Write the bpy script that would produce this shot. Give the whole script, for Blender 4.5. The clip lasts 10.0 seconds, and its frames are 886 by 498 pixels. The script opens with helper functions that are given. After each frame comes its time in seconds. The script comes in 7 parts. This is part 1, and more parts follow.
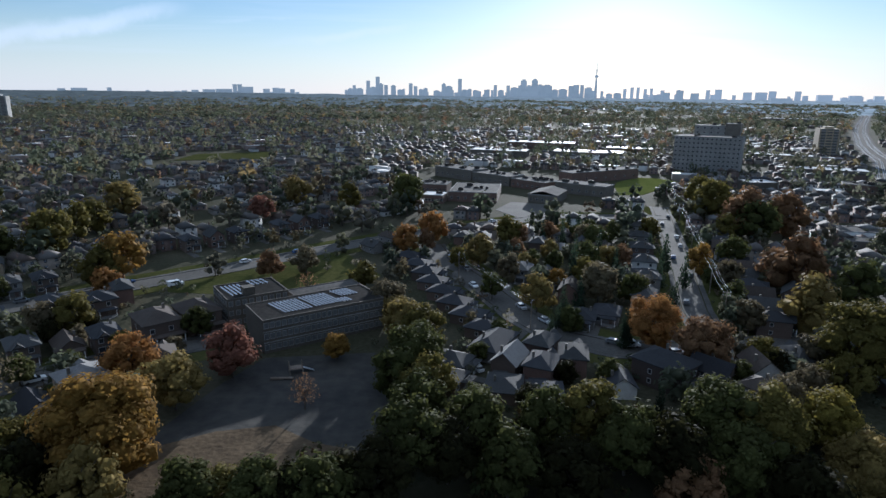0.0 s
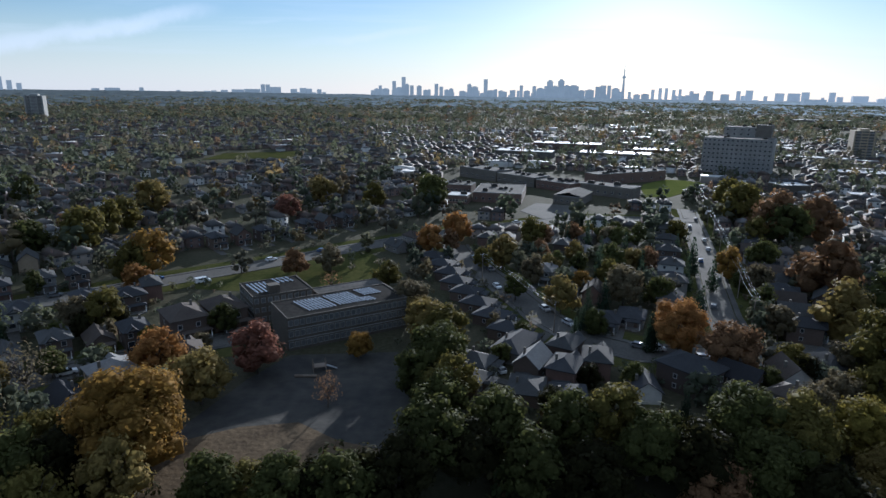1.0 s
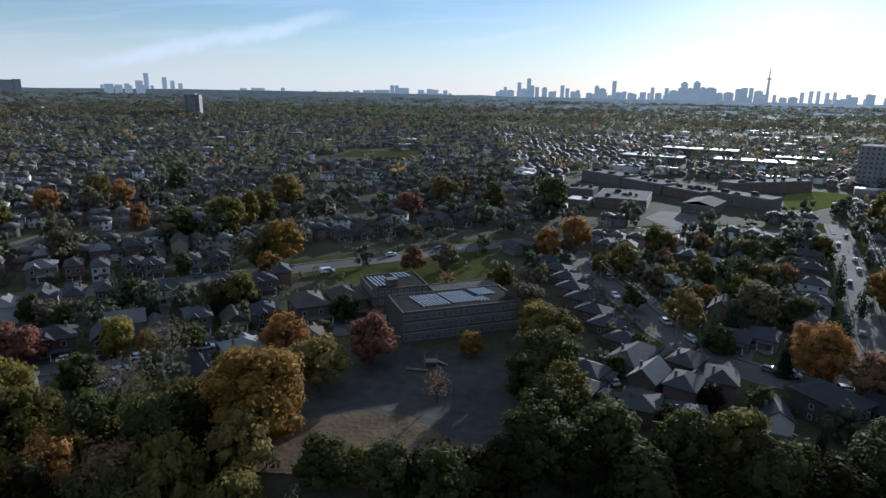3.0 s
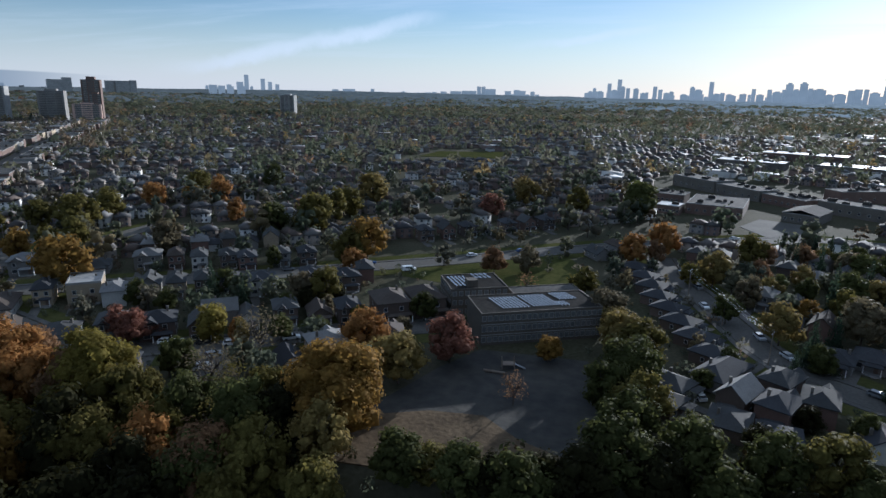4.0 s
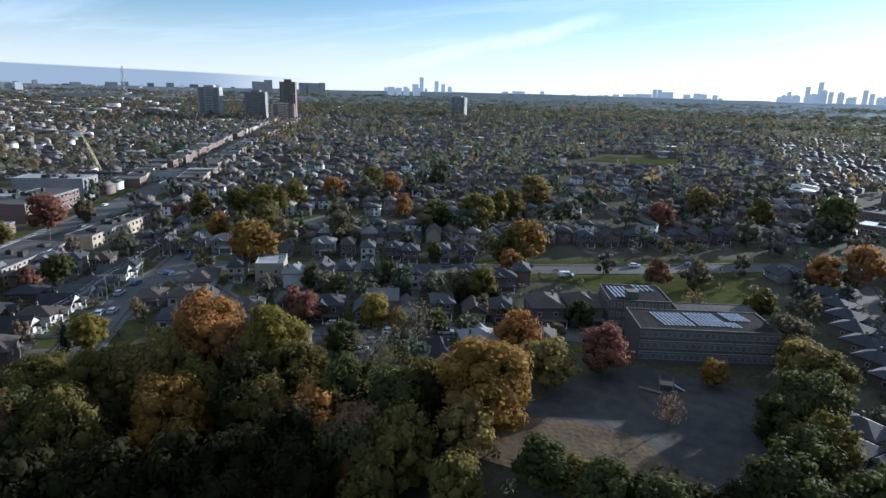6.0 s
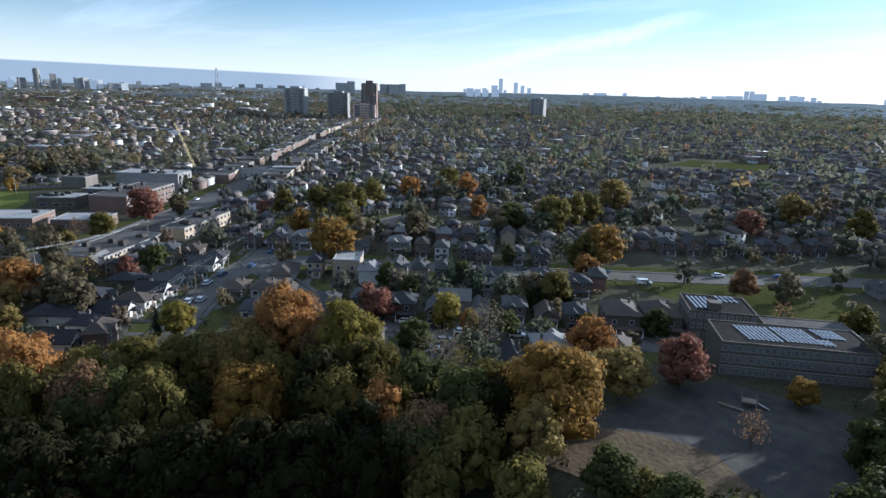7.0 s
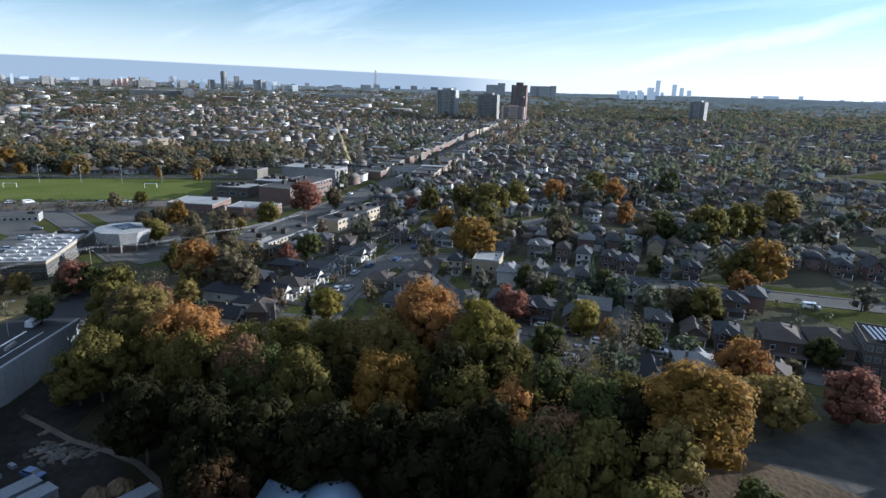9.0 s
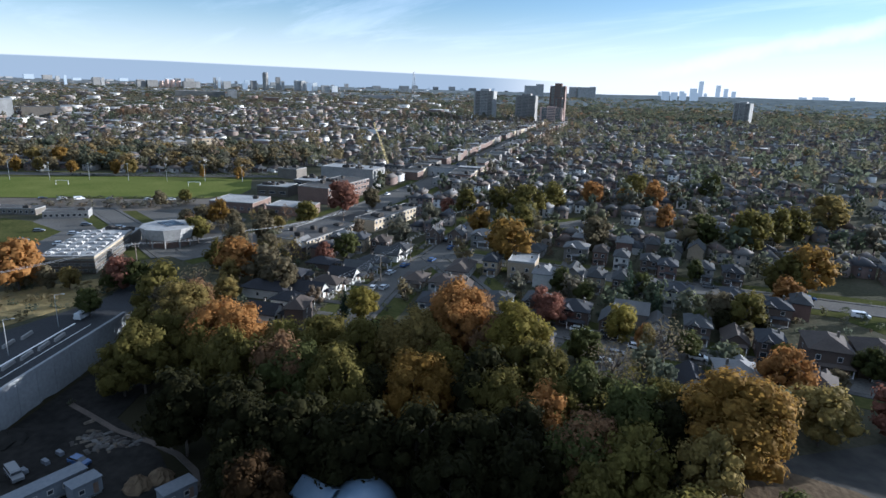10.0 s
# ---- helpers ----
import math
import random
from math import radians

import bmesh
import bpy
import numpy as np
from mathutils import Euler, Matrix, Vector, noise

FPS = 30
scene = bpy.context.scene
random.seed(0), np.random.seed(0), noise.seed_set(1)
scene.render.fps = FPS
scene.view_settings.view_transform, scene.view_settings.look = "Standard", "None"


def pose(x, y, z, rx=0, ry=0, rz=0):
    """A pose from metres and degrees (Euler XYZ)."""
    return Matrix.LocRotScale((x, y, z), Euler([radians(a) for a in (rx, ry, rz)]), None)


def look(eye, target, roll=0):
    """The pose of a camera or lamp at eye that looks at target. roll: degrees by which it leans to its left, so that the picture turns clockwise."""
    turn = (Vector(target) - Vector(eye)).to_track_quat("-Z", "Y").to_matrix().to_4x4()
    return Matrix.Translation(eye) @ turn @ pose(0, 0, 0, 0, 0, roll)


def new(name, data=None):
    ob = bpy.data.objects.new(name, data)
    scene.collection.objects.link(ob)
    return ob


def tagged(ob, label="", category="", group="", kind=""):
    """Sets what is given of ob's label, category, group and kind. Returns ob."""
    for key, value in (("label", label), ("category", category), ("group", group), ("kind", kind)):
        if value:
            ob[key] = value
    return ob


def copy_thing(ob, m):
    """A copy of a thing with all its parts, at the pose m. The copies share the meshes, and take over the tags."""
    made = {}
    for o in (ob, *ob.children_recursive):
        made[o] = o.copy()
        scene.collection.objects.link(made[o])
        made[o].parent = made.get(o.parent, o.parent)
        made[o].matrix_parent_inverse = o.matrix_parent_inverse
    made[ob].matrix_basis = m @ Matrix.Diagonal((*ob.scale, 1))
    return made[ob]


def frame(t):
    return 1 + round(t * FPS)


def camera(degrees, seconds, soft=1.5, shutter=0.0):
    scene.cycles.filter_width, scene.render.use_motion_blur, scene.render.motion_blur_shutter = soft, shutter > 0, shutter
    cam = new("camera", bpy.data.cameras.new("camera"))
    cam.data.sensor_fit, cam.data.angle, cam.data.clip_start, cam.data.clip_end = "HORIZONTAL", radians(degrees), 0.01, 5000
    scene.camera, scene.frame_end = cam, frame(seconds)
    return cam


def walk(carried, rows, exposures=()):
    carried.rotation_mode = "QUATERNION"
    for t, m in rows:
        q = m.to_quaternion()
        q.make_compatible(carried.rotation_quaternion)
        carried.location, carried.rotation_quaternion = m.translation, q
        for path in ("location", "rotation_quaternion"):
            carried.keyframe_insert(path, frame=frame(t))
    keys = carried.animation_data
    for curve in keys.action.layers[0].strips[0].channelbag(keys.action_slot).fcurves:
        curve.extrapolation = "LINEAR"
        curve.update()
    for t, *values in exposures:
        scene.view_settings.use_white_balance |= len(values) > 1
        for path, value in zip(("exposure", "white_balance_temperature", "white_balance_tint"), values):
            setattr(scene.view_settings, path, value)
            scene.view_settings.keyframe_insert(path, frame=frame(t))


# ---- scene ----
cam = camera(71.7, 10.0, soft=1.5)
PATH = [
    (0.0, pose(0, 0, 65, 75.69, -0.64, 0.12)),
    (0.5, pose(0, 0, 65, 75.69, -0.72, 0.80)),
    (1.0, pose(0, 0, 65, 75.70, -0.74, 2.44)),
    (1.5, pose(0, 0, 65, 75.71, -0.81, 4.77)),
    (2.0, pose(0, 0, 65, 75.69, -0.91, 7.39)),
    (3.5, pose(0, 0, 65, 75.62, -1.13, 17.46)),
    (4.0, pose(0, 0, 65, 75.59, -1.18, 21.55)),
    (4.5, pose(0, 0, 65, 75.56, -1.28, 25.69)),
    (5.0, pose(0, 0, 65, 75.52, -1.33, 29.74)),
    (5.5, pose(0, 0, 65, 75.49, -1.39, 33.30)),
    (7.0, pose(0, 0, 65, 75.39, -1.55, 43.94)),
    (7.5, pose(0, 0, 65, 75.34, -1.59, 47.52)),
    (8.0, pose(0, 0, 65, 75.26, -1.61, 51.09)),
    (8.5, pose(0, 0, 65, 75.22, -1.63, 54.29)),
    (9.0, pose(0, 0, 65, 75.17, -1.70, 57.46)),
    (9.5, pose(0, 0, 65, 75.16, -1.68, 59.67)),
    (10.0, pose(0, 0, 65, 75.15, -1.70, 60.89)),
]
walk(cam, PATH, exposures=[(0.0, 0.64, 4950, 10), (2.0, 0.58, 4950, 10), (4.0, 0.53, 4930, 10), (5.0, 0.45, 4930, 10), (5.5, 0.93, 4900, 10), (7.5, 1.17, 4900, 10), (10.0, 1.2, 4930, 10)])

# ---- light ----
SUN_AZ, SUN_EL = radians(15), radians(11)
to_sun = Vector((math.sin(SUN_AZ) * math.cos(SUN_EL), math.cos(SUN_AZ) * math.cos(SUN_EL), math.sin(SUN_EL)))
sun = new("sun", bpy.data.lights.new("sun", "SUN"))
sun.data.energy, sun.data.angle, sun.data.color = 5.0, radians(0.6), (1.0, 0.86, 0.68)
sun.matrix_world = look(to_sun * 100, (0, 0, 0))

world = bpy.data.worlds.new("world")
scene.world = world
world.use_nodes = True
wn, wl = world.node_tree.nodes, world.node_tree.links
wn.clear()


def wnode(kind, **values):
    n = wn.new(kind)
    for k, v in values.items():
        n.inputs[k].default_value = v
    return n


def wmath(op, a, b=None, c=None):
    n = wn.new("ShaderNodeMath")
    n.operation = op
    for i, v in enumerate((a, b, c)):
        if v is None:
            continue
        if isinstance(v, (int, float)):
            n.inputs[i].default_value = v
        else:
            wl.new(v, n.inputs[i])
    return n.outputs[0]


def wstep(v, lo, hi):
    n = wn.new("ShaderNodeMapRange")
    n.interpolation_type = "SMOOTHSTEP"
    wl.new(v, n.inputs[0])
    n.inputs[1].default_value, n.inputs[2].default_value = lo, hi
    return n.outputs[0]


sky = wn.new("ShaderNodeTexSky")
sky.sky_type = "NISHITA"
sky.sun_disc, sky.sun_elevation, sky.sun_rotation = False, SUN_EL, SUN_AZ
sky.altitude, sky.air_density, sky.dust_density, sky.ozone_density = 200, 1.0, 0.15, 1.8
coord = wn.new("ShaderNodeTexCoord")
split = wn.new("ShaderNodeSeparateXYZ")
wl.new(coord.outputs["Generated"], split.inputs[0])
dx, dy, dz = split.outputs
# thin streaks of high cloud
flat_z = wmath("ADD", wmath("MAXIMUM", dz, 0.0), 0.06)
comb = wn.new("ShaderNodeCombineXYZ")
wl.new(wmath("DIVIDE", dx, flat_z), comb.inputs[0])
wl.new(wmath("DIVIDE", dy, flat_z), comb.inputs[1])
turn = wn.new("ShaderNodeMapping")
turn.inputs["Rotation"].default_value = (0, 0, radians(-24))
turn.inputs["Scale"].default_value = (0.17, 0.55, 1)
turn.inputs["Location"].default_value = (1.3, 0.4, 0)
wl.new(comb.outputs[0], turn.inputs[0])
wisps = wnode("ShaderNodeTexNoise", Scale=1.6, Detail=7.0, Roughness=0.6, Distortion=0.6)
wl.new(turn.outputs[0], wisps.inputs["Vector"])
cloud = wmath("MULTIPLY", wstep(wisps.outputs[0], 0.47, 0.70), wstep(dz, 0.015, 0.075))
cloud = wmath("MULTIPLY", cloud, 0.22)
bearing = wmath("MULTIPLY", wmath("ARCTAN2", dx, dy), 57.3)
height = wmath("MULTIPLY", wmath("ARCSINE", dz), 57.3)
fray = wnode("ShaderNodeTexNoise", Scale=9.0, Detail=6.0, Roughness=0.6)
wl.new(coord.outputs["Generated"], fray.inputs["Vector"])
fray = wmath("SUBTRACT", fray.outputs[0], 0.5)
for az0, el0, az1, el1, wide, strong in ((-45.0, 1.4, -22.0, 6.3, 0.75, 0.50), (-15.5, 3.8, -2.4, 5.55, 0.45, 0.45), (-21.0, 5.4, -12.0, 6.1, 0.22, 0.28)):
    slope = (el1 - el0) / (az1 - az0)
    line = wmath("ADD", wmath("MULTIPLY", wmath("SUBTRACT", bearing, az0), slope), el0)
    off = wmath("ABSOLUTE", wmath("ADD", wmath("SUBTRACT", height, line), wmath("MULTIPLY", fray, 4.0 * wide)))
    body = wmath("SUBTRACT", 1.0, wstep(off, 0.1 * wide, 1.3 * wide))
    ends = wmath("MULTIPLY", wstep(bearing, az0 - 3, az0 + 9), wmath("SUBTRACT", 1.0, wstep(bearing, az1 - 3, az1 + 1.5)))
    cloud = wmath("MAXIMUM", cloud, wmath("MULTIPLY", wmath("MULTIPLY", body, ends), wmath("ADD", wmath("MULTIPLY", fray, 1.2), strong)))
mix_cloud = wn.new("ShaderNodeMixRGB")
wl.new(cloud, mix_cloud.inputs[0])
tone = wn.new("ShaderNodeMixRGB")
tone.blend_type = "MULTIPLY"
tone.inputs[0].default_value = 1.0
tone.inputs[2].default_value = (0.91, 0.86, 0.87, 1)
wl.new(sky.outputs[0], tone.inputs[1])
wl.new(tone.outputs[0], mix_cloud.inputs[1])
mix_cloud.inputs[2].default_value = (7.8, 7.7, 7.5, 1)
# low bank of cloud over the far western horizon
edge_noise = wnode("ShaderNodeTexNoise", Scale=3.0, Detail=3.0)
wl.new(coord.outputs["Generated"], edge_noise.inputs["Vector"])
top = wmath("ADD", wmath("MULTIPLY", wmath("MULTIPLY", dx, -1.0), 0.050), wmath("MULTIPLY", edge_noise.outputs[0], 0.003))
over = wmath("SUBTRACT", dz, wmath("SUBTRACT", wmath("MINIMUM", top, 0.0525), 0.028))
bank = wmath("MULTIPLY", wmath("SUBTRACT", 1.0, wstep(over, -0.0012, 0.0012)), wstep(wmath("MULTIPLY", dx, -1.0), 0.74, 0.86))
mix_bank = wn.new("ShaderNodeMixRGB")
wl.new(wmath("MULTIPLY", bank, 0.85), mix_bank.inputs[0])
mix_bank.inputs[2].default_value = (2.1, 2.45, 2.7, 1)
# pale haze low over the horizon
low = wmath("SUBTRACT", 1.0, wstep(dz, -0.02, 0.13))
mix_low = wn.new("ShaderNodeMixRGB")
wl.new(wmath("MULTIPLY", low, 0.7), mix_low.inputs[0])
wl.new(mix_cloud.outputs[0], mix_low.inputs[1])
mix_low.inputs[2].default_value = (7.3, 7.0, 6.7, 1)
# an added pale veil above the view, put in to fill the shadows
veil = wn.new("ShaderNodeMixRGB")
wl.new(wmath("MULTIPLY", wstep(dz, 0.15, 0.45), 0.42), veil.inputs[0])
wl.new(mix_low.outputs[0], veil.inputs[1])
veil.inputs[2].default_value = (6.8, 6.9, 6.6, 1)
wl.new(veil.outputs[0], mix_bank.inputs[1])
back = wnode("ShaderNodeBackground", Strength=0.076)
wl.new(mix_bank.outputs[0], back.inputs[0])
wout = wn.new("ShaderNodeOutputWorld")
wl.new(back.outputs[0], wout.inputs[0])


# ---- materials ----
def material(name, a, b=None, scale=1.0, rough=0.85, metal=0.0, bump=0.0, tint=False, island=(), shine=0.5, brick=0.0, glow=0.0, through_leaf=0.0, coarse=0.0, spread=0.25):
    """Two colours mixed by noise of two sizes (scale per metre). tint: times the object's own colour. island: colours picked piece by piece."""
    m = bpy.data.materials.new(name)
    m.use_nodes = True
    n, l = m.node_tree.nodes, m.node_tree.links
    p = n["Principled BSDF"]
    p.inputs["Roughness"].default_value, p.inputs["Metallic"].default_value = rough, metal
    p.inputs["Specular IOR Level"].default_value = shine
    geo = n.new("ShaderNodeNewGeometry")
    fine = n.new("ShaderNodeTexNoise")
    fine.inputs["Scale"].default_value, fine.inputs["Detail"].default_value = scale, 6
    l.new(geo.outputs["Position"], fine.inputs["Vector"])
    wide = n.new("ShaderNodeTexNoise")
    wide.inputs["Scale"].default_value, wide.inputs["Detail"].default_value = coarse or scale * 0.11, 3
    l.new(geo.outputs["Position"], wide.inputs["Vector"])
    both = n.new("ShaderNodeMath")
    both.operation = "MULTIPLY_ADD"
    l.new(fine.outputs[0], both.inputs[0])
    both.inputs[1].default_value = 0.5
    half = n.new("ShaderNodeMath")
    half.operation = "MULTIPLY"
    l.new(wide.outputs[0], half.inputs[0])
    half.inputs[1].default_value = 0.5
    l.new(half.outputs[0], both.inputs[2])
    ramp = n.new("ShaderNodeValToRGB")
    ramp.color_ramp.elements[0].position, ramp.color_ramp.elements[1].position = 0.36, 0.64
    ramp.color_ramp.elements[0].color = (*a, 1)
    ramp.color_ramp.elements[1].color = (*(b or a), 1)
    l.new(both.outputs[0], ramp.inputs[0])
    colour = ramp.outputs[0]

    def times(one, two, factor=1.0):
        k = n.new("ShaderNodeMixRGB")
        k.blend_type = "MULTIPLY"
        k.inputs[0].default_value = factor
        l.new(one, k.inputs[1])
        l.new(two, k.inputs[2])
        return k.outputs[0]

    if island:
        pick = n.new("ShaderNodeValToRGB")
        pick.color_ramp.interpolation = "CONSTANT"
        for i, c in enumerate(island):
            e = pick.color_ramp.elements[i] if i < 2 else pick.color_ramp.elements.new(i / len(island))
            e.position, e.color = i / len(island), (*c, 1)
        l.new(geo.outputs["Random Per Island"], pick.inputs[0])
        colour = times(colour, pick.outputs[0])
    if tint:
        info = n.new("ShaderNodeObjectInfo")
        colour = times(colour, info.outputs["Color"])
        vary = n.new("ShaderNodeMapRange")
        l.new(info.outputs["Random"], vary.inputs[0])
        vary.inputs[3].default_value, vary.inputs[4].default_value = 1 - spread, 1 + spread * 0.6
        colour = times(colour, vary.outputs[0])
    if through_leaf:
        each = n.new("ShaderNodeMapRange")
        l.new(geo.outputs["Random Per Island"], each.inputs[0])
        each.inputs[3].default_value, each.inputs[4].default_value = 0.88, 1.12
        colour = times(colour, each.outputs[0])
    if brick:
        rows = n.new("ShaderNodeTexBrick")
        rows.inputs["Scale"].default_value = brick
        rows.inputs["Color1"].default_value, rows.inputs["Color2"].default_value = (1, 1, 1, 1), (0.75, 0.72, 0.7, 1)
        rows.inputs["Mortar"].default_value = (0.85, 0.83, 0.8, 1)
        tc = n.new("ShaderNodeTexCoord")
        swing = n.new("ShaderNodeMapping")
        swing.inputs["Rotation"].default_value = (radians(90), 0, 0)
        l.new(tc.outputs["Object"], swing.inputs[0])
        l.new(swing.outputs[0], rows.inputs["Vector"])
        colour = times(colour, rows.outputs[0], 0.7)
    l.new(colour, p.inputs["Base Color"])
    if bump:
        k = n.new("ShaderNodeBump")
        k.inputs["Strength"].default_value, k.inputs["Distance"].default_value = bump, 0.3 / scale
        l.new(fine.outputs[0], k.inputs["Height"])
        l.new(k.outputs[0], p.inputs["Normal"])
    if glow:
        l.new(colour, p.inputs["Emission Color"])
        p.inputs["Emission Strength"].default_value = glow
    if through_leaf:
        tr = n.new("ShaderNodeBsdfTranslucent")
        l.new(colour, tr.inputs[0])
        mixs = n.new("ShaderNodeMixShader")
        mixs.inputs[0].default_value = through_leaf
        l.new(p.outputs[0], mixs.inputs[1])
        l.new(tr.outputs[0], mixs.inputs[2])
        l.new(mixs.outputs[0], n["Material Output"].inputs[0])
    return m


M_ground = material("leaf_litter_and_grass", (0.040, 0.042, 0.023), (0.082, 0.074, 0.050), 0.9, 0.95, shine=0.03, bump=0.5, coarse=0.03)
M_grass = material("mown_grass", (0.085, 0.105, 0.026), (0.135, 0.142, 0.042), 0.8, 0.9, shine=0.0, bump=0.3, coarse=0.05)
M_lawn = material("dry_lawn", (0.042, 0.050, 0.017), (0.082, 0.080, 0.030), 0.7, 0.9, shine=0.0, bump=0.3, coarse=0.09)
M_asphalt = material("worn_asphalt", (0.072, 0.069, 0.063), (0.125, 0.118, 0.106), 1.4, 0.95, shine=0.1, bump=0.2, coarse=0.05)
M_gravel = material("brown_gravel", (0.085, 0.072, 0.058), (0.150, 0.130, 0.105), 0.8, 0.95, shine=0.1, bump=0.4, coarse=0.05)
M_ballast = material("track_ballast", (0.060, 0.055, 0.048), (0.105, 0.096, 0.084), 0.8, 0.95, shine=0.05, bump=0.4, coarse=0.05)
M_highway = material("dark_new_asphalt", (0.020, 0.021, 0.023), (0.038, 0.039, 0.041), 1.4, 0.9, shine=0.2, bump=0.2, coarse=0.05)
M_yard = material("cracked_playground_asphalt", (0.032, 0.032, 0.031), (0.066, 0.062, 0.053), 0.35, 0.9, shine=0.2, bump=0.3, coarse=0.06)
M_earth = material("trodden_earth_and_leaves", (0.070, 0.052, 0.034), (0.140, 0.105, 0.066), 0.9, 0.95, shine=0.03, bump=0.5, coarse=0.12)
M_concrete = material("pale_concrete", (0.165, 0.16, 0.15), (0.26, 0.25, 0.235), 1.2, 0.88, shine=0.25, bump=0.15, coarse=0.12)
M_pave = material("old_pavement", (0.075, 0.072, 0.066), (0.130, 0.125, 0.115), 1.2, 0.95, shine=0.08, bump=0.15, coarse=0.12)
M_precast = material("pale_precast_concrete", (0.17, 0.175, 0.18), (0.24, 0.245, 0.25), 1.2, 0.85, shine=0.25, bump=0.12, coarse=0.12)
M_dirt = material("packed_dirt_shade_dark", (0.013, 0.013, 0.012), (0.030, 0.028, 0.025), 0.6, 0.95, shine=0.03, bump=0.6, coarse=0.08)
M_paint = material("road_paint", (0.62, 0.61, 0.58), (0.75, 0.74, 0.70), 3.0, 0.6)
M_white = material("white_siding", (0.70, 0.69, 0.66), (0.82, 0.81, 0.78), 2.0, 0.6, bump=0.05)
M_trim = material("painted_trim", (0.26, 0.25, 0.235), (0.40, 0.385, 0.36), 2.0, 0.6)
M_wall = material("house_wall", (0.82, 0.82, 0.82), (1, 1, 1), 1.5, 0.85, tint=True, brick=4.0)
M_roof = material("asphalt_shingles", (0.72, 0.72, 0.72), (1, 1, 1), 2.5, 0.85, shine=0.16, bump=0.3, tint=True, coarse=0.4)
M_pane = material("window_glass", (0.020, 0.024, 0.030), (0.035, 0.040, 0.048), 0.5, 0.06, shine=0.8)
M_door = material("painted_door", (0.10, 0.07, 0.05), (0.16, 0.11, 0.08), 2.0, 0.5)
M_brick = material("red_brick", (0.108, 0.068, 0.052), (0.168, 0.112, 0.086), 2.0, 0.85, brick=4.0, coarse=0.2)
M_tan = material("buff_brick", (0.31, 0.25, 0.165), (0.40, 0.33, 0.225), 2.0, 0.85, brick=4.0, coarse=0.2)
M_grey = material("grey_brick", (0.10, 0.088, 0.072), (0.155, 0.138, 0.115), 2.0, 0.85, brick=4.0, coarse=0.2)
# an even, very dark brown brick
M_school = material("dark_school_brick", (0.060, 0.050, 0.038), (0.098, 0.083, 0.064), 2.0, 0.85, brick=4.0, coarse=0.2)
M_pink = material("pinkish_precast", (0.45, 0.31, 0.25), (0.55, 0.40, 0.33), 1.0, 0.8, coarse=0.1)
M_flat = material("tar_and_gravel_roof", (0.062, 0.059, 0.055), (0.118, 0.112, 0.104), 0.9, 0.95, shine=0.05, bump=0.2, coarse=0.1)
M_membrane = material("pale_roof_membrane", (0.24, 0.235, 0.225), (0.36, 0.355, 0.34), 0.8, 0.95, shine=0.05, bump=0.08, coarse=0.1)
M_metal = material("galvanised_steel", (0.42, 0.43, 0.45), (0.58, 0.59, 0.60), 3.0, 0.38, metal=0.8)
M_wood = material("weathered_pole_wood", (0.13, 0.10, 0.075), (0.22, 0.18, 0.14), 4.0, 0.9, bump=0.3)
M_bark = material("tree_bark", (0.045, 0.035, 0.027), (0.090, 0.072, 0.056), 4.0, 0.95, bump=0.5)
M_leaf = material("autumn_leaves", (0.66, 0.66, 0.64), (1.40, 1.40, 1.32), 2.2, 0.75, tint=True, through_leaf=0.48, shine=0.06, spread=0.2, bump=0.9)
M_solar = material("solar_cells", (0.44, 0.445, 0.46), (0.52, 0.525, 0.535), 2.0, 0.22, metal=0.7)
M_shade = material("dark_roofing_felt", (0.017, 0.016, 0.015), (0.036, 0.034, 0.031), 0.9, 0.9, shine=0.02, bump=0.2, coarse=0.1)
# White trailer panels greyed and darkened: the yard's shade is painted in.
M_prefab = material("prefab_panels_shade_grey", (0.095, 0.105, 0.12), (0.14, 0.15, 0.165), 1.5, 0.6)
# frames darker than the painted trim
M_school_trim = material("dull_window_frames", (0.15, 0.145, 0.135), (0.22, 0.212, 0.20), 1.5, 0.7)
# Panes lightened: sky reflection, and haze on far towers, painted into the colour.
M_pale_pane = material("pale_window_panes", (0.075, 0.080, 0.080), (0.14, 0.14, 0.135), 0.6, 0.15)
M_mast = material("dark_mast_steel", (0.10, 0.11, 0.12), (0.16, 0.17, 0.18), 0.5, 0.6)
M_car = material("car_paint", (0.95, 0.95, 0.95), (1, 1, 1), 1.0, 0.22, tint=True, spread=0.1)
M_tyre = material("tyre_rubber", (0.020, 0.020, 0.020), (0.035, 0.035, 0.035), 3.0, 0.9)
M_yellow = material("yellow_machine_paint", (0.42, 0.33, 0.13), (0.50, 0.40, 0.17), 2.0, 0.5)
M_dome = material("blue_grey_dome_sheet", (0.12, 0.17, 0.24), (0.17, 0.22, 0.29), 0.6, 0.3, bump=0.05)
M_rubble = material("broken_concrete", (0.07, 0.068, 0.064), (0.16, 0.155, 0.145), 1.5, 0.9, shine=0.1, bump=0.5, island=((1, 1, 1), (0.7, 0.68, 0.66), (0.45, 0.42, 0.40), (0.85, 0.75, 0.62)))
# Haze painted in: pale blue-grey colour and glow stand for the air between.
M_skyline = material("distant_concrete_haze_glow", (0.205, 0.226, 0.238), (0.250, 0.270, 0.282), 0.02, 0.9, shine=0.1, glow=0.50)
M_skyline_far = material("distant_concrete_paler_haze_glow", (0.26, 0.28, 0.30), (0.32, 0.34, 0.355), 0.02, 0.9, shine=0.1, glow=0.45)


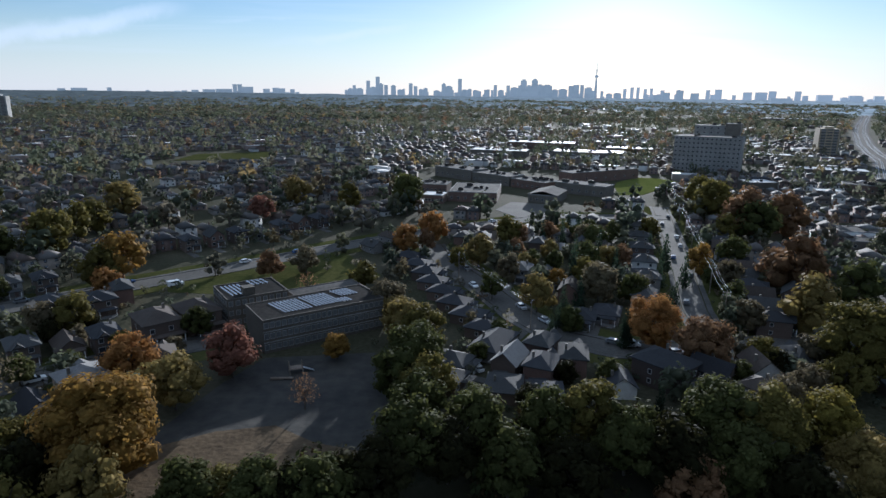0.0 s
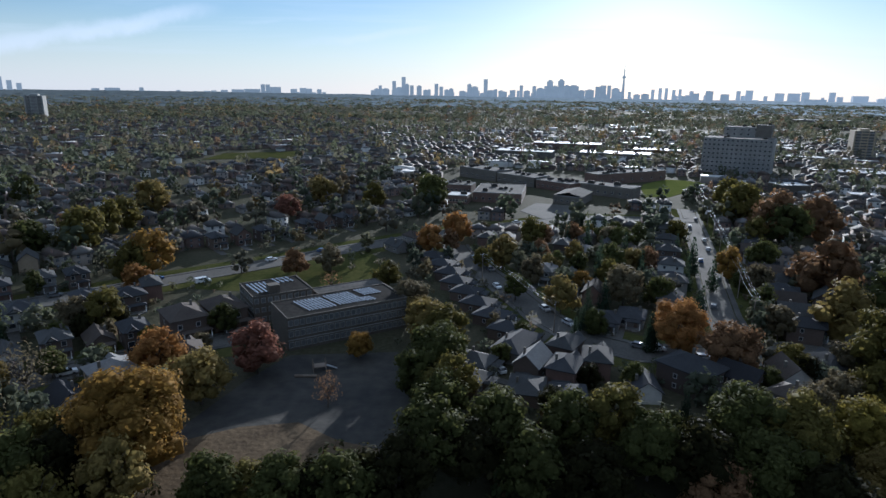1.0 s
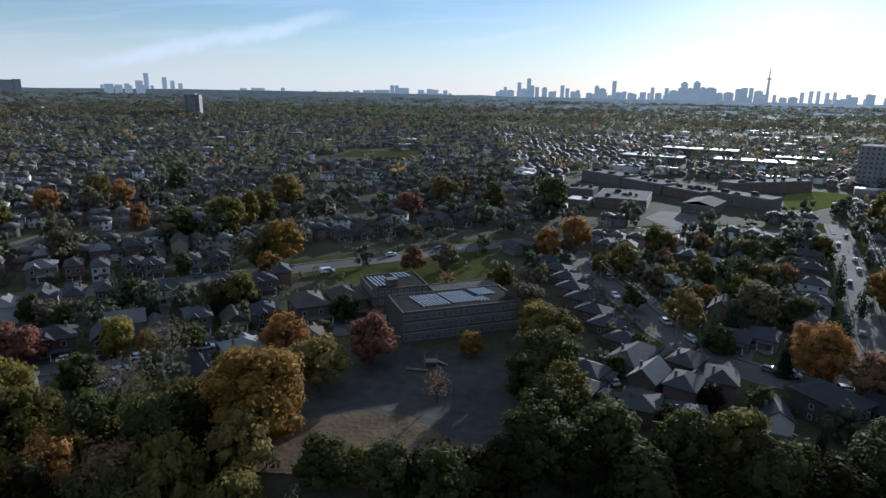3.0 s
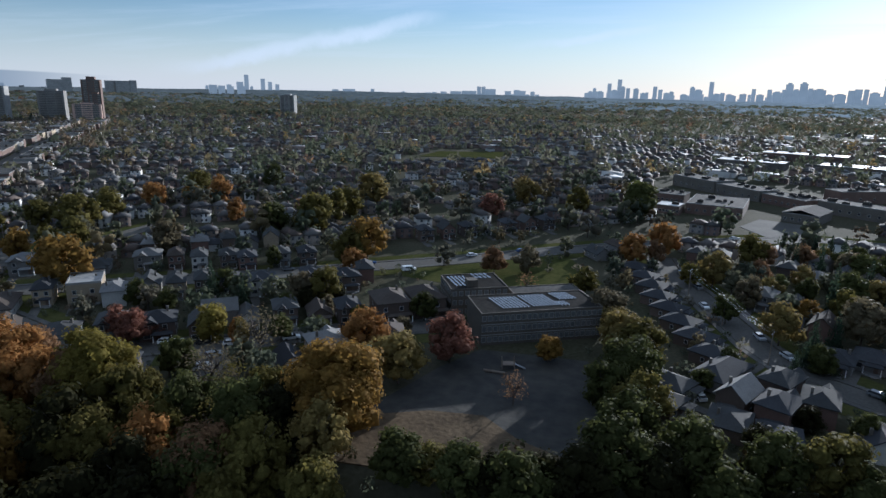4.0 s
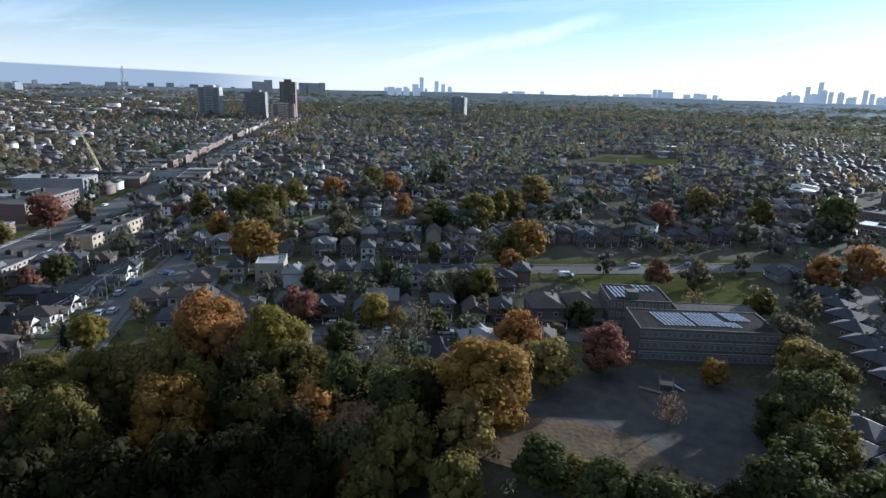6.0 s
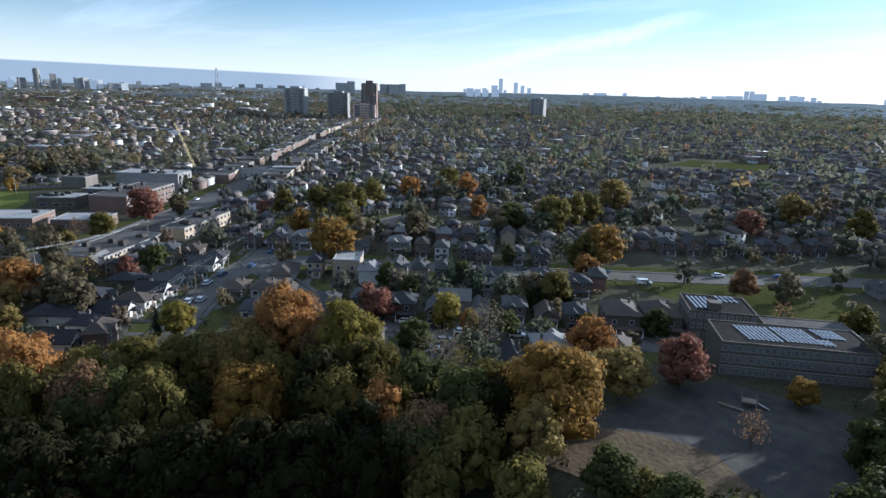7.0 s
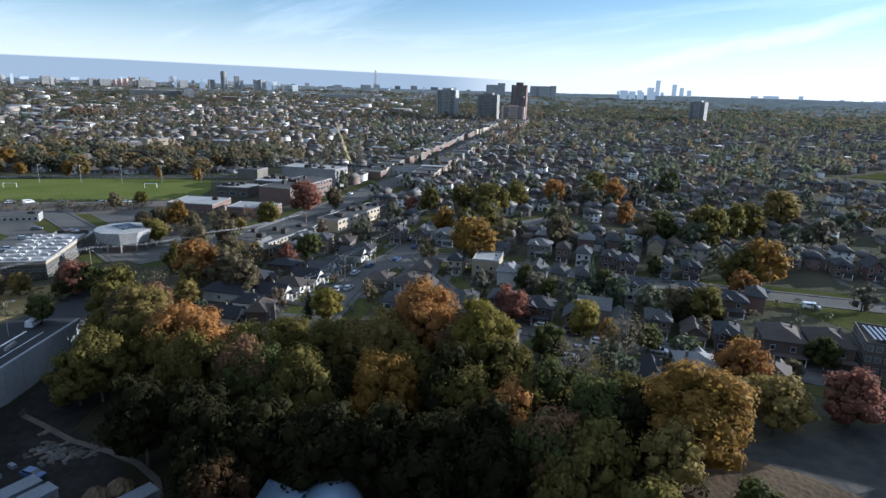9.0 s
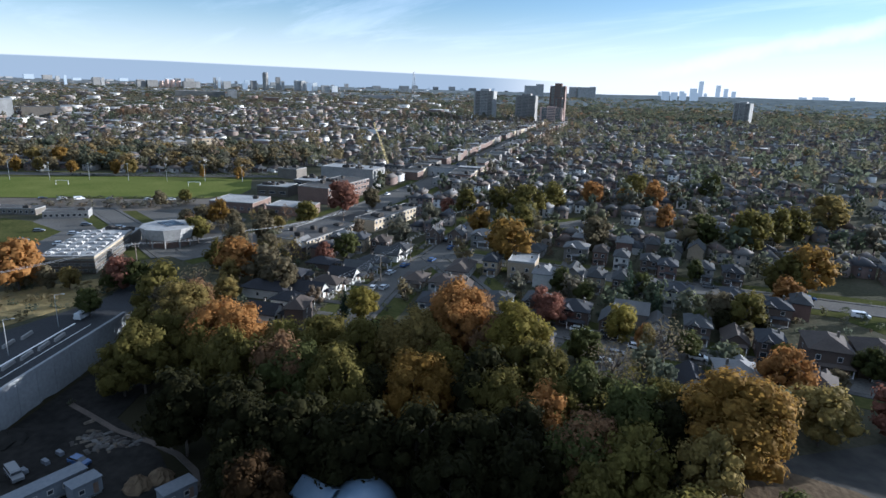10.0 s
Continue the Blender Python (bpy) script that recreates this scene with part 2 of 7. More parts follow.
def misty_distance():
    """The last woods before the horizon: haze painted as a glow, stronger towards the sun."""
    m = bpy.data.materials.new("distant_woods_haze_glow")
    m.use_nodes = True
    n, l = m.node_tree.nodes, m.node_tree.links
    p = n["Principled BSDF"]
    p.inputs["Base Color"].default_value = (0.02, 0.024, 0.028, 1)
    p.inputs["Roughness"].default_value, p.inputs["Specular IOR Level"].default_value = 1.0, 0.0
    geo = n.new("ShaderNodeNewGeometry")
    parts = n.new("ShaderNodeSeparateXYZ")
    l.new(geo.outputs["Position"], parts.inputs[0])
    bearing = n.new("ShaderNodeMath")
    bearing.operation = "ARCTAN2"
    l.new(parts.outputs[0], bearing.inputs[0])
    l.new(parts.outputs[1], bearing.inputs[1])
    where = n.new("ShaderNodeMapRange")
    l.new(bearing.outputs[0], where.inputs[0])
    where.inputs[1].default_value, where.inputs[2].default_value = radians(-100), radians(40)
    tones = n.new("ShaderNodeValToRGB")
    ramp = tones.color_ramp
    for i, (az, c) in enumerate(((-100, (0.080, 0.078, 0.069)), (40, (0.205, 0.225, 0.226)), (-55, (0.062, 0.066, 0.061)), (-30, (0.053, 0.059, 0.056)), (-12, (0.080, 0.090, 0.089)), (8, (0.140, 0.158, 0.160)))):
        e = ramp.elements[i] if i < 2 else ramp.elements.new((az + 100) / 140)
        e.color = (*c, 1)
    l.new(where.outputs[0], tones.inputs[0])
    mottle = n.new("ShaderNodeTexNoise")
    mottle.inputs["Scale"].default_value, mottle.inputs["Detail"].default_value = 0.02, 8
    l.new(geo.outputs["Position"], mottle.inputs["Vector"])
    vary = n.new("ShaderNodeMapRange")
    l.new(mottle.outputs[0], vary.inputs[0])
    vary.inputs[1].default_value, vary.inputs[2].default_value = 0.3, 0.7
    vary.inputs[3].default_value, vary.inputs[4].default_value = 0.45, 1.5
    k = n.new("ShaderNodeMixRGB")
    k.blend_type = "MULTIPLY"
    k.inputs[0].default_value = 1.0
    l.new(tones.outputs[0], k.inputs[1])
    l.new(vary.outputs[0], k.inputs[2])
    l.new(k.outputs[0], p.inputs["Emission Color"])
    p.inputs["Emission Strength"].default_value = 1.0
    return m


M_hill = misty_distance()


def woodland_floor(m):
    """Leaf litter below the lip of the ravine, shade painted into its colour; lawns above it."""
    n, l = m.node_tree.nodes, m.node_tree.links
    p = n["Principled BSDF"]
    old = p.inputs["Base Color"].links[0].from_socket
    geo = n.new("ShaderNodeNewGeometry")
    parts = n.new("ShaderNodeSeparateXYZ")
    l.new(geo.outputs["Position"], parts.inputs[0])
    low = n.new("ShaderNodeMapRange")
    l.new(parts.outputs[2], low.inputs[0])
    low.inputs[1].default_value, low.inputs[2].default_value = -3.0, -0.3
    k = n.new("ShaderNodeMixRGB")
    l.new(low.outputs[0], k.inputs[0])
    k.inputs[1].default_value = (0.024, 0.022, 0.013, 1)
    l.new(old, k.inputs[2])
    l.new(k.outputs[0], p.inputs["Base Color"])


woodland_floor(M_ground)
LEAF_MIX = ((0.098, 0.107, 0.069), (0.125, 0.122, 0.076), (0.167, 0.136, 0.074), (0.142, 0.126, 0.091), (0.155, 0.119, 0.081), (0.09, 0.101, 0.07), (0.218, 0.161, 0.072), (0.189, 0.119, 0.071), (0.13, 0.122, 0.087), (0.103, 0.115, 0.07), (0.116, 0.12, 0.078), (0.113, 0.111, 0.077))
M_hues = [material("foliage_%s" % w, tuple(v * 0.75 for v in c), tuple(v * 1.15 for v in c), 0.25, 0.85, shine=0.06, through_leaf=0.55, coarse=0.06) for w, c in zip(("green", "olive", "ochre", "brown", "russet", "dull_green", "gold", "orange", "grey_brown", "leaf_green", "moss", "drab"), LEAF_MIX)]
HUES = np.array((0.15, 0.13, 0.06, 0.06, 0.03, 0.15, 0.025, 0.025, 0.08, 0.13, 0.11, 0.05))
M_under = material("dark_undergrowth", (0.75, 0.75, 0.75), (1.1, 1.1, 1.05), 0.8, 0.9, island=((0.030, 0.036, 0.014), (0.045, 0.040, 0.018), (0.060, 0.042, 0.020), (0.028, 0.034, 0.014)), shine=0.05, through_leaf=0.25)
M_straw = material("dry_bank_grass", (0.115, 0.090, 0.030), (0.240, 0.175, 0.060), 0.6, 0.95, bump=0.6, coarse=0.12)
ROOF_MIX = ((0.086, 0.083, 0.081), (0.109, 0.098, 0.09), (0.066, 0.066, 0.07), (0.125, 0.117, 0.109), (0.094, 0.074, 0.062), (0.156, 0.152, 0.148), (0.078, 0.076, 0.073))
M_roofs = material("mixed_shingle_roofs", (0.75, 0.75, 0.75), (1.1, 1.1, 1.1), 1.5, 0.85, shine=0.14, island=ROOF_MIX)
WALL_MIX = ((0.15, 0.105, 0.085), (0.21, 0.18, 0.15), (0.13, 0.09, 0.075), (0.46, 0.44, 0.40), (0.17, 0.13, 0.105), (0.22, 0.20, 0.175), (0.14, 0.105, 0.085), (0.17, 0.115, 0.092), (0.15, 0.12, 0.095), (0.62, 0.60, 0.56), (0.26, 0.22, 0.18))
M_walls = material("mixed_house_walls", (0.85, 0.85, 0.85), (1, 1, 1), 1.5, 0.85, island=WALL_MIX)
SHOP_MIX = ((0.40, 0.39, 0.37), (0.30, 0.29, 0.28), (0.55, 0.54, 0.52), (0.22, 0.21, 0.20))
M_shops = material("mixed_flat_roofs", (0.8, 0.8, 0.8), (1.1, 1.1, 1.1), 0.8, 0.65, shine=0.2, island=SHOP_MIX)


# ---- mesh building ----
class Shape:
    """Gathers corners and faces of one mesh."""

    def __init__(self):
        self.v, self.f = [], []

    def add(self, verts, faces):
        k = len(self.v)
        self.v += [tuple(p) for p in verts]
        self.f += [tuple(i + k for i in f) for f in faces]
        return self

    def box(self, x, y, z, sx, sy, sz, turn=0.0, taper=1.0):
        """A box with its bottom centre at x, y, z."""
        c, s = math.cos(turn), math.sin(turn)
        pts = []
        for zz, k in ((0, 1.0), (sz, taper)):
            for ax, ay in ((-1, -1), (1, -1), (1, 1), (-1, 1)):
                px, py = ax * sx / 2 * k, ay * sy / 2 * k
                pts.append((x + px * c - py * s, y + px * s + py * c, z + zz))
        return self.add(pts, [(3, 2, 1, 0), (4, 5, 6, 7), (0, 1, 5, 4), (1, 2, 6, 5), (2, 3, 7, 6), (3, 0, 4, 7)])

    def hip(self, w, d, z, h, over=0.5, thick=0.22, x=0.0, y=0.0):
        """A hipped roof over a w by d house, with overhanging eaves."""
        a, b = w / 2 + over, d / 2 + over
        k = max(0.0, a - b), max(0.0, b - a)
        base = [(x - a, y - b), (x + a, y - b), (x + a, y + b), (x - a, y + b)]
        pts = [(*p, z) for p in base] + [(*p, z + thick) for p in base]
        pts += [(x - k[0] - 0.05, y - k[1] - 0.05, z + h), (x + k[0] + 0.05, y + k[1] + 0.05, z + h)]
        f = [(3, 2, 1, 0), (0, 1, 5, 4), (1, 2, 6, 5), (2, 3, 7, 6), (3, 0, 4, 7)]
        if a >= b:
            f += [(4, 5, 9, 8), (5, 6, 9), (6, 7, 8, 9), (7, 4, 8)]
        else:
            f += [(4, 5, 8), (5, 6, 9, 8), (6, 7, 9), (7, 4, 8, 9)]
        return self.add(pts, f)

    def gable(self, w, d, z, h, over=0.45, thick=0.22, x=0.0, y=0.0, along="y"):
        """A gabled roof: two slabs that meet at a ridge along y (or x)."""
        if along == "x":
            w, d = d, w
        a, b = w / 2 + over, d / 2 + over
        drop = over * h / (w / 2)
        prof = [(-a, -drop), (0, h), (a, -drop), (a, -drop + thick), (0, h + thick), (-a, -drop + thick)]
        pts = []
        for yy in (-b, b):
            for px, pz in prof:
                pts.append((x + px, y + yy, z + pz) if along == "y" else (x + yy, y - px, z + pz))
        f = [(0, 1, 4, 5), (1, 2, 3, 4), (11, 10, 7, 6), (10, 9, 8, 7), (5, 4, 10, 11), (4, 3, 9, 10), (1, 0, 6, 7), (2, 1, 7, 8), (0, 5, 11, 6), (3, 2, 8, 9)]
        return self.add(pts, f)

    def wedge(self, w, y, z, h, x=0.0, depth=0.25):
        """The triangle of wall under a gable, in the plane y."""
        return self.add([(x - w / 2, y, z), (x + w / 2, y, z), (x, y, z + h), (x - w / 2, y + depth, z), (x + w / 2, y + depth, z), (x, y + depth, z + h)], [(0, 1, 2), (5, 4, 3), (1, 4, 5, 2), (3, 0, 2, 5), (0, 3, 4, 1)])

    def tube(self, p, q, r0, r1, n=6):
        """A tapered round bar from p to q."""
        p, q = Vector(p), Vector(q)
        t = (q - p).normalized()
        a = t.orthogonal().normalized()
        b = t.cross(a)
        pts = []
        for c, r in ((p, r0), (q, r1)):
            for i in range(n):
                w = 2 * math.pi * i / n
                pts.append(tuple(c + (a * math.cos(w) + b * math.sin(w)) * r))
        f = [(i, (i + 1) % n, n + (i + 1) % n, n + i) for i in range(n)]
        f += [tuple(range(n - 1, -1, -1)), tuple(range(n, 2 * n))]
        return self.add(pts, f)

    def cable(self, pts, r, n=4):
        """One round wire through a row of points."""
        k = len(self.v)
        for i, p in enumerate(pts):
            t = (Vector(pts[min(i + 1, len(pts) - 1)]) - Vector(pts[max(i - 1, 0)])).normalized()
            a = t.orthogonal().normalized()
            b = t.cross(a)
            for j in range(n):
                w = 2 * math.pi * j / n
                self.v.append(tuple(Vector(p) + (a * math.cos(w) + b * math.sin(w)) * r))
        self.f += [(k + i * n + j, k + i * n + (j + 1) % n, k + (i + 1) * n + (j + 1) % n, k + (i + 1) * n + j) for i in range(len(pts) - 1) for j in range(n)]
        return self

    def prism(self, outline, z0, z1):
        """An upright block on an outline that runs anticlockwise."""
        n = len(outline)
        pts = [(x, y, z0) for x, y in outline] + [(x, y, z1) for x, y in outline]
        f = [(i, (i + 1) % n, n + (i + 1) % n, n + i) for i in range(n)]
        f += [tuple(range(n - 1, -1, -1)), tuple(range(n, 2 * n))]
        return self.add(pts, f)

    def mesh(self, name, mat=None):
        m = bpy.data.meshes.new(name)
        m.from_pydata(self.v, [], self.f)
        if mat:
            m.materials.append(mat)
        return m


def part(name, shape, mat, parent, label="", at=None, turn=0.0):
    """One mesh object under a thing or under a part. shape: a Shape, or a mesh that is shared."""
    data = shape.mesh(name, mat) if isinstance(shape, Shape) else shape
    ob = new(name, data)
    ob.parent = parent
    if at is not None or turn:
        ob.matrix_basis = Matrix.Translation(at or (0, 0, 0)) @ Matrix.Rotation(turn, 4, "Z")
    if label:
        ob["label"] = label
    return ob


def thing(name, m=None, label="", category="", group="", kind=""):
    """An empty at the base of a thing."""
    ob = new(name)
    ob.empty_display_size = 0.5
    if m is not None:
        ob.matrix_basis = m
    return tagged(ob, label, category, group, kind)


def structure(name, shape, mat, label):
    return tagged(new(name, shape.mesh(name, mat)), label, name.split("_")[0], "", "structure")


def merged(name, mat, verts, faces, parent=None):
    """One mesh of many small pieces from numpy arrays: verts (n, 3), faces (m, k)."""
    m = bpy.data.meshes.new(name)
    k = faces.shape[1]
    m.vertices.add(len(verts))
    m.vertices.foreach_set("co", verts.astype(np.float32).ravel())
    m.loops.add(faces.size)
    m.loops.foreach_set("vertex_index", faces.astype(np.int32).ravel())
    m.polygons.add(len(faces))
    m.polygons.foreach_set("loop_start", np.arange(0, faces.size, k, dtype=np.int32))
    m.update(calc_edges=True)
    m.materials.append(mat)
    ob = new(name, m)
    ob.parent = parent
    return ob


def strew(name, mat, template, faces, places, parent=None):
    """Copies of a template's corners at rows (x, y, z, turn, sx, sy, sz), joined."""
    if len(places) == 0:
        return None
    p = np.array(places, float)
    c, s = np.cos(p[:, 3])[:, None], np.sin(p[:, 3])[:, None]
    t = np.array(template, float)
    x, y, z = t[:, 0] * p[:, 4:5], t[:, 1] * p[:, 5:6], t[:, 2] * p[:, 6:7]
    v = np.stack([x * c - y * s + p[:, 0:1], x * s + y * c + p[:, 1:2], z + p[:, 2:3]], 2).reshape(-1, 3)
    f = (np.array(faces)[None] + (np.arange(len(p)) * len(t))[:, None, None]).reshape(-1, len(faces[0]))
    return merged(name, mat, v, f, parent)


# ---- the lie of the land ----
EDGE_X = (-260, -190, -165, -140, -112, -85, -55, -15, 15, 60, 110, 180, 300)
EDGE_Y = (-60, 8, 28, 60, 78, 90, 84, 96, 112, 112, 115, 120, 130)


def wall_y(x):
    """The line of the retaining wall beside the highway."""
    return -22.8 - (x + 145.7) * 0.65


def smooth(v):
    v = min(1.0, max(0.0, v))
    return v * v * (3 - 2 * v)


def land(x, y):
    """Height of the ground: the ravine falls 8 m below the streets, far hills rise a little."""
    r = math.hypot(x, y)
    z = 33 * smooth((r - 900) / 3800)
    down = smooth((float(np.interp(x, EDGE_X, EDGE_Y)) - y) / 26) if x > -262 else 0.0
    if x < -60:
        down *= smooth((y - wall_y(x) + 6) / 5)
    return z - 8 * down


def inside(x, y, poly):
    n, hit = len(poly), False
    for i in range(n):
        (ax, ay), (bx, by) = poly[i], poly[i - 1]
        if (ay > y) != (by > y) and x < (bx - ax) * (y - ay) / (by - ay) + ax:
            hit = not hit
    return hit


def gap(x, y, line):
    """How far a place lies from a line of points."""
    best = 1e9
    for (ax, ay), (bx, by) in zip(line, line[1:]):
        t = max(0.0, min(1.0, ((x - ax) * (bx - ax) + (y - ay) * (by - ay)) / ((bx - ax) ** 2 + (by - ay) ** 2)))
        best = min(best, math.hypot(x - ax - t * (bx - ax), y - ay - t * (by - ay)))
    return best


radii = [3.0]
while radii[-1] < 4900:
    radii.append(radii[-1] * 1.035 + 0.3)
SPOKES = 300
sheet = Shape()
sheet.v.append((0, 0, land(0, 0)))
for r in radii:
    for i in range(SPOKES):
        w = 2 * math.pi * i / SPOKES
        sheet.v.append((r * math.sin(w), r * math.cos(w), land(r * math.sin(w), r * math.cos(w))))
for i in range(SPOKES):
    sheet.f.append((0, 1 + (i + 1) % SPOKES, 1 + i))
for k in range(len(radii) - 1):
    for i in range(SPOKES):
        a, b = 1 + k * SPOKES + i, 1 + k * SPOKES + (i + 1) % SPOKES
        sheet.f.append((a, b, b + SPOKES, a + SPOKES))
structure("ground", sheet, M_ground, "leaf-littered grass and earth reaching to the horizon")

# ---- streets ----
STREETS = {
    "crescent": [(-5, 262), (-1, 241), (13, 205), (24, 174), (33, 158), (46, 150), (73, 150), (110, 160), (170, 172)],
    "long": [(73, 150), (79, 181), (99, 250), (121, 330), (129, 362)],
    "ridge": [(-134, 100), (-115, 113), (-100, 124), (-84, 138), (-62, 152)],
    "school": [(-205, 118), (-165, 150), (-130, 178), (-103, 202), (-80, 222), (-46, 255), (-5, 290), (60, 330), (121, 330)],
    "bungalow": [(-148, 52), (-163, 66), (-187, 87), (-205, 112), (-226, 135), (-260, 172)],
    "avenue": [(-244, 20), (-262, 62), (-284, 100), (-326, 147), (-370, 196), (-456, 280), (-640, 455), (-963, 790), (-1500, 1330)],
    "cross": [(-205, 112), (-134, 100)],
    "lane": [(-226, 135), (-232, 225)],
    "field": [(-520, -100), (-484, -16), (-433, 112), (-400, 160)],
    "plaza": [(-244, 20), (-300, 10), (-345, 0), (-380, -70)],
}
WIDTHS = {"crescent": 8.5, "long": 7, "ridge": 7, "school": 8.5, "bungalow": 8, "avenue": 15, "cross": 7, "lane": 6, "field": 9, "plaza": 9}


def strip(line, width, z, shift=0.0, every=4.0, base=None):
    """A ribbon along a line of points, laid on the land."""
    s = Shape()
    pts = []
    for (ax, ay), (bx, by) in zip(line, line[1:]):
        n = max(1, int(math.hypot(bx - ax, by - ay) / every))
        pts += [(ax + (bx - ax) * i / n, ay + (by - ay) * i / n) for i in range(n)]
    pts.append(line[-1])
    for i, (x, y) in enumerate(pts):
        a, b = pts[max(0, i - 2)], pts[min(len(pts) - 1, i + 2)]
        d = math.hypot(b[0] - a[0], b[1] - a[1])
        nx, ny = (b[1] - a[1]) / d, -(b[0] - a[0]) / d
        for k in (shift - width / 2, shift + width / 2):
            px, py = x + nx * k, y + ny * k
            s.v.append((px, py, land(px, py) + z))
        for k in (shift - width / 2, shift + width / 2):
            s.v.append((x + nx * k, y + ny * k, land(x + nx * k, y + ny * k) - 0.15))
    for i in range(len(pts) - 1):
        a = 4 * i
        s.f += [(a, a + 1, a + 5, a + 4), (a + 1, a + 3, a + 7, a + 5), (a + 2, a, a + 4, a + 6)]
    return s


for n, (name, line) in enumerate(STREETS.items()):
    w = WIDTHS[name]
    structure("road_" + name, strip(line, w, 0.10 + 0.004 * n), M_asphalt, "worn grey asphalt street between houses")
    for side in (-1, 1):
        structure("pavement_" + name, strip(line, 1.6, 0.22 + 0.004 * n, side * (w / 2 + 1.2)), M_pave, "old concrete pavement beside the street")
        structure("verge_" + name, strip(line, 6.0, 0.06 + 0.003 * n, side * (w / 2 + 5.0)), M_lawn, "strip of dry front lawn beside the street")

# ---- playground, fields, highway ----
PLAYGROUND = [(-56, 86), (-36, 90), (-15, 99), (-11, 120), (-17, 146), (-44, 142), (-50, 128), (-56, 105)]
structure("playground", Shape().prism(PLAYGROUND, -0.3, 0.12), M_yard, "cracked grey asphalt school playground with drifts of leaves")
# brown earth shaped like the sunlit patch; the sun's warm tone is painted in
APRON = [(-58, 83), (-36, 87), (-13, 96.5), (-14, 101), (-24, 104), (-33, 110), (-44, 107.5), (-55, 101)]
structure("bare_earth", Shape().prism(APRON, -0.3, 0.17), M_earth, "trodden brown earth and leaves at the playground edge, sunlit tone painted in")
LAWN = [(-94, 193), (-60, 190), (-22, 214), (-40, 246), (-70, 219)]
structure("school_lawn", Shape().prism(LAWN, -0.3, 0.05), M_lawn, "sunlit dry lawn behind the school")
SPORTS = [(-407, -62), (-398, -39), (-376, 13), (-364, 49), (-369, 71), (-386, 81), (-425, 90), (-460, 20), (-480, -45), (-486, -62)]
GRAVEL = [(-360, -62), (-345, -20), (-333, 44), (-352, 66), (-361, 49), (-373, 13), (-395, -39), (-404, -62)]
structure("gravel_lot", Shape().prism(GRAVEL, -0.3, 0.11), M_gravel, "brown gravel strip beside the sports field")
structure("sports_field", Shape().prism(SPORTS, -0.3, 0.14), M_grass, "mown green sports field")
STADIUM = [(117, 406), (132.3, 405.8), (169.9, 452.3), (183, 477), (170.7, 492), (156.8, 494.8), (132.8, 467), (125, 446)]
structure("stadium_grass", Shape().prism(STADIUM, -0.3, 0.14), M_grass, "green grass of a small stadium field")
SCHOOL_LOT = [(46, 314), (53, 314), (63, 367), (42, 374), (30, 347)]
structure("parking_lot", Shape().prism(SCHOOL_LOT, -0.3, 0.15), M_asphalt, "worn asphalt lot beside low school blocks")
FORECOURT = [(-114, 104), (-99, 97), (-95, 111), (-104, 120), (-113, 116)]
structure("forecourt", Shape().prism(FORECOURT, -0.3, 0.16), M_asphalt, "worn asphalt forecourt with parked cars")
FAR_FIELD = [(-254, 580), (-177, 604), (-184, 676), (-257, 642)]
structure("park_grass", Shape().prism(FAR_FIELD, -0.3, 0.30), M_lawn, "pale green park field among houses")
PLAZA_LOT = [(-300, -40), (-255, -45), (-262, 8), (-258, 42), (-300, 60), (-345, 40), (-350, -20)]
structure("parking_lot", Shape().prism(PLAZA_LOT, -0.3, 0.08), M_asphalt, "grey asphalt parking lot beside low buildings")
GREEN = [(-341, -41), (-330, -30), (-302, -17), (-284, -25), (-279, -40), (-300, -60)]
structure("office_lawn", Shape().prism(GREEN, -0.3, 0.13), M_lawn, "dull green lawn beside the office lot")
CUT = [(-60, -90), (-145.7, -22.8), (-184.3, 2.1), (-205, 16), (-214, 4), (-201, -3), (-184, -27), (-170, -90)]
structure("highway", Shape().prism(CUT[::-1], -1.5, 0.06), M_highway, "wide dark asphalt highway beside a retaining wall")


def along(a, b, t, shift=0.0):
    d = math.hypot(b[0] - a[0], b[1] - a[1])
    return a[0] + (b[0] - a[0]) * t + (b[1] - a[1]) / d * shift, a[1] + (b[1] - a[1]) * t - (b[0] - a[0]) / d * shift


W0, W1 = (-60.0, -78.5), (-184.3, 2.1)
wall_turn = math.atan2(W1[1] - W0[1], W1[0] - W0[0])
wall = thing("retaining_wall", label="tall pale concrete panel retaining wall beside the highway", category="wall", kind="structure")
for k in range(25):
    x, y = along(W0, W1, (k + 0.5) / 25)
    part("panel", Shape().box(0, 0, -8.4, 5.86, 0.55, 8.6), M_precast, wall, at=(x, y, 0), turn=wall_turn)
x, y = along(W0, W1, 0.5)
part("coping", Shape().box(0, 0, 0.2, 148.4, 0.75, 0.9), M_precast, wall, at=(x, y, 0), turn=wall_turn)
# lane paint, median barrier and far barrier of the highway
for shift, w, mat, name, label in ((9.5, 0.5, M_paint, "lane_paint_inner", "worn white edge line"), (5.0, 0.18, M_paint, "lane_paint", "worn white lane line")):
    line = [along(W0, W1, t, -shift) for t in (0.1, 0.4, 0.7, 0.95)]
    structure(name, strip(line, w, 0.10), mat, label + " on the highway")
for shift, t0, t1 in ((-13, 0.25, 0.92), (-30, 0.25, 0.92)):
    bar = thing("median_barrier", label="low pale concrete barrier along the highway", category="barrier")
    for k in range(18):
        t = t0 + (t1 - t0) * k / 18
        x, y = along(W0, W1, t, shift * (1 - 0.55 * t))
        part("block", Shape().box(0, 0, 0.06, 4.6, 0.6, 0.85, taper=0.9), M_concrete, bar, at=(x, y, 0), turn=wall_turn + 0.12)

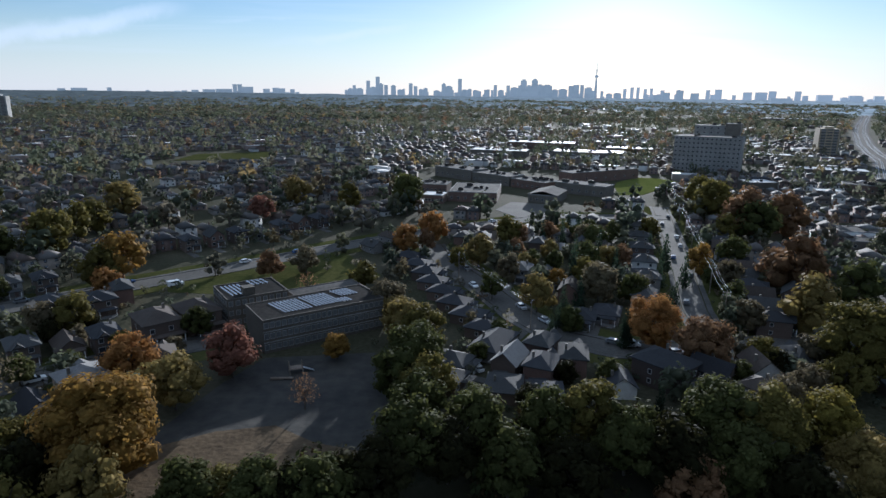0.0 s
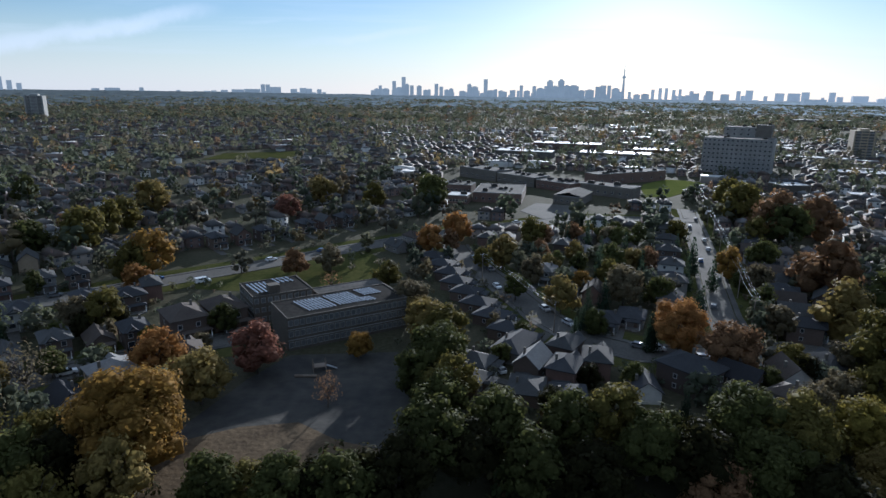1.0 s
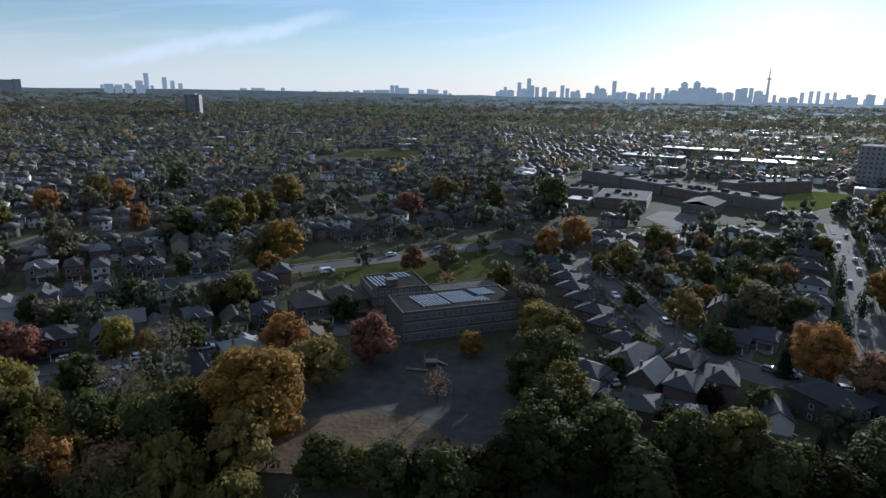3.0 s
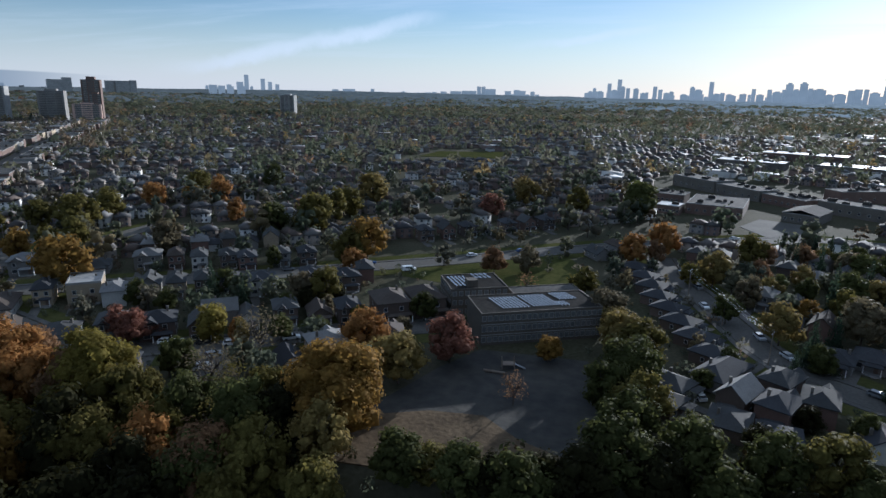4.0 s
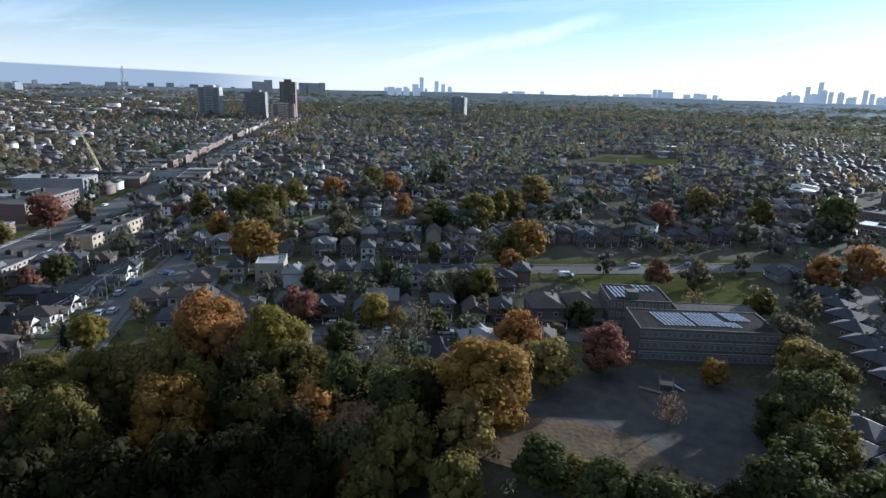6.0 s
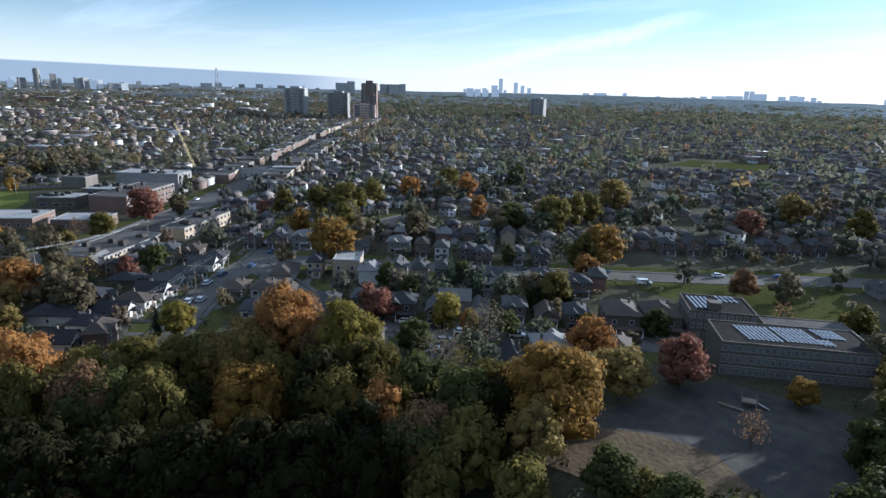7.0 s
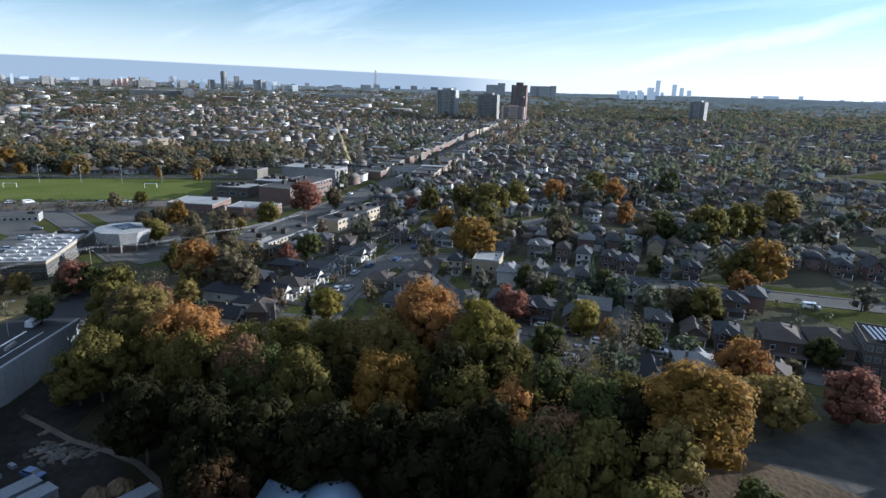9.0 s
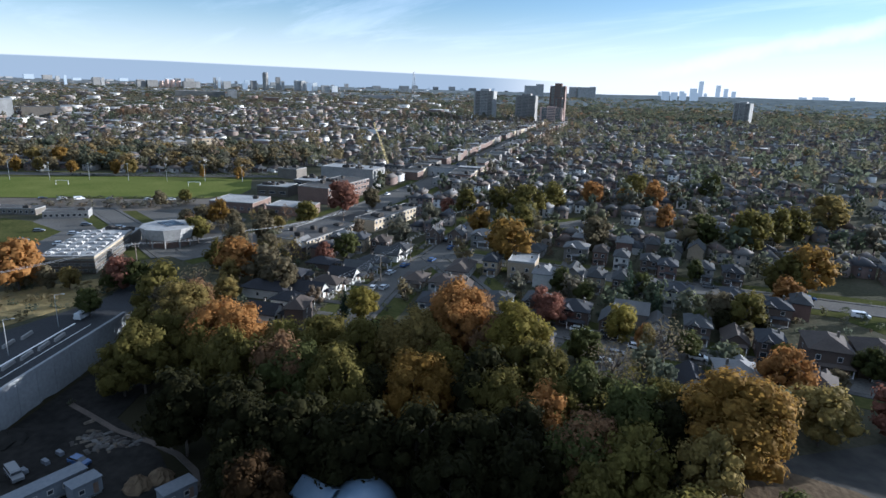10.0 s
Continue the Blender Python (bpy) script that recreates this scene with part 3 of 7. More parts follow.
# ---- houses ----
BRICKS = {"red": (0.150, 0.092, 0.070), "brown": (0.120, 0.088, 0.068), "buff": (0.34, 0.27, 0.18), "white": (0.55, 0.54, 0.50), "grey": (0.20, 0.19, 0.175), "dark": (0.085, 0.062, 0.050)}
ROOFS = {"slate": (0.048, 0.049, 0.053), "brownish": (0.074, 0.060, 0.050), "grey": (0.066, 0.066, 0.065), "pale": (0.18, 0.176, 0.17), "black": (0.036, 0.036, 0.040)}
PANES = {}


def window(parent, x, y, z, w=1.1, h=1.4, turn=0.0, whole=False, glass=None):
    """A window: frame set into the wall face, its pane behind."""
    if (w, h, whole, glass) not in PANES:
        t = 0.12
        out = [(-w / 2, 0), (w / 2, 0), (w / 2, h), (-w / 2, h)]
        inn = [(-w / 2 + t, t), (w / 2 - t, t), (w / 2 - t, h - t), (-w / 2 + t, h - t)]
        pts = [(px, -0.08, pz) for px, pz in out] + [(px, -0.08, pz) for px, pz in inn] + [(px, 0.06, pz) for px, pz in out] + [(px, -0.01, pz) for px, pz in inn]
        f = []
        for i in range(4):
            j = (i + 1) % 4
            f += [(i, j, 4 + j, 4 + i), (4 + i, 4 + j, 12 + j, 12 + i), (j, i, 8 + i, 8 + j)]
        s = Shape().add(pts, f + ([(12, 13, 14, 15)] if whole else []))
        both = s.mesh("window", M_school_trim if glass else M_trim)
        if whole:
            both.materials.append(glass or M_pane)
            both.polygons[len(f)].material_index = 1
        PANES[w, h, whole, glass] = both, Shape().box(0, 0.02, 0.1, w - 0.2, 0.05, h - 0.2).mesh("pane", glass or M_pane)
    frame_mesh, pane_mesh = PANES[w, h, whole, glass]
    if whole:
        return part("window", frame_mesh, None, parent, at=(x, y, z), turn=turn)
    ob = part("window", frame_mesh, None, parent, at=(x, y, z), turn=turn)
    part("pane", pane_mesh, None, ob)
    return ob


def parapet(s, w, d, z, h, t=0.3):
    """A low wall round a flat roof, as one closed ring."""
    out = [(-w / 2, -d / 2), (w / 2, -d / 2), (w / 2, d / 2), (-w / 2, d / 2)]
    inn = [(x - math.copysign(t, x), y - math.copysign(t, y)) for x, y in out]
    pts = [(*p, zz) for zz in (z, z + h) for ring in (out, inn) for p in ring]
    f = []
    for i in range(4):
        j = (i + 1) % 4
        f += [(i, j, 8 + j, 8 + i), (4 + j, 4 + i, 12 + i, 12 + j), (8 + i, 8 + j, 12 + j, 12 + i)]
    s.add(pts, f)


def build_house(kind):
    h = thing("house")
    w, d, eave, ridge = {"hip": (6.4, 8.8, 4.9, 2.1), "wide": (8.8, 8.6, 5.1, 2.4), "gable": (6.0, 9, 4.8, 2.5), "bungalow": (7.4, 9, 2.9, 2.0), "cottage": (6.2, 9, 2.9, 2.2), "block": (9.4, 12, 5.8, 2.6), "flat": (9.5, 12.5, 6.4, 0.5), "narrow": (5.2, 9, 5.3, 2.2), "long": (7.4, 15, 3.1, 2.3)}[kind]
    body, roof = Shape(), Shape()
    if kind in ("gable", "cottage"):
        prof = [(-w / 2, 0), (w / 2, 0), (w / 2, eave), (0, eave + ridge), (-w / 2, eave)]
        body.add([(px, y, pz) for y in (-d / 2, d / 2) for px, pz in prof], [(0, 1, 2, 3, 4), (9, 8, 7, 6, 5)] + [(i + 5, (i + 1) % 5 + 5, (i + 1) % 5, i) for i in range(5)])
        roof.gable(w, d, eave + 0.02, ridge)
    elif kind == "flat":
        body.box(0, 0, 0, w, d, eave)
        roof.box(0, 0, eave, w - 0.5, d - 0.5, 0.15)
        rim = Shape()
        parapet(rim, w, d, eave, 0.6)
        part("parapet", rim, M_concrete, h)
    else:
        body.box(0, 0, 0, w, d, eave)
        roof.hip(w, d, eave, ridge)
        if kind in ("hip", "wide"):
            part("dormer_roof", Shape().gable(w * 0.42, 2.4, eave + 0.1, 1.3, x=-w * 0.18, y=-d / 2 + 0.4, over=0.25), M_roof, h)
            part("dormer", Shape().wedge(w * 0.42, -d / 2 - 0.25, eave + 0.1, 1.25, x=-w * 0.18, depth=1.2), M_trim, h, "small pale gable over the front")
    part("wall", body, M_wall, h)
    part("roof", roof, M_roof if kind != "flat" else M_membrane, h)
    part("chimney", Shape().box(w * 0.28, d * 0.12, eave, 0.55, 0.55, ridge + 0.35), M_grey, h, "brick chimney")
    part("door", Shape().box(w * 0.22, -d / 2 - 0.03, 0.4, 0.95, 0.1, 2.0).box(w * 0.22, -d / 2 - 0.06, 2.42, 1.25, 0.12, 0.12), M_door, h, "dark painted front door")
    pw, pd = (w * 0.55, 1.9) if kind != "block" else (w * 0.8, 2.0)
    part("porch", Shape().box(w * 0.14, -d / 2 - pd / 2 - 0.02, 0, pw, pd, 0.4).box(w * 0.22, -d / 2 - pd - 0.35, 0, 1.4, 0.6, 0.25), M_concrete, h, "concrete porch with a step")
    if kind != "flat":
        porch = part("porch_roof", Shape().hip(pw, pd, 2.55, 0.7, over=0.2, thick=0.15, x=w * 0.14, y=-d / 2 - pd / 2 - 0.25), M_roof, h)
        for sx in (-1, 1):
            part("post", Shape().box(w * 0.14 + sx * (pw / 2 - 0.2), -d / 2 - pd + 0.1, 0.4, 0.18, 0.18, 2.16), M_white, h)
    part("driveway", Shape().box(-w * 0.30, -d / 2 - 5.2, 0, 2.7, 9.6, 0.17), M_asphalt, h, "worn asphalt driveway")
    levels = (1.0, 3.3) if eave > 4.5 else (1.0,)
    for z in levels:
        spots = (-0.28,) if z < 2 else (-0.28, 0.22)
        for k in spots:
            window(h, k * w, -d / 2 - 0.02, z, 1.7 if z < 2 else 1.2, 1.4)
        for k in (-0.25, 0.25):
            window(h, w / 2 + 0.02, k * d, z, 1.0, 1.2, radians(90), True)
        window(h, -w / 2 - 0.02, 0.1 * d, z, 1.0, 1.2, radians(-90), True)
    return h


HOUSE_KINDS, HOUSES = {}, []
KIND_WORDS = {"hip": "two-storey hip-roofed house", "wide": "broad two-storey hip-roofed house", "gable": "two-storey gabled house", "bungalow": "hip-roofed bungalow", "cottage": "gable-fronted bungalow", "block": "large hip-roofed duplex", "flat": "flat-roofed two-storey block", "narrow": "narrow two-storey house", "long": "long low hip-roofed house"}
ROOF_NAMES, BRICK_NAMES = list(ROOFS), ["red", "brown", "buff", "red", "grey", "white", "dark"]


def house(x, y, kind="hip", turn=41.0, wall="", roof=""):
    """A detached house whose front looks along -y before it is turned."""
    k = len(HOUSES)
    wall, roof = wall or BRICK_NAMES[(k * 5 + 2) % 7], roof or ROOF_NAMES[(k * 3 + 1) % 4]
    m = pose(x, y, land(x, y) - 0.05, 0, 0, turn)
    if kind in HOUSE_KINDS:
        h = copy_thing(HOUSE_KINDS[kind], m)
    else:
        h = HOUSE_KINDS[kind] = build_house(kind)
        h.matrix_basis = m
    tagged(h, "%s %s with a %s %s" % (wall + ("-brick" if wall != "white" else "-sided"), KIND_WORDS[kind], roof, "flat roof" if kind == "flat" else "shingle roof"), "house", "neighbourhood houses")
    for c in h.children:
        if c.name.startswith("wall"):
            c.color = (*BRICKS[wall], 1)
        elif "roof" in c.name:
            c.color = (*ROOFS[roof], 1)
    HOUSES.append((x, y))
    return h


# along the ravine street, beside the school
house(-77, 155, "block", 41, "brown", "brownish")
house(-68.8, 162.5, "block", 41, "brown", "brownish")
house(-86.5, 147, "hip", 41, "dark", "slate")
house(-94, 143.5, "cottage", 41, "brown", "brownish")
house(-102.5, 139.0, "hip", 41, "brown", "grey")
house(-110, 131.5, "cottage", 41, "white", "grey")
house(-117.5, 129.5, "gable", 131, "grey", "pale")
house(-115.5, 120, "gable", 41, "brown", "grey")
house(-126, 115.5, "wide", 41, "dark", "slate")
house(-137, 110.5, "hip", 41, "brown", "grey")
house(-146.5, 103.5, "bungalow", 41, "white", "grey")
house(-150.5, 94.5, "bungalow", 50, "buff", "brownish")
house(-154.5, 84.5, "bungalow", 50, "white", "slate")
house(-162, 99, "cottage", 50, "white", "brownish")
house(-175.5, 89.5, "bungalow", 50, "buff", "brownish")
house(-169.5, 96.5, "bungalow", 45, "white", "brownish")
house(-180, 110, "long", 45, "white", "brownish")
house(-177.5, 121.5, "narrow", 45, "buff", "slate")
# second and third rows
house(-102, 172, "wide", 41, "brown", "slate")
house(-114, 169.5, "hip", 41, "dark", "slate")
house(-124.5, 157, "wide", 41, "white", "slate")
house(-134, 153, "hip", 41, "brown", "slate")
house(-141.5, 149.5, "narrow", 41, "dark", "grey")
house(-147, 143.5, "narrow", 41, "buff", "grey")
house(-154, 139.5, "gable", 41, "grey", "grey")
house(-169.5, 129.5, "flat", 45, "buff", "pale")
house(-131.5, 193.5, "hip", 41, "brown", "slate")
house(-139.5, 188, "hip", 41, "grey", "grey")
house(-147.5, 178.5, "hip", 41, "red", "slate")
house(-155, 177.5, "hip", 41, "brown", "grey")
house(-162.5, 170.5, "narrow", 41, "white", "grey")
house(-171, 168, "narrow", 41, "red", "brownish")
house(-180, 163.5, "wide", 41, "grey", "pale")
house(-191.5, 152, "bungalow", 41, "grey", "grey")
house(-153, 238, "long", 131, "buff", "slate")
house(-138, 243, "hip", 41, "grey", "slate")
house(-212.5, 140, "wide", 45, "grey", "pale")
house(-219, 131, "gable", 45, "brown", "grey")
house(-226, 124, "gable", 45, "brown", "grey")
# rows beyond the lawn
for k in range(7):
    house(-106 + k * 7.4, 249 + k * 8.0, ("hip", "gable", "hip", "bungalow")[k % 4], 41, ("brown", "red", "dark", "grey")[k % 4], ("slate", "grey")[k % 2])
# bungalows with bright fronts
house(-165.5, 36.8, "cottage", 135, "white", "black")
house(-172.8, 46.2, "bungalow", 135, "white", "black")
house(-178.4, 54.2, "cottage", 135, "white", "black")
house(-183.6, 61.6, "bungalow", 135, "white", "brownish")
house(-189.2, 69.0, "cottage", 135, "white", "black")
house(-194.6, 76.2, "cottage", 135, "white", "grey")
house(-200.4, 84.0, "bungalow", 135, "white", "grey")
house(-207.8, 94.0, "cottage", 135, "white", "grey")
house(-185, 42.5, "long", 135, "white", "black")
house(-197, 54, "bungalow", 135, "brown", "black")
house(-206, 67, "bungalow", 135, "brown", "black")
# beside the curving street
for x, y, k, turn in ((-13, 233, "bungalow", 72), (-9, 222, "bungalow", 72), (-5.5, 211.5, "bungalow", 70), (-3, 200.5, "bungalow", 68), (0.5, 190, "bungalow", 67), (4, 179.5, "bungalow", 66), (8, 169, "bungalow", 64), (12, 158.5, "bungalow", 62)):
    house(x, y, k, turn, "brown", "slate")
house(13.5, 148, "long", 152, "grey", "slate")
house(25.5, 144.5, "hip", 150, "dark", "grey")
house(31.8, 137.0, "hip", 168, "red", "grey")
house(2.4, 137.0, "bungalow", 64, "white", "grey")
house(0.6, 128.0, "bungalow", 64, "brown", "grey")
house(14, 124, "bungalow", 170, "brown", "grey")
house(22.5, 120.5, "bungalow", 175, "brown", "slate")
house(41, 168.5, "bungalow", -20, "grey", "slate")
house(49, 172, "bungalow", -20, "grey", "slate")
house(40, 127, "cottage", 178, "white", "slate")
house(52, 131, "block", 40, "dark", "slate")
house(62, 129, "gable", 40, "dark", "black")
house(74, 131.5, "gable", 178, "white", "brownish")
house(86, 137, "hip", 185, "brown", "grey")
house(100, 142, "bungalow", 190, "brown", "slate")
house(115, 146, "bungalow", 190, "brown", "slate")
house(-82.5, 112.5, "cottage", 48, "white", "black")
for k in range(12):
    y = 166 + k * 10.5
    x = 73 + (y - 150) * 0.276
    house(x + 15.5, y - 4, "gable" if k % 3 else "hip", 74, ("brown", "red", "dark", "grey")[k % 4], ("slate", "grey", "brownish")[k % 3])
    if k > 2:
        house(x - 16, y + 4, "hip" if k % 2 else "bungalow", -106, ("grey", "brown", "white")[k % 3], ("slate", "grey")[k % 2])

for k in range(10):
    house(-489 + 3.4 * k, 14 + 11.2 * k, "bungalow", 106, ("white", "grey", "brown")[k % 3], ("grey", "brownish")[k % 2])

# ---- trees ----
# Ravine shade is painted into the dark and the dark rusty leaf tints.
LEAVES = {"green": (0.068, 0.072, 0.024), "olive": (0.118, 0.100, 0.028), "lime": (0.185, 0.150, 0.033), "gold": (0.205, 0.122, 0.030), "ochre": (0.185, 0.140, 0.048), "orange": (0.285, 0.145, 0.048), "rust": (0.190, 0.112, 0.060), "red": (0.195, 0.092, 0.066), "brown": (0.128, 0.105, 0.064), "dark": (0.024, 0.023, 0.009), "spruce": (0.030, 0.044, 0.028), "rust_shaded": (0.050, 0.030, 0.014)}
LEAF_WORDS = {"green": "dull green", "olive": "olive green", "lime": "yellow-green", "gold": "golden yellow", "ochre": "ochre", "orange": "orange", "rust": "rusty brown", "red": "dark red", "brown": "brown, half bare", "dark": "shade-darkened green", "spruce": "shade-darkened green needled", "rust_shaded": "shade-darkened rusty brown"}


def blob(rng, centre, r, lo=0.75, hi=1.2):
    """A small lumpy ball of twelve corners."""
    g = (1 + 5 ** 0.5) / 2
    v = np.array([(-1, g, 0), (1, g, 0), (-1, -g, 0), (1, -g, 0), (0, -1, g), (0, 1, g), (0, -1, -g), (0, 1, -g), (g, 0, -1), (g, 0, 1), (-g, 0, -1), (-g, 0, 1)]) / 1.9
    v = v * rng.uniform(lo, hi, (12, 1)) * r + centre
    f = [(0, 11, 5), (0, 5, 1), (0, 1, 7), (0, 7, 10), (0, 10, 11), (1, 5, 9), (5, 11, 4), (11, 10, 2), (10, 7, 6), (7, 1, 8), (3, 9, 4), (3, 4, 2), (3, 2, 6), (3, 6, 8), (3, 8, 9), (4, 9, 5), (2, 4, 11), (6, 2, 10), (8, 6, 7), (9, 8, 1)]
    return v, np.array(f)


def crown_arrays(seed, form, sprays, size, n=34):
    """Corners and triangles of a crown one unit high and one in radius: lobes covered with small leaf sprays, with gaps."""
    rng = np.random.default_rng(seed)
    lobes = []
    if form == "conifer":
        for k in range(26):
            z = 0.08 + 0.88 * k / 26
            lobes.append(((rng.normal(0, 0.05), rng.normal(0, 0.05), z), 0.12 + 0.85 * (1 - z), 0.05))
    else:
        for k in range(n):
            q = (k + 0.5) / n
            cz = 1 - 2 * q
            w = k * 2.4 + rng.uniform(-0.4, 0.4)
            rr = math.sqrt(max(0, 1 - cz * cz))
            reach = rng.uniform(0.50, 0.86)
            wide = 0.72 if form == "column" else 1.0
            low = 0.60 if form == "bare" else 0.53
            z = low + 0.46 * cz * reach + rng.normal(0, 0.02)
            if z < 0.14:
                continue
            rr *= 1.12 - 0.30 * z
            r = rng.uniform(0.24, 0.42) * (34 / n) ** 0.3
            lobes.append(((math.cos(w) * rr * reach * wide, math.sin(w) * rr * reach * wide, z), r, r * 0.36))
    vs, fs, count = [], [], 0
    total = sum(l[1] ** 2 for l in lobes)
    for (x, y, z), r, rz in lobes:
        if form not in ("bare", "conifer") and n > 6:
            v, f = blob(rng, np.zeros(3), 0.78 if n > 16 else 0.64, 0.6, 1.3)
            vs.append(v * (r, r, rz) + (x, y, z))
            fs.append(f + count)
            count += 12
        k = max(4, int(sprays * r * r / total))
        d = rng.normal(size=(k, 3))
        d /= np.linalg.norm(d, axis=1)[:, None]
        if form == "conifer":
            d[:, 2] *= 0.4
            c = np.stack([x + d[:, 0] * r * rng.uniform(0.25, 1, k), y + d[:, 1] * r * rng.uniform(0.25, 1, k), z + d[:, 2] * rz], 1)
        else:
            d[:, 2] += 0.22
            c = np.array((x, y, z)) + d * (r, r, rz) * (rng.uniform(0.70, 1.10, (k, 1)) if n > 6 else rng.uniform(0.3, 1.0, (k, 1)) ** 0.5)
        a = np.cross(d, rng.normal(size=(k, 3)))
        a /= np.linalg.norm(a, axis=1)[:, None] + 1e-9
        b = np.cross(d, a) + d * rng.uniform(-0.5, 0.5, (k, 1))
        s = size * rng.uniform(0.6, 1.35, (k, 1))
        flat = np.array((1, 1, 0.42))
        quad = np.stack([c - a * s * flat, c + (b * 0.5 - a * 0.2) * s * flat, c + a * s * flat, c - b * 0.55 * s * flat], 1).reshape(-1, 3)
        vs.append(quad)
        i = np.arange(k)[:, None] * 4 + count
        fs.append(np.concatenate([i + (0, 1, 2), i + (0, 2, 3)]))
        count += 4 * k
    out = np.concatenate(vs)
    if form in ("broad", "bare"):
        out[:, :2] *= 1.06 / np.quantile(np.hypot(out[:, 0], out[:, 1]), 0.97)
    return out, np.concatenate(fs)


def trunk_mesh(seed, form):
    rng = random.Random(seed)
    s = Shape()
    top = 0.95 if form == "conifer" else 0.62
    s.tube((0, 0, -0.03), (0.01, 0.01, 0.30), 0.050, 0.036, 7).tube((0.01, 0.01, 0.30), (0.0, 0.02, top), 0.036, 0.012, 6)
    if form != "conifer":
        for k in range(18 if form == "bare" else 8):
            w, z = k * 2.4 + rng.uniform(-0.3, 0.3), rng.uniform(0.24, 0.52)
            reach, up = rng.uniform(0.35, 0.75), rng.uniform(0.14, 0.36)
            mid = (math.cos(w) * reach * 0.5, math.sin(w) * reach * 0.5, z + up * 0.6)
            s.tube((0, 0, z), mid, 0.018, 0.012, 5).tube(mid, (math.cos(w + 0.2) * reach, math.sin(w + 0.2) * reach, z + up), 0.012, 0.004, 4)
            if form == "bare":
                for j in range(3):
                    e = (mid[0] * rng.uniform(1.2, 1.9), mid[1] * rng.uniform(1.2, 1.9), z + up * rng.uniform(1.0, 1.6))
                    s.tube(mid, e, 0.007, 0.003, 3)
    return s.mesh("trunk", M_bark)


CROWNS = {}


def crown_mesh(form, grade, variant):
    """grade 0: large and near, 1: near, 2: farther off, 3: the largest."""
    key = form, grade, variant
    if key not in CROWNS:
        sprays = {"broad": (5200, 2500, 850, 9000), "column": (2600, 2200, 600, 2600), "bare": (700, 500, 240, 700), "conifer": (1900, 1700, 500, 1900)}[form][grade]
        size = (0.050, 0.066, 0.105, 0.042)[grade] * (0.8 if form == "bare" else 1.0)
        v, f = crown_arrays(7 * len(form) + variant, form, sprays, size, (48, 36, 20, 60)[grade])
        ob = merged("crown", M_leaf, v, f)
        data = ob.data
        bpy.data.objects.remove(ob)
        CROWNS[key] = data, trunk_mesh(variant, form)
    return CROWNS[key]


TREES = []


def tree(x, y, h, r, leaf, form="broad"):
    """One tree: a tapered trunk with limbs under a crown of leaf sprays."""
    k = len(TREES)
    crown, trunk = crown_mesh(form, 2 if math.hypot(x, y) > 172 else 3 if r > 6.4 and leaf in ("gold", "ochre", "red", "orange", "lime") else 0 if r > 6.2 and leaf != "dark" else 1, k % (4 if form == "broad" else 2))
    word = {"broad": "broad tree", "column": "narrow tree", "bare": "nearly bare tree", "conifer": "conifer"}[form]
    t = thing("tree", Matrix.LocRotScale((x, y, land(x, y) - 0.1), Euler((0, 0, k * 1.7)), (r, r, h)), "%s with %s autumn leaves" % (word, LEAF_WORDS[leaf]) if leaf != "spruce" else "tall shade-darkened green spruce among houses", "tree", "neighbourhood trees")
    part("trunk", trunk, None, t)
    part("crown", crown, None, t).color = (*LEAVES[leaf], 1)
    TREES.append((x, y, r))


tree(-151.1, 24.0, 20.9, 8.7, "orange")
tree(-201.5, 37.0, 15.8, 6.6, "orange")
tree(-194.1, 44.3, 14.5, 6.1, "brown")
tree(-138.3, 45.6, 15.6, 6.5, "olive")
tree(-127.2, 50.2, 19.0, 6.5, "olive")
tree(-122.0, 56.7, 17.5, 6.0, "ochre")
tree(-105.2, 53.5, 20.4, 7.0, "gold")
tree(-122.7, 74.6, 15.2, 6.3, "orange")
tree(-130.3, 85.3, 13.1, 5.5, "rust")
tree(-104.4, 79.3, 19.6, 7.6, "lime")
tree(-82.0, 69.6, 16.4, 5.7, "orange")
tree(-93.9, 66.5, 18.9, 6.5, "olive")
tree(-53.6, 80.8, 14.6, 4.9, "ochre")
tree(-56.2, 92.5, 20.8, 9.2, "gold")
tree(-66.0, 97.8, 14.0, 6.2, "gold")
tree(-55.5, 116.0, 13.5, 6.0, "ochre")
tree(-69.3, 125.4, 13.5, 5.6, "orange")
tree(-149.8, 0.0, 14.3, 6.0, "olive")
tree(-91.4, 17.1, 15.0, 5.2, "rust_shaded")
tree(-219.9, -25.2, 18.1, 7.6, "orange")
tree(-179.5, 11.7, 16.6, 6.9, "olive")
tree(-166.1, 16.5, 17.4, 7.3, "ochre")
tree(-170.2, 8.5, 14.3, 6.0, "olive")
tree(-184.0, 46.6, 13.1, 5.4, "brown")
tree(-209.8, 68.8, 9.0, 3.8, "red")
tree(-213.2, 78.8, 11.3, 4.7, "green")
tree(-110.2, 117.7, 11.3, 4.7, "lime")
tree(-102.0, 117.5, 8.8, 2.6, "orange", "column")
tree(-133.2, 109.5, 9.6, 4.0, "red")
tree(-124.4, 113.8, 6.0, 2.5, "red")
tree(-91.8, 113.8, 13.3, 6.0, "brown", "bare")
tree(-87.5, 92.4, 14.0, 6.4, "brown", "bare")
tree(-78.5, 90.0, 12.0, 5.5, "olive", "bare")
tree(-104.9, 97.7, 9.6, 2.8, "green", "column")
tree(-95.8, 84.9, 9.7, 2.8, "olive", "column")
tree(-153.0, 61.3, 10.7, 4.5, "lime")
tree(-157.3, 57.4, 9.9, 2.8, "spruce", "conifer")
tree(-111.4, 204.9, 17.9, 7.4, "gold")
tree(-114.6, 196.6, 15.4, 6.4, "olive")
tree(-108.2, 187.8, 10.8, 4.5, "orange")
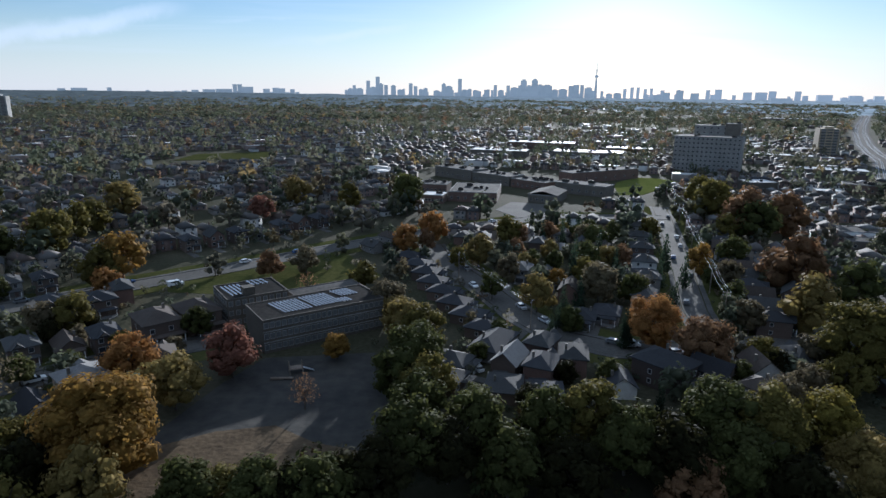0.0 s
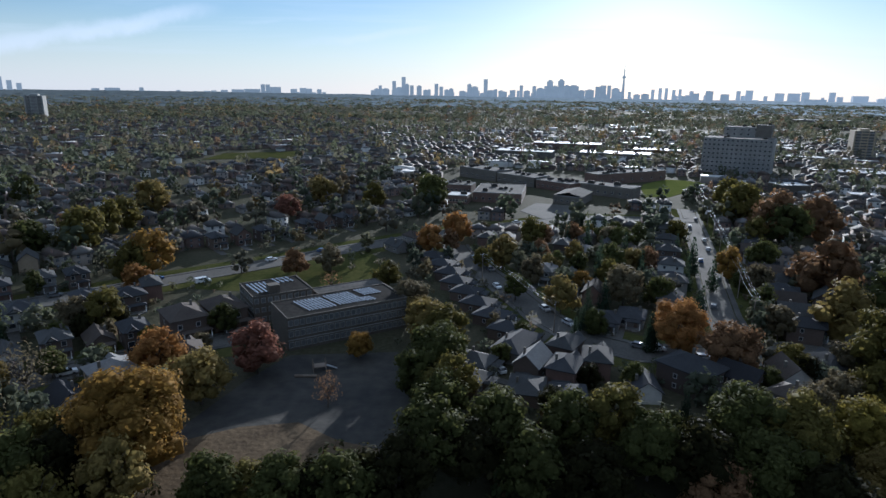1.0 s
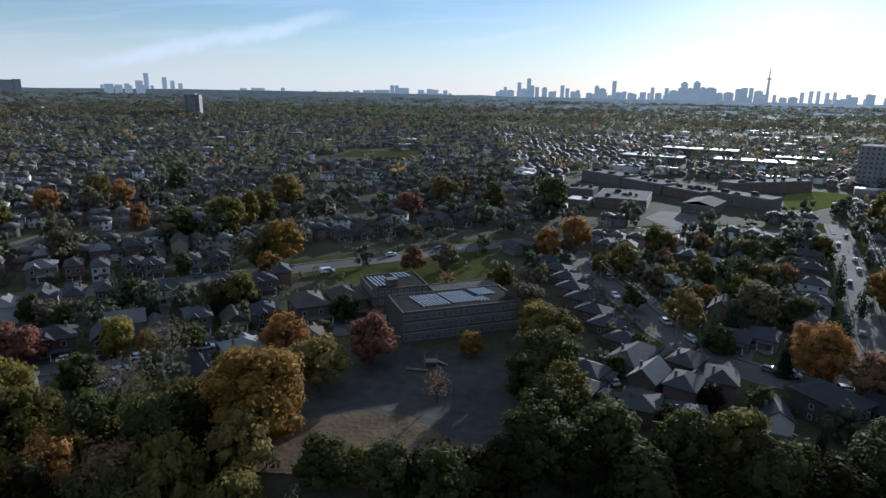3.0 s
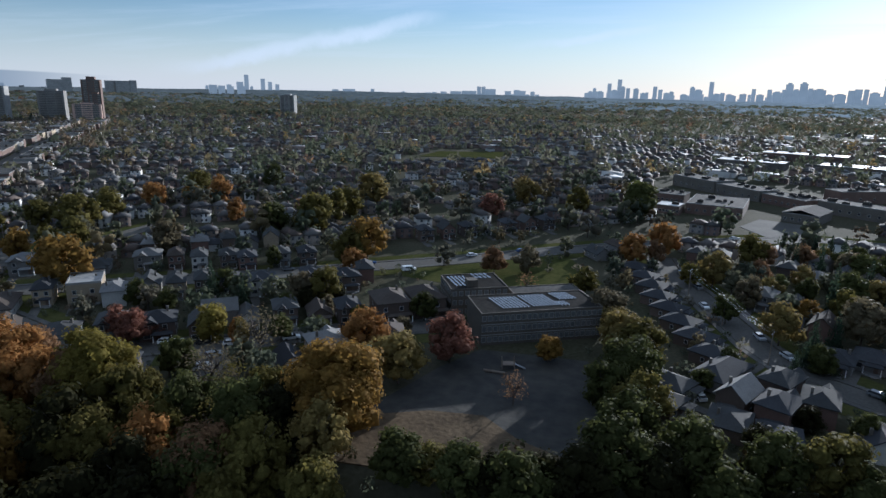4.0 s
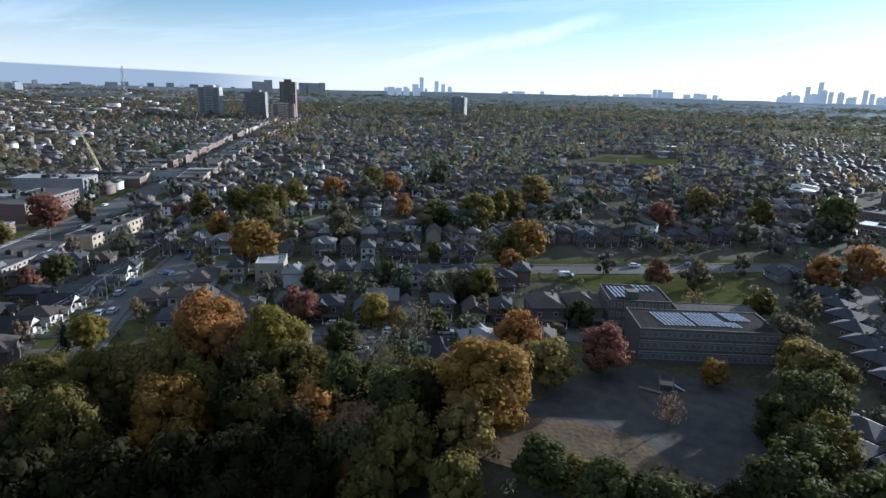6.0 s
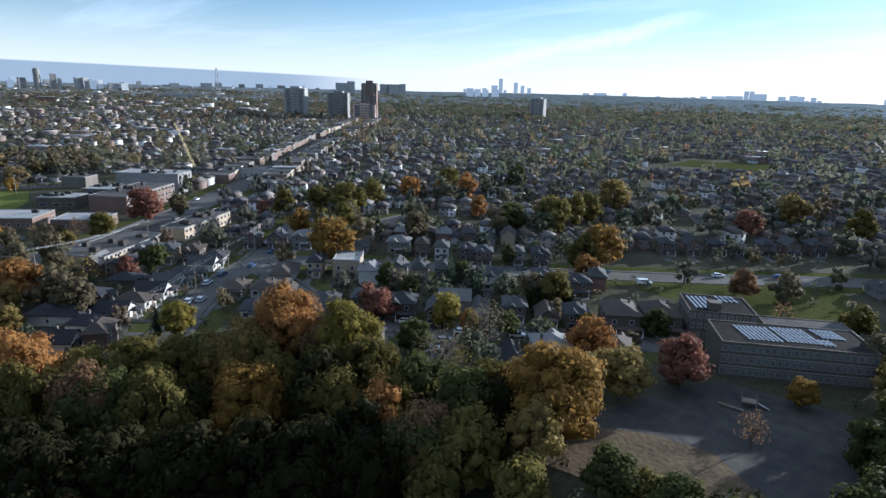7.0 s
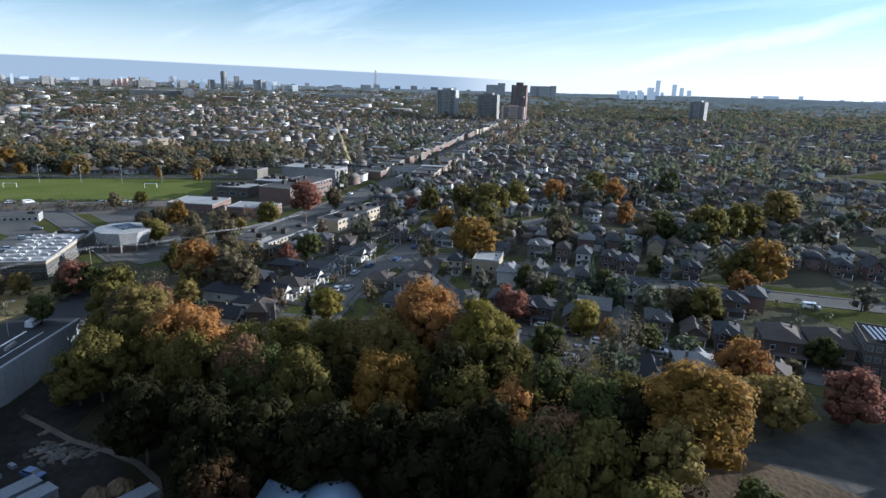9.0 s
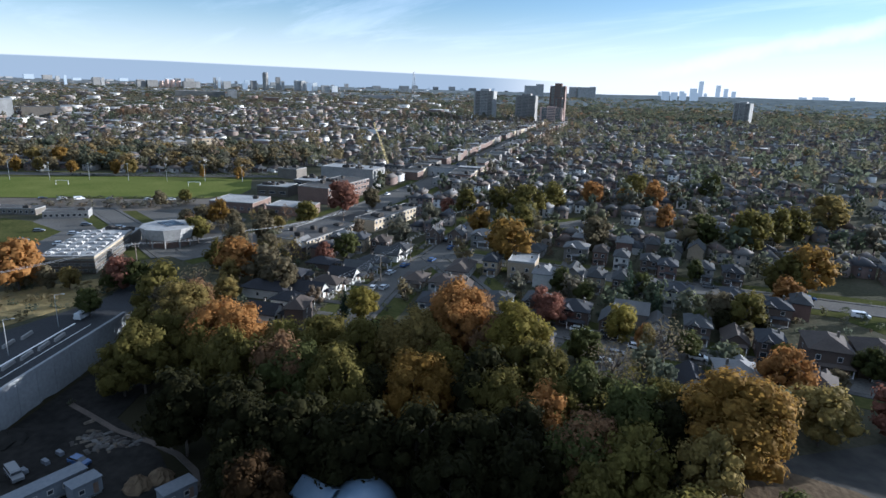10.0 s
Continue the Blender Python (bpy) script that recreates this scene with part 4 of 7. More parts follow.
tree(-65.6, 155.0, 9.4, 3.9, "green")
tree(-180.9, 130.6, 19.1, 8.0, "gold")
tree(-232.3, 150.6, 12.4, 5.2, "gold")
tree(-227.1, 160.1, 12.5, 5.2, "olive")
tree(-220.2, 166.1, 14.8, 6.2, "olive")
tree(-244.0, 186.5, 19.5, 8.4, "olive")
tree(-257.6, 213.7, 17.5, 7.6, "olive")
tree(-269.8, 187.4, 15.5, 6.6, "olive")
tree(-270.3, 166.5, 14.5, 6.2, "olive")
tree(-260.8, 245.2, 15.9, 6.6, "orange")
tree(-257.8, 267.8, 12.4, 5.2, "gold")
tree(-241.6, 273.7, 16.2, 6.8, "orange")
tree(-202.8, 239.3, 12.6, 5.2, "orange")
tree(-169.0, 224.8, 16.4, 6.8, "green")
tree(-185.5, 178.9, 15.0, 6.3, "brown")
tree(-154.2, 233.1, 21.2, 8.8, "olive")
tree(-159.3, 260.4, 17.7, 7.4, "olive")
tree(-161.4, 304.7, 21.4, 8.9, "ochre")
tree(-160.6, 277.2, 17.1, 7.1, "olive")
tree(-269.0, 285.9, 18.0, 7.8, "olive")
tree(-250.0, 333.9, 17.0, 7.4, "green")
tree(-288.8, 105.6, 19.2, 8.0, "red")
tree(-304.5, 127.2, 11.8, 4.9, "brown")
tree(-273.8, 157.0, 9.9, 4.1, "red")
tree(-287.3, 45.5, 13.0, 5.4, "gold")
tree(-273.9, 82.2, 12.8, 5.3, "olive")
tree(-269.9, 305.1, 12.6, 5.3, "orange")
tree(-131.9, 142.6, 14.6, 4.1, "spruce", "conifer")
tree(-120.2, 142.4, 11.6, 3.2, "spruce", "conifer")
tree(-133.6, 149.7, 9.2, 3.8, "green")
tree(-147.8, 129.0, 9.9, 4.1, "green")
tree(-136.5, 128.6, 7.8, 3.2, "green")
tree(-138.4, 182.6, 8.3, 3.5, "green")
tree(-99.3, 154.8, 12.7, 5.3, "olive")
tree(-106.0, 151.9, 11.1, 4.6, "brown")
tree(-4.0, 262.5, 15.9, 6.6, "orange")
tree(-6.8, 250.2, 10.2, 4.2, "rust")
tree(-15.2, 244.8, 13.3, 5.5, "orange")
tree(13.7, 226.0, 13.8, 5.8, "ochre")
tree(6.3, 225.3, 9.2, 3.8, "olive")
tree(28.9, 177.0, 12.8, 5.3, "ochre")
tree(39.3, 200.8, 7.5, 3.1, "gold")
tree(55.3, 149.7, 15.9, 6.6, "orange")
tree(62.8, 136.7, 15.5, 6.5, "rust")
tree(117.2, 193.4, 22.4, 9.3, "rust")
tree(114.4, 200.8, 15.7, 6.5, "rust")
tree(103.1, 160.7, 18.3, 7.6, "ochre")
tree(96.1, 129.1, 23.0, 9.6, "olive")
tree(121.3, 171.0, 19.9, 8.3, "green")
tree(49.2, 183.7, 14.8, 6.2, "brown")
tree(53.6, 218.4, 13.2, 5.5, "green")
tree(48.7, 151.0, 11.1, 3.1, "spruce", "conifer")
tree(71.2, 178.3, 10.6, 2.9, "spruce", "conifer")
tree(75.4, 203.2, 10.4, 2.9, "spruce", "conifer")
tree(60.0, 204.0, 13.0, 3.6, "spruce", "conifer")
tree(61.2, 232.7, 14.6, 4.1, "spruce", "conifer")
tree(94.5, 217.2, 12.8, 5.3, "gold")
tree(94.5, 273.9, 11.7, 4.9, "olive")
tree(93.9, 203.0, 9.1, 3.8, "green")
tree(139.9, 316.8, 24.6, 10.2, "olive")
tree(138.3, 276.6, 24.8, 10.3, "rust")
tree(140.2, 266.9, 21.5, 9.0, "green")
tree(161.3, 283.1, 23.2, 9.7, "rust")
tree(-26.2, 141.2, 7.9, 3.3, "gold")
tree(-48.5, 131.0, 13.7, 6.1, "red")
tree(-9.4, 150.5, 14.1, 5.9, "ochre")
tree(-12.6, 163.0, 10.5, 4.6, "ochre")
tree(-6.2, 130.2, 15.6, 6.5, "green")
tree(-2.7, 117.8, 12.9, 5.4, "olive")
tree(-9.5, 122.2, 12.5, 5.2, "green")
tree(78.8, 121.2, 10.3, 4.3, "brown")
tree(69.5, 112.9, 11.1, 4.6, "brown")
tree(20.1, 105.6, 12.9, 5.4, "green")
tree(29.1, 107.6, 13.3, 5.5, "olive")
tree(34.1, 100.2, 15.4, 6.4, "green")
tree(53.0, 105.4, 15.8, 6.6, "green")
tree(61.5, 102.2, 16.9, 7.0, "olive")
tree(74.2, 106.5, 13.1, 5.5, "lime")
tree(74.2, 93.9, 16.2, 6.8, "ochre")
tree(53.5, 95.5, 16.5, 6.9, "green")
tree(42.1, 96.8, 16.0, 6.7, "dark")
tree(44.6, 113.0, 8.9, 2.5, "spruce", "conifer")
tree(6.5, 102.2, 14.2, 5.9, "green")
tree(1.3, 95.4, 13.6, 5.7, "dark")
tree(12.1, 95.4, 15.0, 6.2, "green")
tree(22.5, 92.6, 15.0, 6.2, "dark")
tree(43.5, 91.8, 13.1, 5.5, "rust")
tree(60.9, 89.0, 16.4, 6.8, "dark")
tree(-39.9, 84.0, 10.5, 5.0, "green")
tree(-29.0, 84.9, 10.7, 4.5, "green")
tree(-35.5, 85.5, 8.0, 3.8, "olive")
tree(-23.0, 85.8, 10.6, 4.4, "dark")
tree(-19.0, 84.3, 13.8, 5.8, "green")
tree(-5.6, 95.8, 14.8, 6.1, "green")
tree(-10.7, 88.4, 14.1, 5.9, "dark")
tree(-84.9, 352.3, 18.5, 7.7, "ochre")
tree(-51.8, 338.9, 16.8, 7.0, "olive")
tree(-91.8, 306.0, 14.2, 5.9, "red")
tree(-50.0, 216.3, 11.0, 5.0, "brown")
tree(-64.1, 217.8, 8.2, 3.4, "rust")
tree(-43.6, 189.8, 8.2, 3.7, "rust", "bare")
tree(-19.2, 337.4, 22.5, 9.4, "green")
tree(28.4, 255.3, 15.0, 6.3, "olive")
tree(152.6, 362.1, 20.9, 8.7, "olive")
tree(-105.3, 58.2, 18.6, 6.4, "gold")
tree(-117.9, 71.3, 21.5, 7.4, "orange")
tree(-83.3, 72.1, 16.7, 5.7, "orange")
tree(-49.5, 72.1, 14.1, 4.9, "olive")
tree(-97.0, 66.2, 20.9, 7.2, "dark")
tree(-116.7, 74.7, 13.2, 5.5, "rust")
tree(-103.6, 100.6, 9.6, 4.0, "green")
tree(-100.3, 117.5, 9.3, 2.7, "ochre", "column")
tree(-126.8, 108.3, 10.1, 4.2, "red")
tree(-118.4, 62.2, 19.3, 6.6, "ochre")
tree(-68.7, 79.1, 18.0, 6.3, "green")
tree(-69.7, 69.9, 18.3, 6.3, "rust")
tree(-79.6, 63.1, 18.9, 6.5, "dark")
tree(-118.1, 9.8, 19.8, 6.8, "dark")
tree(-111.2, 19.0, 19.7, 6.8, "dark")
tree(-119.5, 31.8, 21.9, 7.5, "green")
tree(-109.4, 38.2, 20.8, 7.2, "olive")
tree(-103.2, 18.9, 20.0, 6.9, "dark")
tree(-99.0, 28.0, 19.7, 6.8, "dark")
tree(-93.1, 36.6, 19.3, 6.7, "dark")
tree(-87.1, 45.1, 19.0, 6.6, "dark")
tree(-81.2, 53.3, 18.9, 6.5, "dark")
tree(-72.1, 57.7, 18.3, 6.3, "dark")
tree(-69.4, 67.6, 18.1, 6.3, "green")
tree(-61.0, 71.9, 17.7, 6.1, "olive")
tree(-75.5, 45.5, 15.8, 5.5, "dark")
tree(-61.8, 64.6, 15.9, 5.5, "olive")
tree(-107.4, 62.1, 18.3, 6.3, "olive")
tree(-83.2, 75.3, 15.2, 5.2, "olive")
tree(-76.2, 80.6, 11.4, 5.2, "olive", "bare")
tree(-64.4, 82.6, 14.3, 4.9, "dark")
tree(-144.0, 35.8, 14.1, 5.9, "ochre")
tree(-97.6, 15.2, 14.4, 5.0, "dark")
tree(-98.2, 21.6, 15.8, 5.4, "dark")
tree(-93.1, 32.4, 15.6, 5.4, "dark")
tree(-111.2, 46.4, 16.2, 5.6, "dark")
tree(-106.8, 72.1, 12.5, 5.2, "olive")
tree(-121.1, 65.2, 11.5, 4.8, "rust")
tree(-26.5, 198.6, 10.0, 4.8, "olive")
tree(-16.3, 169.9, 13.4, 5.6, "brown")
tree(-61.0, 209.1, 10.9, 4.5, "rust")
tree(-4.8, 144.3, 14.0, 5.6, "olive")
tree(-4.1, 109.1, 13.0, 5.4, "green")
tree(110.8, 226.0, 14.7, 6.1, "green")
tree(126.1, 267.8, 14.5, 6.1, "olive")
tree(83.5, 221.7, 16.0, 4.4, "spruce", "conifer")
tree(84.3, 204.0, 13.5, 3.8, "spruce", "conifer")
tree(97.4, 200.5, 12.1, 5.1, "brown")
tree(89.2, 178.3, 10.9, 4.6, "green")
tree(85.9, 161.0, 10.9, 4.6, "brown")
tree(36.1, 161.1, 8.5, 3.5, "green")
tree(60.1, 184.5, 11.6, 4.8, "green")
tree(23.4, 206.0, 11.3, 4.7, "brown")
tree(16.3, 189.4, 9.6, 4.0, "green")
tree(77.4, 137.5, 9.6, 4.0, "olive")
tree(89.6, 135.5, 11.4, 4.7, "brown")
tree(88.0, 122.5, 12.1, 5.0, "olive")
tree(-149.7, 4.4, 18.9, 6.5, "olive")
tree(-153.3, 10.8, 19.3, 6.7, "olive")
tree(-162.1, 18.6, 15.3, 6.4, "ochre")
tree(-170.6, 12.8, 15.9, 6.6, "brown")
tree(-187.5, -6.2, 8.7, 3.6, "green")
tree(-209.8, 3.0, 11.5, 4.8, "red")
tree(-207.2, 6.8, 10.4, 4.3, "green")
tree(-231.3, 42.4, 13.8, 5.8, "brown")
tree(-261.2, 32.7, 11.8, 4.9, "olive")
tree(-249.1, 57.0, 12.6, 5.3, "brown")
tree(-128.9, 34.4, 18.7, 6.5, "olive")
tree(-107.1, 75.1, 16.6, 5.7, "rust")
tree(-95.3, 77.4, 16.5, 5.7, "olive")
tree(-83.5, 81.1, 15.9, 5.5, "green")
tree(-236.1, -23.7, 7.6, 3.1, "ochre")
tree(-243.8, -29.9, 8.4, 3.5, "brown")
tree(-208.1, -1.1, 6.0, 2.4, "green")
tree(-218.5, -17.8, 8.5, 3.5, "brown")
tree(-221.5, -23.5, 8.7, 3.6, "brown")
tree(-217.0, -0.8, 6.4, 2.7, "brown")
tree(-230.1, -28.8, 8.5, 3.5, "green")
tree(-233.0, -23.0, 6.9, 2.9, "green")
tree(-220.2, 0.7, 6.5, 2.7, "brown")
tree(-209.8, 0.7, 6.7, 2.8, "green")
tree(-228.8, -21.2, 6.3, 2.6, "brown")
tree(-221.1, -0.3, 6.0, 2.3, "brown")
tree(-215.8, -11.7, 7.9, 3.3, "ochre")
tree(-214.7, 6.9, 6.9, 2.9, "ochre")
tree(-291.3, 31.4, 8.5, 3.6, "brown")
tree(-300.5, 39.8, 8.8, 3.7, "brown")
tree(-278.5, 50.5, 8.9, 3.7, "brown")
tree(-284.6, 64.2, 8.5, 3.5, "brown")
tree(-269.6, 43.7, 7.9, 3.6, "brown", "bare")
tree(-277.2, 23.1, 7.5, 3.1, "brown")
tree(-270.2, 68.1, 7.5, 3.1, "ochre")
tree(-343.6, 26.0, 9.2, 3.8, "brown")
tree(-352.4, 39.0, 7.9, 3.3, "olive")
tree(-67.2, 90.6, 11.1, 4.6, "dark")
tree(-75.4, 94.7, 10.6, 4.4, "olive")
tree(-103.7, 141.3, 8.1, 3.4, "green")
tree(-101.0, 148.0, 7.5, 3.1, "dark")
tree(-84.6, 129.9, 7.3, 3.0, "green")
tree(-81.1, 144.3, 6.6, 2.7, "olive")
tree(-94.5, 125.6, 8.1, 3.4, "green")
tree(-97.3, 159.3, 6.9, 2.9, "dark")
tree(-80.0, 156.9, 7.4, 3.1, "dark")
tree(-66.4, 141.1, 6.6, 2.8, "brown")
tree(-94.2, 148.4, 6.0, 2.4, "brown")
tree(-70.0, 128.6, 6.3, 2.6, "dark")
tree(34.3, 164.3, 14.0, 3.9, "spruce", "conifer")
tree(42.0, 177.7, 12.6, 3.5, "spruce", "conifer")
tree(48.5, 151.3, 12.2, 3.4, "spruce", "conifer")
tree(68.3, 173.4, 10.9, 3.0, "spruce", "conifer")
tree(28.9, 152.4, 9.8, 2.7, "spruce", "conifer")
tree(-28.5, 116.5, 8.0, 3.2, "rust", "bare")
tree(-48.6, 142.6, 9.5, 2.5, "spruce", "conifer")
tree(9.2, 140.5, 6.1, 2.5, "green")
tree(6.7, 115.6, 7.5, 3.1, "green")
tree(18.4, 116.5, 7.0, 2.9, "dark")
tree(38.6, 128.8, 7.1, 3.0, "green")
tree(28.5, 129.5, 6.4, 2.7, "dark")
tree(49.3, 134.1, 6.8, 2.8, "dark")
tree(15.3, 155.7, 6.0, 2.5, "green")
tree(25.8, 144.6, 6.0, 2.3, "dark")
tree(67.5, 127.6, 7.6, 3.1, "green")
tree(79.4, 133.3, 8.0, 3.3, "dark")
tree(-121.0, 30.0, 23.0, 6.5, "rust")
tree(-111.0, 38.0, 22.0, 6.4, "olive")
tree(-126.0, 24.0, 21.0, 5.6, "olive")
tree(-131.0, 34.0, 22.0, 6.0, "olive")
tree(-140.0, 22.0, 19.0, 5.5, "olive")
tree(-149.0, 17.0, 18.0, 5.0, "olive")
tree(-157.0, 19.0, 17.0, 5.0, "rust")
tree(-134.0, 17.0, 18.0, 5.0, "olive")
tree(-424.2, 81.3, 9.5, 3.6, "gold")
tree(-438.5, 60.6, 8.5, 2.4, "gold")
tree(-467.4, 18.7, 11.5, 4.7, "ochre")
tree(-473.6, 9.6, 10.9, 4.0, "gold")
tree(-514.0, 2.5, 13.6, 6.2, "gold")
tree(-522.0, 14.0, 12.5, 6.0, "olive")
tree(-540.0, -25.0, 14.0, 7.0, "gold")
tree(-545.0, -42.0, 13.0, 6.5, "ochre")
tree(-488.9, -15.9, 9.5, 4.1, "gold")
tree(-494.9, -27.8, 10.9, 4.6, "brown")
tree(-499.1, -36.3, 11.1, 3.7, "ochre")
tree(-505.7, -49.4, 11.6, 3.6, "gold")
for k, (x, y) in enumerate(((-205, 48), (-213, 58), (-209, 41), (-218, 33), (-192, 22), (-184, 30), (-176, 21), (-215, 47), (-222, 52), (-196, 33))):
    tree(x, y, 8.5 + (k * 3 % 5) * 0.9, 3.8 + (k * 2 % 3) * 0.7, ("brown", "ochre", "rust", "olive")[k % 4], "bare" if k % 3 == 1 else "broad")
for k, (x, y) in enumerate(((-292, 39), (-296, 46), (-294, 52), (-290, 61), (-293, 70), (-286, 76), (-260, 48), (-266, 33), (-276, 38), (-283, 33), (-300, 33), (-308, 40))):
    tree(x, y, 6.0 + (k * 3 % 4) * 0.8, 2.9 + (k % 3) * 0.5, ("brown", "rust", "brown", "ochre")[k % 4], "bare" if k % 2 else "broad")


r_fill = random.Random(21)
FILL = [(36, 172), (66, 176), (92, 258), (60, 300), (22, 262), (24, 214)]
tries = 0
while tries < 90:
    tries += 1
    x, y = r_fill.uniform(20, 95), r_fill.uniform(165, 300)
    if not inside(x, y, FILL) or any((x - a) ** 2 + (y - b) ** 2 < 30 for a, b in HOUSES) or any((x - a) ** 2 + (y - b) ** 2 < 20 for a, b, q in TREES):
        continue
    if gap(x, y, STREETS["crescent"]) < 8 or gap(x, y, STREETS["long"]) < 7:
        continue
    if tries % 3 == 0:
        h = r_fill.uniform(10, 15)
        tree(x, y, h, h * 0.27, "spruce", "conifer")
    else:
        h = r_fill.uniform(8, 13)
        tree(x, y, h, h * 0.42, r_fill.choice(("green", "olive", "brown", "rust", "green", "ochre")))


# ---- suburb beyond ----
RESERVED = [PLAYGROUND, [(-118, 100), (-97, 92), (-90, 108), (-100, 124), (-116, 120)], [(-97, 166), (-75, 163), (-62, 176), (-48, 212), (-95, 203)], [(-22, 92), (6, 100), (6, 135), (-6, 168), (-20, 168)], SPORTS, STADIUM, GRAVEL, [(-262, 528), (-168, 552), (-160, 690), (-262, 660)], PLAZA_LOT, LAWN, [(-80, 140), (-40, 130), (-5, 165), (-22, 212), (-75, 195)], [(-240, -120), (-260, 30), (-300, 110), (-400, 180), (-470, 140), (-520, -100)], [(-24, 356), (46, 312), (62, 330), (84, 352), (138, 396), (192, 480), (160, 520), (-20, 545)], [(195, 540), (270, 500), (312, 600), (240, 640)], [(-228, 62), (-262, 52), (-302, 128), (-292, 160), (-262, 148)]]
rng = np.random.default_rng(11)
RAIL = [(360, 490), (462, 643), (515, 741), (586, 863), (753, 1128), (947, 1419), (1179, 1756), (1525, 2260)]


def free(x, y, r=0.0):
    if (x > -262 and y < float(np.interp(x, EDGE_X, EDGE_Y)) + 6) or (-262 < x < -60 and y < wall_y(x) + 45 and y < 30):
        return False
    if any(inside(x, y, p) for p in RESERVED) or (x > 260 and gap(x, y, RAIL) < 20):
        return False
    return True


def clear_of_streets(x, y, r):
    return all(gap(x, y, l) > r + WIDTHS[n] / 2 for n, l in STREETS.items())


lots = []
for patch, (ang, ox, oy, along_n, rows_n) in enumerate(((43, -160, 160, 260, 48), (-16, 90, 200, 150, 30))):
    c, s = math.cos(radians(ang)), math.sin(radians(ang))
    for j in range(-20, rows_n):
        for i in range(-145, 145):
            u, v = i * 8.4 + (14 if (i // 15) % 2 else 0), j * 30.0 + (6 if j % 2 else -6)
            if i % 16 == 0:
                continue
            x, y = ox + u * c - v * s, oy + u * s + v * c
            right = x > -8 + (y - 240) * (-0.2) and y > 120
            if right != (patch == 1):
                continue
            r = math.hypot(x, y)
            az = math.degrees(math.atan2(x, y))
            if (r > 600 and az < -58 and rng.random() < 0.3) or r > 1500 or r < 90 or az < -108 or az > 47 or (r > 450 and rng.random() < (0.35 if r > 800 else 0.1)):
                continue
            jx, jy = rng.normal(0, 0.7, 2)
            if not free(x, y):
                continue
            if r < 420 and (any((x - a) ** 2 + (y - b) ** 2 < 85 for a, b in HOUSES) or any((x - a) ** 2 + (y - b) ** 2 < (q * 0.55 + 2) ** 2 for a, b, q in TREES)):
                continue
            if not clear_of_streets(x, y, 7.5):
                continue
            lots.append((x + jx, y + jy, radians(ang + (180 if j % 2 else 0) + rng.normal(0, 7)), r))
lots.sort(key=lambda q: q[3])
near_lots, far_lots = lots[:52], lots[52:]
for k, (x, y, a, r) in enumerate(near_lots):
    house(x, y, ("hip", "gable", "bungalow", "hip", "narrow", "wide", "cottage")[k % 7], math.degrees(a), ("red", "brown", "dark", "grey", "brown", "buff", "red", "grey", "white")[k % 9])
suburb = thing("distant_houses", label="rows of small houses with grey and brown shingle roofs", category="houses", kind="stuff")
box_t = [(-1, -1, 0), (1, -1, 0), (1, 1, 0), (-1, 1, 0), (-1, -1, 1), (1, -1, 1), (1, 1, 1), (-1, 1, 1)]
box_f = [(0, 1, 5, 4), (1, 2, 6, 5), (2, 3, 7, 6), (3, 0, 4, 7), (4, 5, 6, 7)]
hip_t = [(-1, -1, 0), (1, -1, 0), (1, 1, 0), (-1, 1, 0), (-0.02, -0.25, 1), (0.02, 0.25, 1)]
hip_f = [(0, 1, 4), (1, 2, 5), (1, 5, 4), (2, 3, 5), (3, 0, 4), (3, 4, 5), (0, 2, 1), (0, 3, 2)]
gab_t = [(-1, -1, 0), (1, -1, 0), (1, 1, 0), (-1, 1, 0), (0, -1, 1), (0, 1, 1)]
gab_f = [(0, 1, 4), (2, 3, 5), (1, 2, 5), (1, 5, 4), (3, 0, 4), (3, 4, 5), (0, 2, 1), (0, 3, 2)]
walls_p, hips_p, gables_p, wins_p, chim_p = [], [], [], [], []
for x, y, a, r in far_lots:
    w, d, e, k = rng.uniform(2.7, 3.7), rng.uniform(3.9, 5.0), rng.choice((2.9, 4.7, 5.1)), rng.uniform(1.6, 2.4)
    z = land(x, y) - 0.2
    walls_p.append((x, y, z, a, w, d, e))
    (hips_p if rng.random() < 0.6 else gables_p).append((x, y, z + e - 0.1, a, w + 0.45, d + 0.45, k))
    if r < 560:
        c, s = math.cos(a), math.sin(a)
        for lx in (-0.5, 0.45):
            for lz in ((0.9, 3.2) if e > 4 else (1.0,)):
                for sy in (-1, 1):
                    px, py = lx * w, sy * (d + 0.02)
                    wins_p.append((x + px * c - py * s, y + px * s + py * c, z + lz, a, 0.5, 0.05, 1.15))
        px, py = 0.5 * w, 0.3 * d
        chim_p.append((x + px * c - py * s, y + px * s + py * c, z + e, a, 0.28, 0.28, k + 0.3))
strew("walls", M_walls, box_t, box_f, walls_p, suburb)
strew("hipped_roofs", M_roofs, hip_t, hip_f, hips_p, suburb)
strew("gabled_roofs", M_roofs, gab_t, gab_f, gables_p, suburb)
strew("windows", M_pane, box_t, box_f, wins_p, suburb)
strew("chimneys", M_brick, box_t, box_f, chim_p, suburb)
